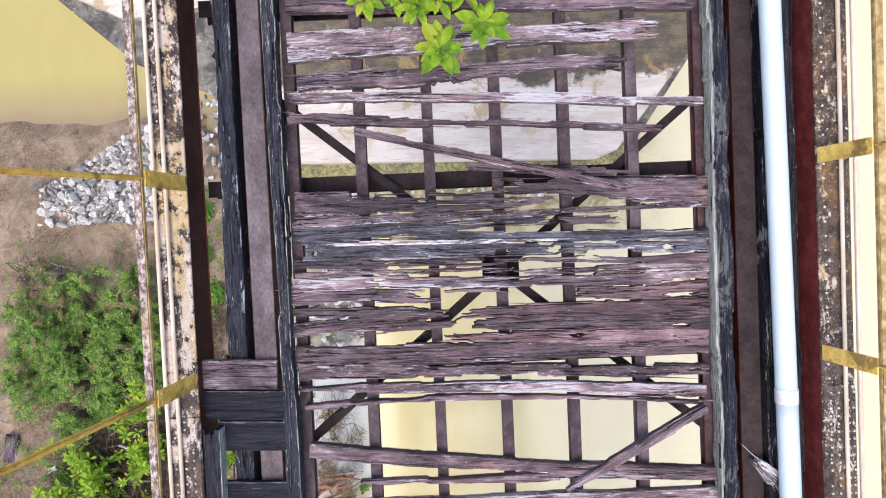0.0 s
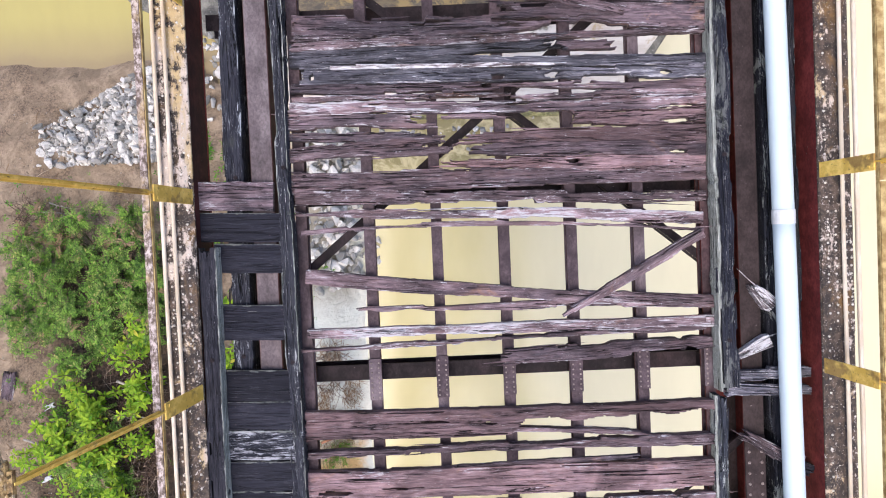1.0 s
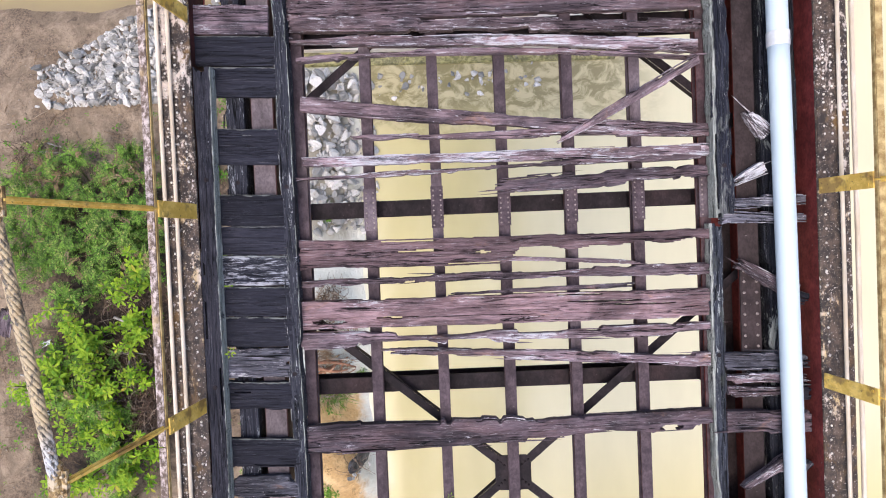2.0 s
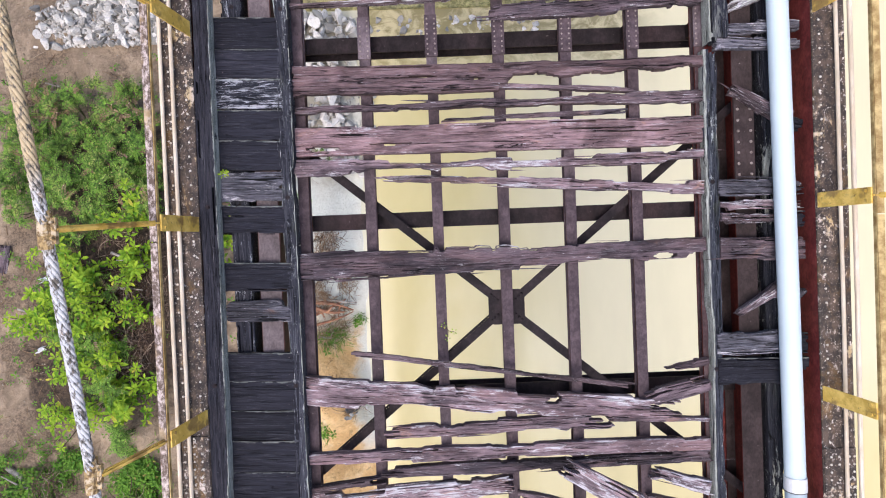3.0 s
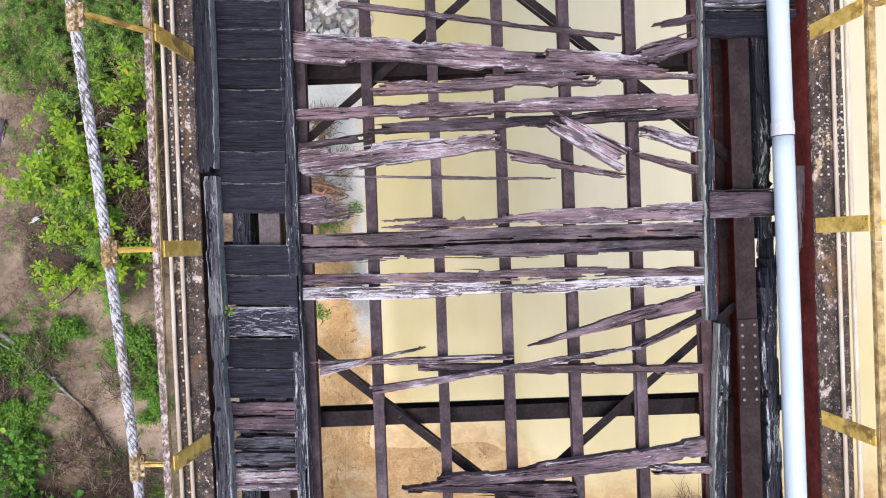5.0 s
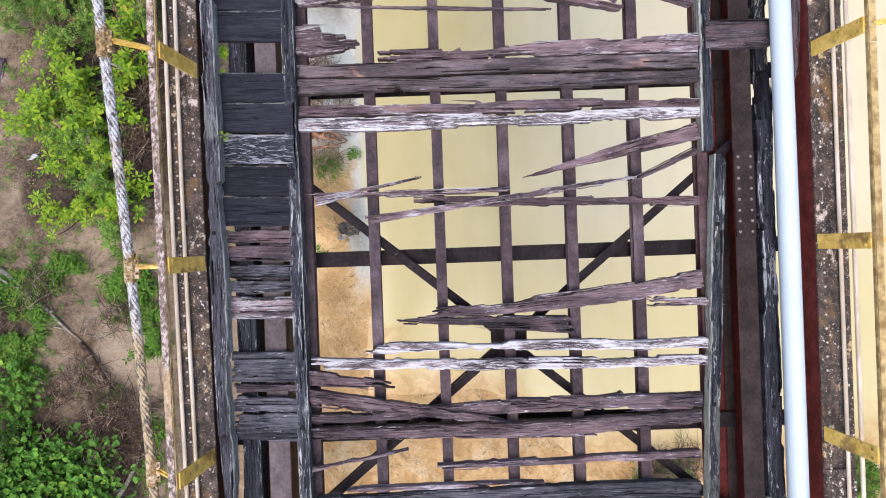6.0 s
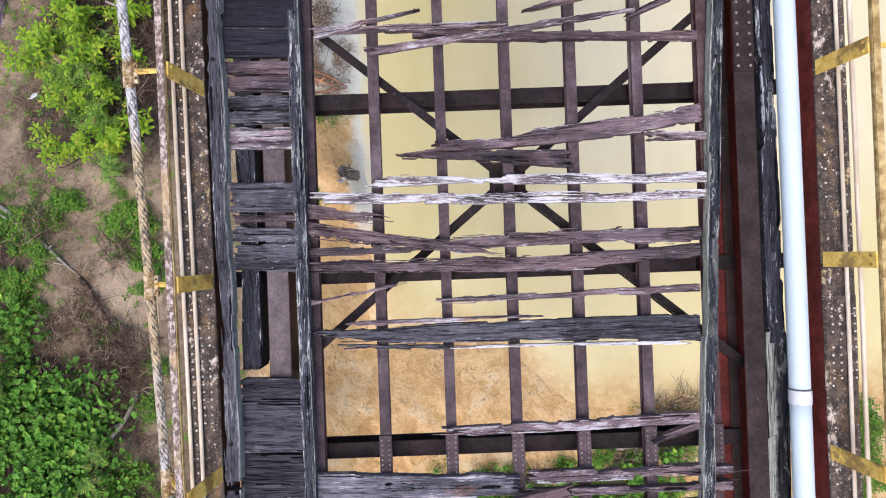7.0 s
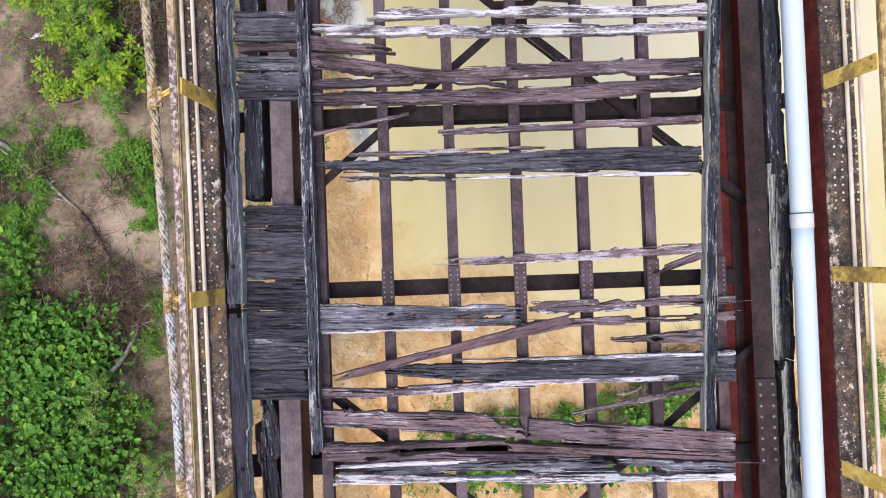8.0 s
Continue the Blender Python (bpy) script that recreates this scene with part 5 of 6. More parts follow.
def muddy_water():
    m = Mat("muddy_water", 0.12, spread=False)
    a = m.noise(0.18, (1, 1, 1), 4, 0.55, 0.6)
    b = m.noise(1.1, (1.6, 0.5, 1), 4, 0.55)
    colour = m.mix(m.ramp(a, 0.3, 0.7), (0.57, 0.49, 0.225), (0.62, 0.54, 0.28))
    pos = m.node("ShaderNodeSeparateXYZ")
    m.link(m.at, pos.inputs[0])
    colour = m.mix(m.ramp(m.math("ADD", pos.outputs[0], m.math("MULTIPLY", a, 3.0)), 0.5, 5.0, 0.0, 0.8), colour, m.mix(m.ramp(pos.outputs[1], -9.5, -6.5), (0.62, 0.54, 0.29), (0.655, 0.615, 0.44)))
    colour = m.mix(m.ramp(pos.outputs[0], -6.0, -3.0, 0.95, 0.0), colour, (0.4, 0.345, 0.125))
    shoal = m.math("ADD", pos.outputs[1], m.math("MULTIPLY", m.noise(1.2, (0.6, 1, 1), 5, 0.65, 0.6), 1.6))
    colour = m.mix(m.math("MULTIPLY", m.math("MULTIPLY", m.ramp(shoal, 0.1, 1.1, 0.0, 0.85), m.ramp(pos.outputs[0], 5.0, 3.2)), m.ramp(pos.outputs[0], -4.0, -3.0)), colour, m.mix(m.ramp(m.noise(3.2, (0.7, 1, 1), 5, 0.7, 0.8), 0.42, 0.6), (0.2, 0.17, 0.075), (0.5, 0.43, 0.25)))
    edge = m.math("MULTIPLY", m.ramp(m.math("ADD", pos.outputs[1], m.math("MULTIPLY", a, 0.8)), 4.3, 3.2), m.ramp(pos.outputs[0], -3.4, -4.2))
    colour = m.mix(m.math("MULTIPLY", edge, 0.8), colour, (0.3, 0.235, 0.13))
    colour = m.vary(colour, b, 0.94, 1.06)
    bed = m.node("ShaderNodeAttribute")
    bed.attribute_name = "shallow"
    depth = m.math("ADD", bed.outputs["Fac"], m.math("MULTIPLY", m.math("SUBTRACT", m.noise(1.6, (1, 1, 1), 5, 0.65, 0.5), 0.5), 0.7))
    clay = m.mix(m.ramp(m.noise(4.0, (1, 1, 1), 6, 0.7, 0.8), 0.4, 0.62), (0.46, 0.29, 0.115), (0.57, 0.395, 0.18))
    shore = m.mix(m.ramp(m.math("ADD", pos.outputs[1], m.math("MULTIPLY", b, 1.2)), -8.2, -7.4), clay, (0.56, 0.55, 0.43))
    shore = m.mix(m.ramp(pos.outputs[0], -3.2, -4.2), shore, (0.27, 0.21, 0.12))
    colour = m.mix(m.ramp(depth, 0.25, 1.0, 0.0, 0.92), colour, shore)
    m.out.inputs["Specular IOR Level"].default_value = 0.3
    return m.done(colour, m.noise(3.0, (1, 1, 1), 3), 0.004, 0.25)


def concrete():
    m = Mat("stained_concrete", 0.9, spread=False)
    pos = m.node("ShaderNodeSeparateXYZ")
    m.link(m.at, pos.inputs[0])
    a = m.noise(1.4, (0.5, 2.2, 1), 6, 0.7)
    b = m.noise(9.0, (0.3, 3.2, 1), 5, 0.65)
    colour = m.mix(m.ramp(a, 0.35, 0.62), (0.52, 0.46, 0.395), (0.66, 0.615, 0.55))
    colour = m.mix(m.ramp(b, 0.57, 0.64, 0.0, 0.75), colour, (0.42, 0.33, 0.25))
    moss = m.noise(1.0, (1, 1, 1), 6, 0.7)
    north = m.math("ADD", pos.outputs[1], m.math("MULTIPLY", moss, 1.8))
    colour = m.mix(m.math("MULTIPLY", m.ramp(north, 3.95, 4.12, 0.0, 0.9), m.ramp(pos.outputs[0], -5.2, -4.4)), colour, m.mix(m.ramp(m.noise(3.0, (0.7, 1.4, 1), 6, 0.75), 0.4, 0.62), (0.026, 0.02, 0.012), (0.12, 0.086, 0.038)))
    colour = m.mix(m.math("MULTIPLY", m.ramp(m.noise(1.3, (0.9, 0.9, 1), 6, 0.72, 0.6), 0.56, 0.63, 0.0, 0.7), m.ramp(pos.outputs[1], 1.4, 2.4)), colour, (0.36, 0.25, 0.1))
    return m.done(colour, m.math("ADD", a, b), 0.01, 0.6)


SOIL, RIVER, CONCRETE = soil(), muddy_water(), concrete()


def sheet(name, xs, ys, z, material):
    verts = [(x, y, z(x, y)) for y in ys for x in xs]
    n = len(xs)
    faces = [(j * n + i, j * n + i + 1, (j + 1) * n + i + 1, (j + 1) * n + i) for j in range(len(ys) - 1) for i in range(n - 1)]
    return new(name, Shape().add(verts, faces).mesh(name, material, smooth=True))


def spread_steps(lo, hi, step, far):
    inside = list(np.arange(lo, hi + step / 2, step))
    out, d = [], step
    x = inside[-1]
    while x < far:
        d *= 1.35
        x += d
        out.append(x)
    left, d, x = [], step, inside[0]
    while x > -far:
        d *= 1.35
        x -= d
        left.append(x)
    return left[::-1] + inside + out


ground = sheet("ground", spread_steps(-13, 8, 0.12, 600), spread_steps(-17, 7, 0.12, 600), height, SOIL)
tagged(ground, "sandy river bank with orange clay and dark, shaded humus patches", "ground", kind="structure")
water = sheet("water", spread_steps(-10, 8, 0.22, 600), spread_steps(-16, 7, 0.22, 600), lambda x, y: WATER, RIVER)
shallow = water.data.attributes.new("shallow", "FLOAT", "POINT")       # 1 at the shore, 0 where the bed is out of sight
shallow.data.foreach_set("value", [max(0.0, min(1.0, 1 + inland(v.co.x, v.co.y) / (1.5 if v.co.y < -9.5 else 0.45))) if abs(v.co.x) < 12 and abs(v.co.y) < 20 else 0.0 for v in water.data.vertices])
tagged(water, "still muddy yellow river water", "water", kind="structure")

# concrete footing of the tower: a wet outer ledge and the pale upper slab
def wet_concrete():
    m = Mat("wet_algae_concrete", 0.55, spread=False)
    a, b = m.noise(1.8, (1, 1, 1), 7, 0.75, 0.8), m.noise(14.0, (1, 1, 1), 5, 0.7)
    colour = m.mix(m.ramp(a, 0.38, 0.6), (0.045, 0.043, 0.038), (0.2, 0.19, 0.16))
    colour = m.mix(m.ramp(m.noise(5.0, (1, 1, 1), 6, 0.75), 0.6, 0.66, 0.0, 0.8), colour, (0.5, 0.5, 0.48))
    pos = m.node("ShaderNodeSeparateXYZ")
    m.link(m.at, pos.inputs[0])
    slime = m.math("MULTIPLY", m.ramp(pos.outputs[1], 2.0, 1.5), m.ramp(pos.outputs[0], -4.2, -3.4))
    colour = m.mix(m.math("MULTIPLY", slime, m.ramp(a, 0.36, 0.56, 0.35, 0.9)), colour, m.mix(m.ramp(b, 0.35, 0.65), (0.16, 0.155, 0.04), (0.4, 0.36, 0.15)))
    return m.done(m.vary(colour, b, 0.6, 1.4), m.math("ADD", a, b), 0.02, 0.8)


WET = wet_concrete()


def footing_step(outline, z0, z1):
    s = Shape()
    n = len(outline)
    inner = [(x + (0.3 - x) * 0.006, y + (6 - y) * 0.006) for x, y in outline]
    rings = [[(x, y, z0) for x, y in outline], [(x, y, z1 - 0.04) for x, y in outline], [(x, y, z1) for x, y in inner]]
    return s.add([p for ring in rings for p in ring], [tuple(range(2 * n, 3 * n))] + [(r * n + k, r * n + (k + 1) % n, (r + 1) * n + (k + 1) % n, (r + 1) * n + k) for r in range(2) for k in range(n)])


footing = thing("concrete_footing", "pale stained concrete footing with mossy wet rim in the river", "footing", kind="structure")
part("ledge", footing_step([(-9.8, 6.4), (-8.57, 5.3), (-6.94, 3.85), (-5.3, 3.1), (-4.0, 1.2), (3.5, 1.1), (5.12, 3.42), (6.9, 5.8), (7.2, 9.0), (-9.8, 9.0)], -10.4, -8.96), WET, footing, "dark wet ledge with algae")
part("upper_slab", footing_step([(-9.3, 6.3), (-8.35, 5.4), (-7.05, 4.75), (-5.3, 4.95), (-4.6, 4.2), (-3.8, 1.5), (3.0, 1.32), (3.45, 1.5), (5.04, 3.5), (6.75, 5.9), (6.8, 8.8), (-9.3, 8.8)], -8.965, -8.75), CONCRETE, footing)

# rubble
def limestone():
    m = Mat("pale_limestone", 0.9)
    per = m.node("ShaderNodeNewGeometry").outputs["Random Per Island"]
    a, b = m.noise(6.0, (1, 1, 1), 5, 0.7), m.noise(30.0, (1, 1, 1), 4, 0.7)
    colour = m.mix(m.ramp(m.math("FRACT", m.math("ADD", m.rnd, per)), 0.1, 0.95), (0.27, 0.265, 0.25), (0.72, 0.695, 0.66))
    colour = m.mix(m.ramp(a, 0.52, 0.66, 0.0, 0.6), colour, (0.3, 0.25, 0.17))
    return m.done(m.vary(colour, b, 0.75, 1.25), m.math("ADD", a, b), 0.012, 0.7)


ROCK = limestone()
rocks = []
for k in range(10):
    rng = random.Random(100 + k)
    bm = bmesh.new()
    bmesh.ops.create_icosphere(bm, subdivisions=2, radius=0.62)
    for _ in range(8):
        side = Vector((rng.gauss(0, 1), rng.gauss(0, 1), rng.gauss(0, 1))).normalized()
        reach = rng.uniform(0.16, 0.36)
        for v in bm.verts:
            over = v.co.dot(side) - reach
            if over > 0:
                v.co -= side * over
    bmesh.ops.remove_doubles(bm, verts=bm.verts, dist=0.06)
    bmesh.ops.dissolve_limit(bm, angle_limit=0.12, verts=bm.verts, edges=bm.edges)
    data = bpy.data.meshes.new("rock")
    bm.to_mesh(data)
    bm.free()
    data.materials.append(ROCK)
    rocks.append(data)


def heap(r):
    """A place in the tapering heap of stone beside the girder."""
    u = r.random() ** 0.6
    return -8.95 + 2.7 * u, 0.8 + 0.8 * u + (0.34 + 0.66 * u) * max(-1.15, min(1.15, r.gauss(0, 0.75)))


def rubble(label, count, place, lo, hi, seed):
    pile = thing("rubble_pile", label, "rubble", group="rubble at the bank")
    rng = random.Random(seed)
    for _ in range(count):
        x, y = place(rng)
        size = rng.uniform(lo, hi) * rng.uniform(0.7, 1.2)
        z = max(height(x, y), WATER - 0.05)
        ob = new("rock", rng.choice(rocks))
        ob.parent = pile
        ob.matrix_basis = Matrix.LocRotScale((x, y, z + rng.uniform(0.1, 0.7) * size), Euler([rng.uniform(0, 6.28) for _ in range(3)]), Vector((size, size * rng.uniform(0.6, 1), size * rng.uniform(0.5, 0.9))))
    return pile


rubble("heap of broken pale limestone on the sand", 300, heap, 0.13, 0.27, 11)
rubble("broken pale limestone at the water's edge", 250, lambda r: (-2.75 + max(-1.3, min(0.85, r.gauss(0, 0.4))), -0.75 + 1.75 * r.uniform(-1, 1)), 0.16, 0.36, 12)
rubble("low row of broken stones in the shallows", 60, lambda r: (r.uniform(-1.9, 2.4), 0.75 + r.gauss(0, 0.16)), 0.09, 0.2, 13)


rubble("broken stones heaped against the footing", 70, lambda r: (r.uniform(-5.75, -4.7), r.uniform(1.2, 3.2)), 0.12, 0.26, 14)


def chippings(label, place, count, lo, hi, seed):
    """Small broken stones that fill the gaps of a heap."""
    s, rng = Shape(), random.Random(seed)
    for _ in range(count):
        x, y = place(rng)
        data, size = rng.choice(rocks), rng.uniform(lo, hi)
        turn = Euler([rng.uniform(0, 6.28) for _ in range(3)]).to_matrix() * size
        at = Vector((x, y, max(height(x, y), WATER - 0.04) + 0.1 * size))
        s.add([at + turn @ v.co for v in data.vertices], [tuple(f.vertices) for f in data.polygons])
    tagged(new("stone_chippings", s.mesh("stone_chippings", ROCK)), label, "chippings", kind="stuff")


chippings("small broken limestone filling the heap", heap, 2000, 0.05, 0.13, 21)
chippings("small broken limestone at the water's edge", lambda r: (-2.75 + max(-0.8, min(0.8, r.gauss(0, 0.36))), -0.75 + 1.75 * r.uniform(-1, 1)), 260, 0.06, 0.15, 22)


# ---- plants ----
def leaf_green(name, a, b, dry, light):
    m = Mat(name, 0.65)
    n = m.noise(1.3, (1, 1, 1), 4, 0.6)
    geo = m.node("ShaderNodeNewGeometry")
    per = geo.outputs["Random Per Island"]
    clump = m.ramp(m.noise(7.0, (1, 1, 1), 3, 0.6), 0.36, 0.64)
    colour = m.mix(m.math("ADD", m.math("MULTIPLY", per, 0.45), m.math("MULTIPLY", clump, 0.55)), a, b)
    colour = m.mix(m.ramp(per, 0.95, 0.99), colour, dry)
    colour = m.mix(m.ramp(m.noise(2.6, (1, 1, 1), 4, 0.65), 0.5, 0.66, 0.0, 0.45), colour, m.mix(per, a, dry))
    colour = m.vary(colour, n, 0.7, 1.3)
    m.out.inputs["Specular IOR Level"].default_value = 0.25
    mat = m.done(colour)
    thin = m.node("ShaderNodeBsdfTranslucent")
    blend = m.node("ShaderNodeMixShader")
    out = m.tree.nodes["Material Output"]
    m.link(colour, thin.inputs["Color"])
    blend.inputs[0].default_value = light
    m.link(m.out.outputs[0], blend.inputs[1])
    m.link(thin.outputs[0], blend.inputs[2])
    m.link(blend.outputs[0], out.inputs["Surface"])
    return mat


BRIGHT_LEAF = leaf_green("bright_green_leaf", (0.06, 0.19, 0.008), (0.36, 0.52, 0.03), (0.42, 0.4, 0.05), 0.25)
FERN_LEAF = leaf_green("dull_green_leaflet", (0.02, 0.07, 0.01), (0.23, 0.42, 0.055), (0.38, 0.36, 0.12), 0.2)
GRASS_LEAF = leaf_green("grass_green", (0.035, 0.13, 0.012), (0.17, 0.34, 0.035), (0.26, 0.24, 0.06), 0.2)
ROUND_LEAF = leaf_green("deep_green_leaf", (0.014, 0.075, 0.009), (0.22, 0.5, 0.07), (0.3, 0.48, 0.06), 0.25)
DRY_LEAF = leaf_green("dry_brown_straw", (0.13, 0.08, 0.05), (0.3, 0.2, 0.11), (0.4, 0.33, 0.24), 0.1)
STEM = plain("brown_stem", (0.09, 0.06, 0.035), (0.22, 0.16, 0.1), 20.0, 0.85)
GREEN_STEM = plain("dull_green_stem", (0.04, 0.05, 0.018), (0.11, 0.12, 0.04), 20.0, 0.85)
DEAD = plain("grey_dead_wood", (0.2, 0.17, 0.14), (0.46, 0.42, 0.37), 8.0, 0.9, 0.006)


def leaf(shape, base, out, up, length, width, fold=0.18, droop=0.15, blunt=0.85):
    """One pointed leaf from its base along out, its face towards up."""
    side = out.cross(up).normalized() * width / 2
    mid = base + out * length * 0.45 + up * length * 0.04
    tip = base + out * length - up * length * droop
    rib = up * width * fold
    third = base + out * length * 0.75 - up * length * droop * 0.35
    shape.add([base, mid + side + rib, mid, mid - side + rib, third + side * blunt + rib * 0.6, third, third - side * blunt + rib * 0.6, tip],
              [(0, 1, 2), (0, 2, 3), (1, 4, 5, 2), (2, 5, 6, 3), (4, 7, 5), (5, 7, 6)])


def rosette(shape, at, rng, count, length, width=0.32, lift=0.45):
    turn = rng.uniform(0, 6.28)
    for k in range(count):
        a = turn + 6.283 * k / count + rng.uniform(-0.25, 0.25)
        e = rng.uniform(0.05, lift)
        out = Vector((math.cos(a) * math.cos(e), math.sin(a) * math.cos(e), math.sin(e)))
        up = Vector((-math.cos(a) * math.sin(e), -math.sin(a) * math.sin(e), math.cos(e)))
        size = length * rng.uniform(0.7, 1.15)
        leaf(shape, at + out * 0.01, out, up, size, size * width, 0.15, rng.uniform(0.05, 0.3))


def bent(a, b, rng, bend=0.12, n=6):
    a, b = Vector(a), Vector(b)
    off = Vector((rng.uniform(-1, 1), rng.uniform(-1, 1), rng.uniform(-0.3, 1))) * (b - a).length * bend
    return [a.lerp(b, k / n) + off * math.sin(math.pi * k / n) for k in range(n + 1)]


plant_seed = [500]


def plant(name, label, x, y, group):
    plant_seed[0] += 1
    z = height(x, y)
    return thing(name, label, "plant", (x, y, z - 0.03), group), random.Random(plant_seed[0])


def shrub(x, y, r):
    ob, rng = plant("shrub", "bright yellow-green shrub with whorls of broad leaves", x, y, "shrubs on the bank")
    leaves = Shape()
    limbs = max(4, int(5.2 * r / 0.45))
    for k in range(limbs):
        a = rng.uniform(0, 6.28)
        d = r * rng.uniform(0.35, 1.35)
        top = Vector((d * math.cos(a), d * math.sin(a), rng.uniform(0.45, 1.1) - 0.2 * d))
        path = bent((0.05 * math.cos(a), 0.05 * math.sin(a), 0), top, rng, 0.14, 8)
        part("stem", Shape().tube(path, [0.014 - 0.0012 * i for i in range(9)], 5), STEM, ob)
        size = rng.uniform(0.12, 0.19)
        for i in range(3, 9):
            if i == 8 or rng.random() < 0.4:
                rosette(leaves, path[i], rng, rng.randrange(4, 8), size * rng.uniform(0.75, 1.1), 0.38, 0.5)
            for _ in range(2):
                if rng.random() < 0.24:
                    tip = path[i] + Vector((rng.uniform(-1, 1), rng.uniform(-1, 1), rng.uniform(-0.2, 0.5))) * 0.16
                    rosette(leaves, tip, rng, rng.randrange(4, 7), size * rng.uniform(0.6, 1.0), 0.38, 0.4)
    part("foliage", leaves, BRIGHT_LEAF, ob)


def feathery_bush(x, y, r, dry=0.0):
    ob, rng = plant("feathery_bush", "dry brownish feathery bush" if dry else "dull green feathery bush with tiny leaflets", x, y, "feathery bushes")
    stems, leaves, dead = Shape(), Shape(), Shape()
    for c in range(max(5, int(24 * (r / 0.7) ** 2))):
        a, d = rng.uniform(0, 6.28), r * math.sqrt(rng.uniform(0.0, 1.0)) * rng.uniform(0.8, 1.35)
        crown = Vector((d * math.cos(a), d * math.sin(a), 0.15 + 0.75 * rng.uniform(0.35, 1.0) * max(0.25, 1 - 0.45 * (d / r) ** 2)))
        stems.tube(bent((0.3 * crown.x, 0.3 * crown.y, 0), crown, rng, 0.12, 5), [0.009, 0.008, 0.007, 0.006, 0.005, 0.004], 4)
        lean = rng.uniform(0, 6.28)
        for f in range(rng.randrange(7, 13)):
            b = lean + rng.gauss(0, 1.3)
            n = rng.uniform(0.14, 0.34)
            tip = crown + Vector((math.cos(b) * n, math.sin(b) * n, rng.uniform(-0.16, 0.1)))
            path = bent(crown, tip, rng, 0.14, 9)
            way = (tip - crown).normalized()
            side = way.cross(Vector((0, 0, 1))).normalized()
            brown = rng.random() < 0.06 + dry * 0.6
            stems.tube(path, 0.0025, 3, caps=False)
            for i, p in enumerate(path[1:]):
                for sgn in (-1, 1):
                    out = (side * sgn + way * 0.55 + Vector((0, 0, rng.uniform(-0.25, 0.35)))).normalized()
                    up = (Vector((0, 0, 1)) - out * out.z).normalized()
                    k = rng.uniform(0.055, 0.085) * (1.05 - 0.07 * i)
                    sd = out.cross(up) * k * 0.2
                    (dead if brown else leaves).add([p, p + out * k * 0.5 + sd, p + out * k, p + out * k * 0.5 - sd], [(0, 1, 2, 3)])
    tagged(part("stem", stems, GREEN_STEM, ob), kind="stuff")
    part("foliage", leaves, FERN_LEAF, ob)
    if dead.v:
        part("dead_foliage", dead, DRY_LEAF, ob, "dry brown fronds")


def grass_tuft(x, y, r, dry=0.0):
    ob, rng = plant("grass_tuft", "dry brown straw and twigs" if dry > 0.5 else "green grass and low weeds", x, y, "grass on the bank")
    blades, weeds = Shape(), Shape()
    for k in range(int(560 * (r / 0.45) ** 2)):
        a, d = rng.uniform(0, 6.28), r * math.sqrt(rng.uniform(0, 1)) * rng.uniform(0.5, 1.6)
        gx, gy = d * math.cos(a), d * math.sin(a)
        if noise.noise(((x + gx) * 2.6, (y + gy) * 2.6, 5.0)) < -0.12 + 0.3 * (d / r - 0.7):
            continue
        base = Vector((gx, gy, height(x + gx, y + gy) - height(x, y) + 0.02))
        if dry < 0.5 and rng.random() < 0.22:
            rosette(weeds, base + Vector((0, 0, rng.uniform(0.03, 0.2))), rng, 4, rng.uniform(0.04, 0.09), 0.5)
            continue
        b = rng.uniform(0, 6.28)
        n = rng.uniform(0.1, 0.3) * (1.3 if dry > 0.5 else 1.0)
        lean = rng.uniform(0.4, 1.1) if dry < 0.5 else rng.uniform(1.0, 1.5)
        out = Vector((math.cos(b) * math.sin(lean), math.sin(b) * math.sin(lean), math.cos(lean)))
        w = Vector((-math.sin(b), math.cos(b), 0)) * (0.007 if dry < 0.5 else 0.005)
        m1, m2 = base + out * n * 0.6, base + out * n - Vector((0, 0, n * 0.25))
        blades.add([base - w, base + w, m1 + w * 0.8, m1 - w * 0.8, m2], [(0, 1, 2, 3), (3, 2, 4)])
    tagged(part("blade", blades, DRY_LEAF if dry > 0.5 else GRASS_LEAF, ob), kind="stuff")
    if weeds.v:
        tagged(part("weed", weeds, GRASS_LEAF, ob), kind="stuff")


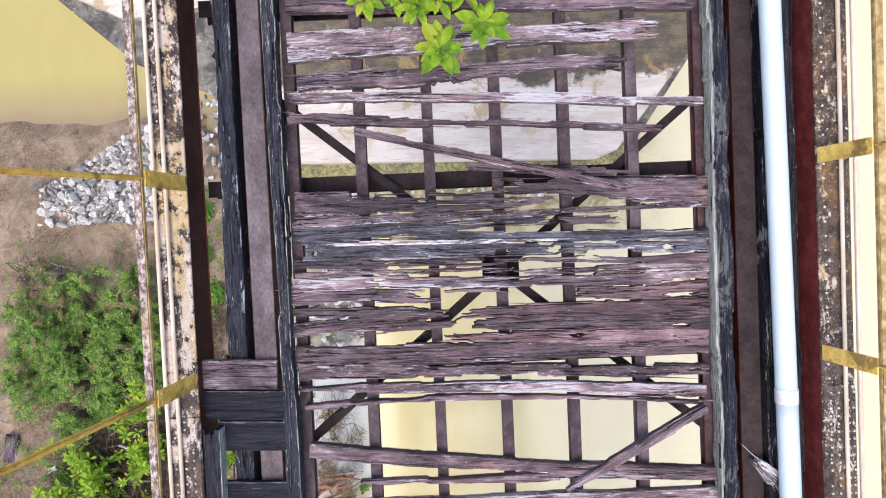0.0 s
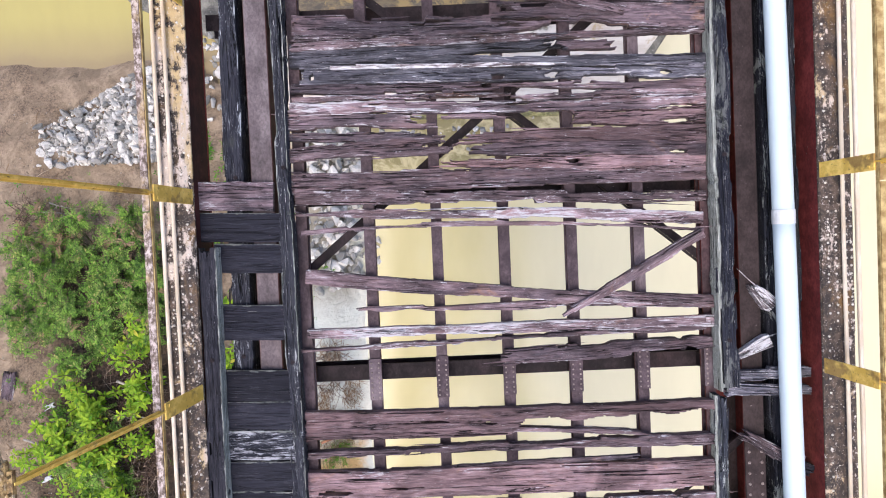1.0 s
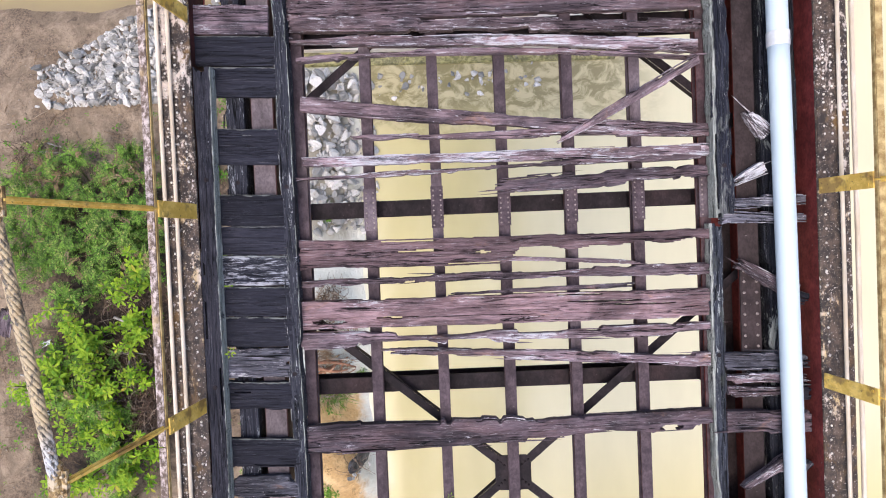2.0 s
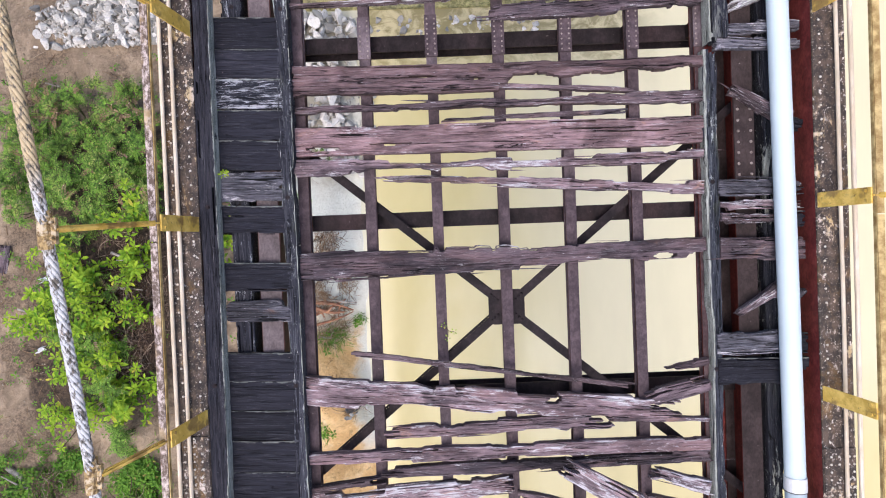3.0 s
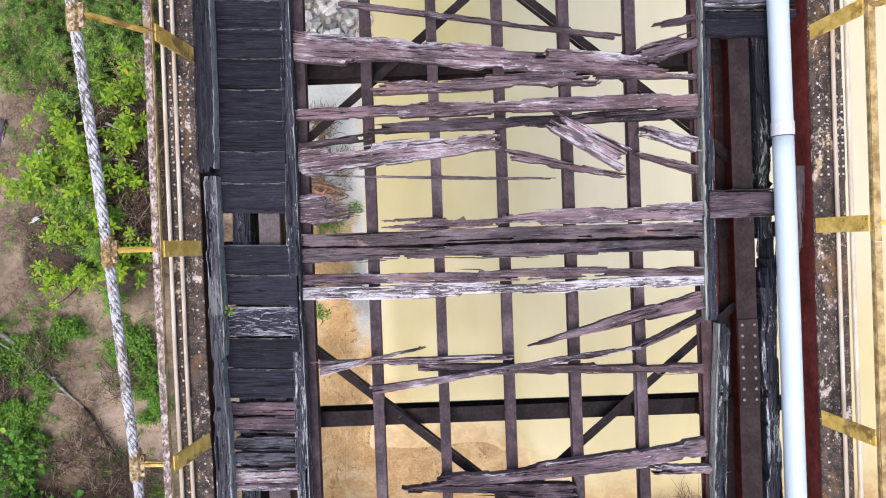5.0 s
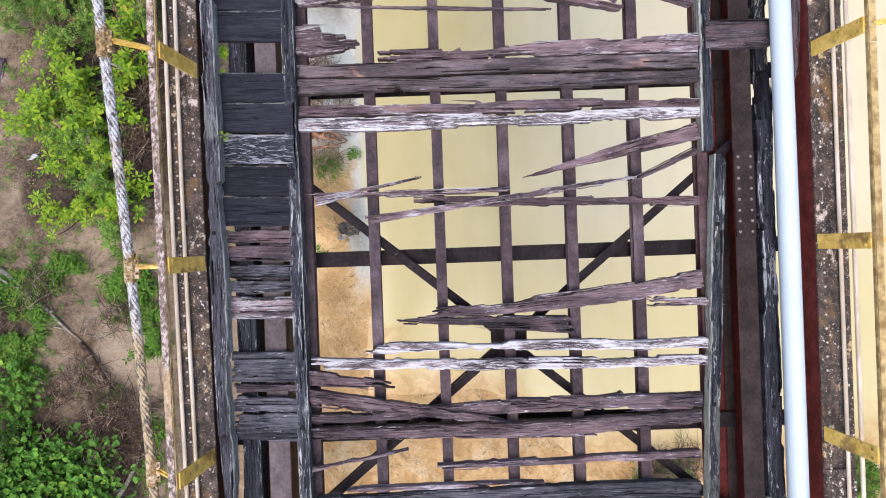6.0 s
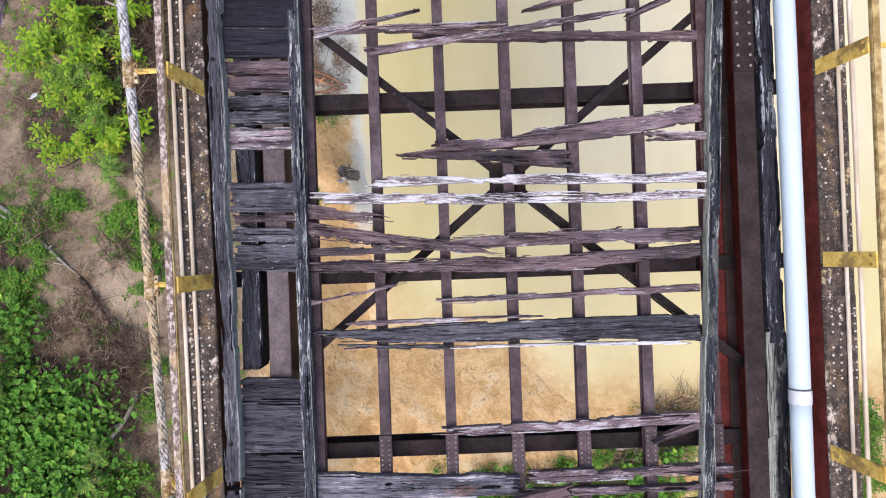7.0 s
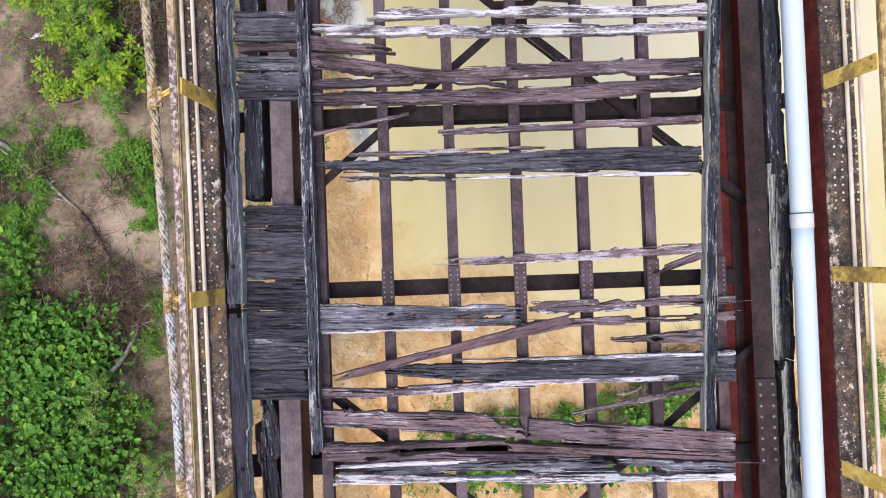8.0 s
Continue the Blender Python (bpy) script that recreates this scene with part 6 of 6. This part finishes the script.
def creeper(x, y, r):
    ob, rng = plant("creeper", "dense creeping plant with round deep green leaves", x, y, "creepers on the bank")
    stems, leaves = Shape(), Shape()
    for k in range(max(30, int(430 * (r / 0.7) ** 2))):
        a, d = rng.uniform(0, 6.28), r * math.sqrt(rng.uniform(0, 1)) * rng.uniform(0.7, 1.4)
        gx, gy = d * math.cos(a), d * math.sin(a)
        p = Vector((gx, gy, height(x + gx, y + gy) - height(x, y) + rng.uniform(0.1, 0.5)))
        if k % 6 == 0:
            stems.tube(bent((gx * 0.5, gy * 0.5, 0.05), p, rng, 0.2, 4), 0.005, 4)
        tilt, b = rng.uniform(0, 0.95), rng.uniform(0, 6.28)
        up = Vector((math.sin(tilt) * math.cos(b), math.sin(tilt) * math.sin(b), math.cos(tilt)))
        out = up.orthogonal().normalized()
        out.rotate(Matrix.Rotation(rng.uniform(0, 6.28), 3, up))
        side = out.cross(up)
        n = rng.uniform(0.03, 0.068) * rng.uniform(0.7, 1.15)
        rim = [(-0.75, 0.0), (-1.0, 0.45), (-0.6, 0.85), (0.2, 0.8), (0.75, 0.4), (1.15, 0.0), (0.75, -0.4), (0.2, -0.8), (-0.6, -0.85), (-1.0, -0.45)]
        verts = [p - up * 0.015] + [p + out * n * u + side * n * v + up * 0.012 * abs(v) for u, v in rim]
        leaves.add(verts, [(0, 1 + i, 1 + (i + 1) % 10) for i in range(10)])
    tagged(part("stem", stems, STEM, ob), kind="stuff")
    part("foliage", leaves, ROUND_LEAF, ob)


DRY_STEM = plain("dark_dry_stem", (0.035, 0.022, 0.016), (0.16, 0.1, 0.07), 6.0, 0.9)
PALE_STEM = plain("pale_dry_stem", (0.2, 0.14, 0.1), (0.42, 0.33, 0.25), 6.0, 0.9)


def tangle(x, y, r):
    """A heap of dead stems that arch over one another."""
    ob, rng = plant("dead_brush", "tangled heap of dark dead brushwood and dry stems", x, y, "dead brushwood")
    dark, pale = Shape(), Shape()
    for k in range(int(300 * (r / 0.5) ** 2)):
        a, d = rng.uniform(0, 6.28), r * math.sqrt(rng.uniform(0, 1))
        gx, gy = d * math.cos(a), d * math.sin(a)
        p = Vector((gx, gy, max(0.0, height(x + gx, y + gy) - height(x, y)) + rng.uniform(0.02, 0.3)))
        b, n = rng.uniform(0, 6.28), rng.uniform(0.12, 0.5)
        q = p + Vector((math.cos(b) * n, math.sin(b) * n, rng.uniform(-0.12, 0.12)))
        thick = rng.uniform(0.003, 0.009)
        (pale if rng.random() < 0.22 else dark).tube(bent(p, q, rng, 0.25, 5), [thick * (1 - 0.12 * i) for i in range(6)], 4)
    tagged(part("stem", dark, DRY_STEM, ob), kind="stuff")
    tagged(part("pale_stem", pale, PALE_STEM, ob), kind="stuff")


RED_WOOD = plain("reddish_bark", (0.2, 0.08, 0.045), (0.5, 0.26, 0.15), 8.0, 0.85, 0.006)


def branch(a, b, r, material=None, label="bare fallen dead branch on the bank"):
    plant_seed[0] += 1
    rng = random.Random(plant_seed[0])
    a, b = [(p[0], p[1], max(p[2], height(p[0], p[1]) + 0.5 * r)) for p in (a, b)]
    path = [Vector((p.x, p.y, max(p.z, height(p.x, p.y) + 0.6 * r))) for p in bent(a, b, rng, 0.08, 10)]
    s = Shape().tube(path, [r * (1 - 0.07 * i) * rng.uniform(0.85, 1.1) for i in range(11)], 8)
    for i in (4, 7):
        tip = path[i] + Vector((rng.uniform(-1, 1), rng.uniform(-1, 1), 0.25)) * (path[-1] - path[0]).length * 0.3
        s.tube(bent(path[i], tip, rng, 0.1, 5), [r * 0.45, r * 0.4, r * 0.33, r * 0.26, r * 0.2, r * 0.12], 6)
    tagged(new("branch", s.mesh("branch", material or DEAD, smooth=True)), label, "branch", "fallen branches")


PLASTIC = plain("pale_plastic_film", (0.6, 0.62, 0.66), (0.8, 0.82, 0.85), 9.0, 0.4)


def litter(x, y, z):
    plant_seed[0] += 1
    rng = random.Random(plant_seed[0])
    s = Shape()
    n = 7
    verts = [(x + (0.016 + 0.006 * abs(j - 3)) * (i - 3) + rng.uniform(-0.012, 0.012), y + 0.015 * (j - 3) + 0.012 * (i - 3) + rng.uniform(-0.012, 0.012), max(z, height(x, y)) + rng.uniform(0.0, 0.06)) for j in range(n) for i in range(n)]
    s.add(verts, [(j * n + i, j * n + i + 1, (j + 1) * n + i + 1, (j + 1) * n + i) for j in range(n - 1) for i in range(n - 1)])
    ob = tagged(new("plastic_scrap", s.mesh("plastic_scrap", PLASTIC, smooth=True)), "crumpled scrap of pale plastic film on the ground", "litter", "litter")
    ob.modifiers.new("thick", "SOLIDIFY").thickness = 0.004


SAPLING = ((-0.88, 1.47, 0.1, 7, 0.15), (-0.53, 1.4, 0.12, 8, 0.15), (-0.39, 1.12, 0.1, 9, 0.19), (-0.09, 1.27, 0.12, 8, 0.18), (-0.38, 1.45, 0.1, 7, 0.14), (-0.2, 1.52, 0.05, 6, 0.14), (-0.66, 1.5, 0.06, 6, 0.12))

# sapling that roots at the head of the deck
sapling = thing("sapling", "bright green sapling with whorled leaves leaning over the deck", "plant", (-0.35, 1.9, -0.15))
rng = random.Random(77)
stems, leaves = Shape(), Shape()
for x, y, z, n, size in SAPLING:
    p = Vector((x + 0.35, y - 1.9, z + 0.15))
    stems.tube(bent((0, 0, 0), p, rng, 0.12, 8), [0.012 - 0.001 * k for k in range(9)], 6)
    rosette(leaves, p, rng, n, size, 0.44, 0.35)
    rosette(leaves, p + Vector((0.01, 0, 0.03)), rng, n - 2, size * 0.75, 0.44, 0.7)
    rosette(leaves, p + Vector((0, 0, 0.045)), rng, 4, size * 0.4, 0.4, 1.0)
for k in range(3):
    stems.tube(bent((0.0, -0.05, 0.05), (-0.4 + 0.2 * k, -0.62 + 0.25 * k, 0.02), rng, 0.2, 8), 0.0035, 5)
part("stem", stems, STEM, sapling)
part("foliage", leaves, BRIGHT_LEAF, sapling)



# small stones, twigs and seedlings strewn over the bank
PEBBLE = plain("brown_pebble", (0.18, 0.14, 0.1), (0.42, 0.36, 0.3), 2.0, 0.9)
rng = random.Random(900)
twigs, weeds, pebbles = Shape(), Shape(), Shape()
for _ in range(5200):
    x, y = rng.uniform(-9.6, -3.2), rng.uniform(-14.0, 1.8)
    if noise.noise((x * 0.55, y * 0.55, 11.0)) + rng.uniform(-0.35, 0.35) < 0.0:
        continue
    z, k = height(x, y), rng.random()
    if z < WATER + 0.08:
        continue
    if k < 0.4:
        a, n = rng.uniform(0, 6.28), rng.uniform(0.06, 0.32)
        d = Vector((math.cos(a), math.sin(a), rng.uniform(-0.05, 0.15))) * n
        p = Vector((x, y, z + 0.015))
        twigs.tube([p, p + d * 0.5 + Vector((0, 0, 0.02)), p + d], rng.uniform(0.003, 0.007), 4)
    elif k < 0.82 and y < 0.2:
        rosette(weeds, Vector((x, y, z + rng.uniform(0.01, 0.12))), rng, rng.randrange(3, 6), rng.uniform(0.03, 0.085), 0.5)
    else:
        r = rng.uniform(0.008, 0.022)
        pebbles.dome(x, y, z - 0.002, r, r * 0.8, 6)
tagged(new("twig_litter", twigs.mesh("twig_litter", DRY_LEAF)), "thin dry twigs strewn over the sandy bank", "twigs", kind="stuff")
tagged(new("seedlings", weeds.mesh("seedlings", GRASS_LEAF)), "small green seedlings scattered over the bank", "weeds", kind="stuff")
tagged(new("pebbles", pebbles.mesh("pebbles", PEBBLE)), "small pale pebbles on the bank", "pebbles", kind="stuff")

# feathery weeds on the upper bank
feathery_bush(-7.65, -1.54, 0.76)
feathery_bush(-6.80, -2.21, 0.70)
feathery_bush(-8.38, -2.09, 0.65)
feathery_bush(-6.62, -1.31, 0.49, dry=0.6)
feathery_bush(-7.47, -2.80, 0.64)
feathery_bush(-6.42, -2.86, 0.43)
feathery_bush(-8.46, -0.96, 0.50, dry=0.7)
feathery_bush(-8.53, -3.07, 0.37)
feathery_bush(-6.89, -2.84, 0.60)
feathery_bush(-7.70, -3.56, 0.43)
# bright broad-leaved shrubs
shrub(-6.52, -3.30, 0.44)
shrub(-6.71, -4.20, 0.38)
shrub(-7.44, -4.45, 0.48)
shrub(-8.07, -4.98, 0.35)
shrub(-6.91, -5.75, 0.46)
shrub(-6.71, -6.52, 0.51)
shrub(-7.46, -7.02, 0.30)
shrub(-7.70, -4.20, 0.50)
shrub(-8.00, -5.03, 0.54)
shrub(-7.35, -5.37, 0.52)
shrub(-6.87, -4.86, 0.42)
shrub(-6.89, -5.95, 0.39)
shrub(-7.06, -6.76, 0.47)
shrub(-6.26, -6.65, 0.43)
shrub(-7.93, -5.58, 0.45)
shrub(-7.16, -6.54, 0.47)
shrub(-6.58, -6.81, 0.27)
shrub(-7.60, -4.34, 0.48)
# grass and low weeds
grass_tuft(-6.45, -8.10, 0.46)
grass_tuft(-8.22, -8.50, 0.53)
grass_tuft(-8.57, -9.50, 0.57)
grass_tuft(-8.17, -10.03, 0.47)
grass_tuft(-6.16, -9.51, 0.30)
grass_tuft(-7.54, -7.92, 0.27)
grass_tuft(-8.46, -8.08, 0.53)
grass_tuft(-7.52, -8.05, 0.28)
grass_tuft(-6.53, -8.36, 0.37)
grass_tuft(-6.71, -10.42, 0.23)
grass_tuft(-5.99, -9.57, 0.26)
grass_tuft(-8.49, -9.43, 0.52)
grass_tuft(-5.90, -11.07, 0.24)
grass_tuft(-8.50, -9.54, 0.52)
grass_tuft(-8.28, -10.28, 0.52)
grass_tuft(-8.15, -8.81, 0.42)
grass_tuft(-6.48, -8.12, 0.37)
grass_tuft(-7.70, -7.95, 0.26)
grass_tuft(-6.00, -9.17, 0.28)
grass_tuft(-5.96, -11.76, 0.30)
grass_tuft(-6.24, -12.99, 0.36)
# creeping plants with round leaves
creeper(-8.27, -10.24, 0.51)
creeper(-7.95, -11.75, 0.81)
creeper(-7.13, -11.73, 0.77)
creeper(-8.13, -11.60, 0.71)
creeper(-7.40, -12.04, 0.72)
creeper(-7.91, -12.80, 0.81)
creeper(-7.11, -12.97, 0.82)
creeper(-7.89, -13.96, 0.80)
creeper(-7.10, -14.06, 0.81)
creeper(-6.53, -13.73, 0.57)
feathery_bush(-5.89, -14.04, 0.41)
# weeds under the deck
grass_tuft(4.18, -13.62, 0.54)
grass_tuft(0.07, -14.47, 0.57)
grass_tuft(1.11, -14.66, 0.51)
grass_tuft(2.20, -14.77, 0.57)
grass_tuft(3.88, -14.81, 0.51)
grass_tuft(-1.16, -14.51, 0.45)
grass_tuft(3.31, -14.31, 0.52)
grass_tuft(4.25, -13.25, 0.54)
grass_tuft(3.34, -13.63, 0.36)
grass_tuft(4.75, -12.76, 0.37, dry=0.7)
grass_tuft(-2.94, -4.63, 0.34, dry=1.0)
grass_tuft(-2.78, -4.93, 0.29, dry=1.0)
grass_tuft(-3.06, -5.18, 0.31, dry=1.0)
grass_tuft(-2.68, -5.30, 0.24, dry=1.0)
grass_tuft(-2.98, -4.27, 0.24, dry=1.0)
grass_tuft(-2.91, -2.09, 0.17)
grass_tuft(-3.18, -5.03, 0.31, dry=1.0)
grass_tuft(-2.88, -5.79, 0.31, dry=1.0)
grass_tuft(-3.11, -6.00, 0.29, dry=1.0)
grass_tuft(-2.98, -3.84, 0.27, dry=1.0)
grass_tuft(-2.43, -5.72, 0.17)
grass_tuft(-2.72, -4.59, 0.32, dry=1.0)
grass_tuft(-2.93, -6.01, 0.29, dry=0.5)
grass_tuft(-3.15, -7.89, 0.19)
grass_tuft(-6.59, -5.59, 0.44, dry=1.0)
grass_tuft(-6.33, -5.04, 0.38, dry=1.0)
grass_tuft(-6.82, -4.58, 0.34, dry=1.0)
grass_tuft(-6.40, -11.20, 0.36, dry=1.0)
grass_tuft(-7.43, -11.25, 0.29, dry=0.8)
grass_tuft(-7.19, -9.36, 0.26, dry=0.9)
# fallen branches
branch((-8.80, -8.57, -6.87), (-8.35, -8.63, -6.90), 0.03)
branch((-8.80, -7.95, -6.87), (-7.20, -9.35, -6.96), 0.06)
branch((-7.22, -9.36, -6.9), (-6.62, -10.45, -6.9), 0.05, DRY_STEM, "dark rotten branch half buried in brushwood")
branch((-7.69, -9.06, -6.94), (-6.86, -9.32, -7.05), 0.018)
branch((-6.72, -12.37, -6.62), (-6.2, -11.45, -6.8), 0.065)
branch((-3.21, -5.21, -8.27), (-2.47, -5.45, -8.68), 0.05, RED_WOOD, "reddish barkless branch washed up at the bank")
branch((-3.32, -5.49, -8.21), (-2.61, -5.20, -8.59), 0.05, RED_WOOD, "reddish barkless branch washed up at the bank")
branch((-3.22, -5.32, -8.21), (-2.63, -5.46, -8.52), 0.05, RED_WOOD, "reddish barkless branch washed up at the bank")
branch((-3.19, -5.68, -8.22), (-2.47, -5.48, -8.63), 0.03, RED_WOOD, "reddish barkless branch washed up at the bank")
branch((-3.43, -5.84, -8.20), (-2.78, -6.04, -8.53), 0.025)
branch((-9.06, -0.55, -8.21), (-7.82, -0.69, -8.19), 0.02)
branch((-8.63, -0.39, -8.24), (-8.15, -0.53, -8.22), 0.018)
branch((-3.16, -5.14, -8.29), (-2.40, -5.30, -8.72), 0.05)
branch((-7.06, -4.70, -7.31), (-6.21, -4.78, -7.38), 0.03)
branch((-6.81, -6.24, -7.15), (-6.20, -6.16, -7.24), 0.025)
branch((3.04, -13.46, -8.43), (3.61, -13.32, -8.49), 0.03)
branch((-6.68, -4.93, -7.31), (-6.59, -4.49, -7.38), 0.03)
branch((-8.69, -5.01, -7.17), (-7.61, -5.43, -7.17), 0.02)
branch((-6.92, -3.99, -7.32), (-6.15, -4.29, -7.34), 0.03)
# litter
litter(-8.36, -4.47, -7.52)
litter(-6.49, -5.20, -7.55)
litter(-6.73, -4.97, -7.55)
litter(-8.32, -5.81, -7.32)
# dead brushwood
for x, y, r in ((-6.35, -4.15, 0.4), (-6.4, -4.75, 0.5), (-6.3, -5.35, 0.5), (-6.45, -5.95, 0.45), (-6.95, -5.1, 0.5), (-7.3, -4.7, 0.35), (-6.8, -3.85, 0.35), (-8.3, -0.85, 0.3), (-2.45, -7.4, 0.16), (-8.7, -8.9, 0.3), (-6.5, -8.9, 0.3), (-7.7, -11.3, 0.35), (-6.42, -11.2, 0.42), (-6.75, -11.6, 0.3), (-6.9, -10.8, 0.3), (-7.6, -10.3, 0.3), (-7.1, -9.9, 0.3), (-6.75, -10.4, 0.35), (-6.4, -10.75, 0.4), (-8.0, -8.4, 0.35)):
    tangle(x, y, r)
shrub(-6.35, -4.05, 0.22)
shrub(-6.25, -5.15, 0.2)
shrub(-6.5, -3.5, 0.3)
# grass at the foot of the south bank
grass_tuft(-0.60, -13.88, 0.39)
grass_tuft(0.05, -14.25, 0.36)
grass_tuft(0.72, -14.04, 0.42)
grass_tuft(1.37, -14.40, 0.37)
grass_tuft(2.07, -14.19, 0.35)
grass_tuft(2.69, -14.52, 0.42)
grass_tuft(3.38, -14.35, 0.53)
grass_tuft(4.09, -14.60, 0.51)
grass_tuft(0.87, -14.78, 0.50)
grass_tuft(2.27, -14.99, 0.39)
grass_tuft(-0.05, -14.79, 0.45)
grass_tuft(2.79, -13.77, 0.36)
grass_tuft(8.29, -13.52, 0.39)
grass_tuft(8.38, -14.11, 0.53)
grass_tuft(7.75, -14.60, 0.51)
grass_tuft(8.66, -13.09, 0.51)
grass_tuft(7.72, -14.99, 0.51)
feathery_bush(-6.60, -12.70, 0.30)
feathery_bush(-8.30, -11.10, 0.30)
# broad-leaved weeds at the foot of the clay slope
for x, y, r in ((0.26, -13.9, 0.3), (0.59, -14.0, 0.25), (1.87, -13.9, 0.2), (3.36, -13.95, 0.28), (4.24, -13.77, 0.3), (0.23, -14.50, 0.45), (1.07, -14.63, 0.45), (1.93, -14.59, 0.45), (2.77, -14.64, 0.45), (3.62, -14.60, 0.45)):
    creeper(x, y, r)
for x, y, r in ((4.20, -13.00, 0.42), (4.81, -12.78, 0.4), (3.73, -13.35, 0.3), (4.3, -13.3, 0.42), (1.2, -14.1, 0.3), (2.9, -14.1, 0.3), (3.3, -13.6, 0.3), (-2.87, -3.97, 0.26), (-2.95, -4.5, 0.22), (-9.0, -0.6, 0.3)):
    tangle(x, y, r)
for x, y, r in ((4.7, -13.35, 0.35), (-5.3, 0.5, 0.4), (-5.35, -0.4, 0.4), (-5.2, -1.2, 0.35), (-2.9, -6.0, 0.2), (0.3, -14.0, 0.3), (0.75, -14.3, 0.45), (1.5, -14.3, 0.45), (2.3, -14.2, 0.45), (1.95, -13.9, 0.28), (3.2, -13.9, 0.4), (-0.7, -14.6, 0.35)):
    grass_tuft(x, y, r)
for x, y, r in ((-4.85, -3.6, 0.26), (-4.8, -2.85, 0.26), (-4.75, -4.4, 0.2)):
    shrub(x, y, r)


def scrap_board(x, y, length, w, turn):
    """A short dark board half sunk in the sand."""
    data = timber(length, w, w, 0.05, "d", 0.03, 0.08, 0.08, 2)
    ob = tagged(new("scrap_board", data), "dark waterlogged board lying on the sandy bank", "board")
    ob.matrix_basis = Matrix.Translation((x, y, height(x, y) + 0.04)) @ Euler((0.05, 0.04, turn)).to_matrix().to_4x4()


scrap_board(-9.2, -4.06, 0.6, 0.26, 1.4)
# seedlings rooted in the timber
def sprig(x, y, z, count, size):
    ob = thing("seedling", "small bright green seedling sprouting from the bridge", "plant", (x, y, z), "seedlings on the bridge")
    rng = random.Random(count * 31)
    stem, leaves = Shape(), Shape()
    for k in range(count):
        tip = Vector((rng.uniform(-0.05, 0.05), rng.uniform(-0.05, 0.05), rng.uniform(0.03, 0.08)))
        stem.tube(bent((0, 0, -0.02), tip, rng, 0.1, 4), 0.0025, 4)
        rosette(leaves, tip, rng, 5, size * rng.uniform(0.7, 1.1), 0.5)
    part("stem", stem, STEM, ob)
    part("foliage", leaves, BRIGHT_LEAF, ob)


sprig(-2.06, -3.42, -0.115, 2, 0.03)
sprig(-2.07, -7.0, -0.1, 3, 0.045)
sprig(-0.456, -4.66, -0.25, 3, 0.022)
# scrap washed up under the deck
TARP = plain("dark_muddy_tarpaulin", (0.03, 0.03, 0.034), (0.2, 0.19, 0.19), 9.0, 0.7, 0.004)


def tarpaulin(x, y, w, d):
    s, n = Shape(), 13
    rng = random.Random(61)
    z = height(x, y)
    verts = []
    for j in range(n):
        for i in range(n):
            u, v = 2 * i / (n - 1) - 1, 2 * j / (n - 1) - 1
            k = 1 - 0.25 * abs(u * v)
            px, py = x + w * u * k / 2 + rng.uniform(-0.012, 0.012), y + d * v * k / 2 + rng.uniform(-0.012, 0.012)
            fold = 0.07 * (1 - max(abs(u), abs(v)) ** 2) * (0.6 + noise.noise((px * 9, py * 9, 2.0)))
            verts.append((px, py, height(px, py) + 0.02 + fold + rng.uniform(0, 0.012)))
    s.add(verts, [(j * n + i, j * n + i + 1, (j + 1) * n + i + 1, (j + 1) * n + i) for j in range(n - 1) for i in range(n - 1)])
    ob = tagged(new("tarpaulin", s.mesh("tarpaulin", TARP, smooth=True)), "crumpled dark muddy tarpaulin scrap on the clay", "litter", "litter")
    ob.modifiers.new("thick", "SOLIDIFY").thickness = 0.005


tarpaulin(-2.42, -7.38, 0.4, 0.3)
rubble("few pale stones beside a tarpaulin scrap", 5, lambda r: (-2.36 + r.uniform(-0.2, 0.24), -7.56 + r.uniform(-0.05, 0.05)), 0.12, 0.18, 31)
# undergrowth between the shrubs
for x, y, r in ((-7.2, -4.9, 0.4), (-6.9, -5.6, 0.35), (-7.5, -5.6, 0.4), (-6.8, -6.4, 0.35), (-7.8, -5.1, 0.35), (-8.8, -1.7, 0.5), (-8.9, -2.6, 0.45), (-7.0, -0.95, 0.4), (-6.3, -2.2, 0.4), (-7.9, -2.7, 0.5), (-6.5, -7.4, 0.3)):
    feathery_bush(x, y, r)
for x, y, r in ((-7.4, -6.1, 0.35), (-6.7, -5.2, 0.35), (-7.9, -4.6, 0.35), (-6.3, -8.6, 0.4), (-6.05, -9.0, 0.3)):
    grass_tuft(x, y, r)
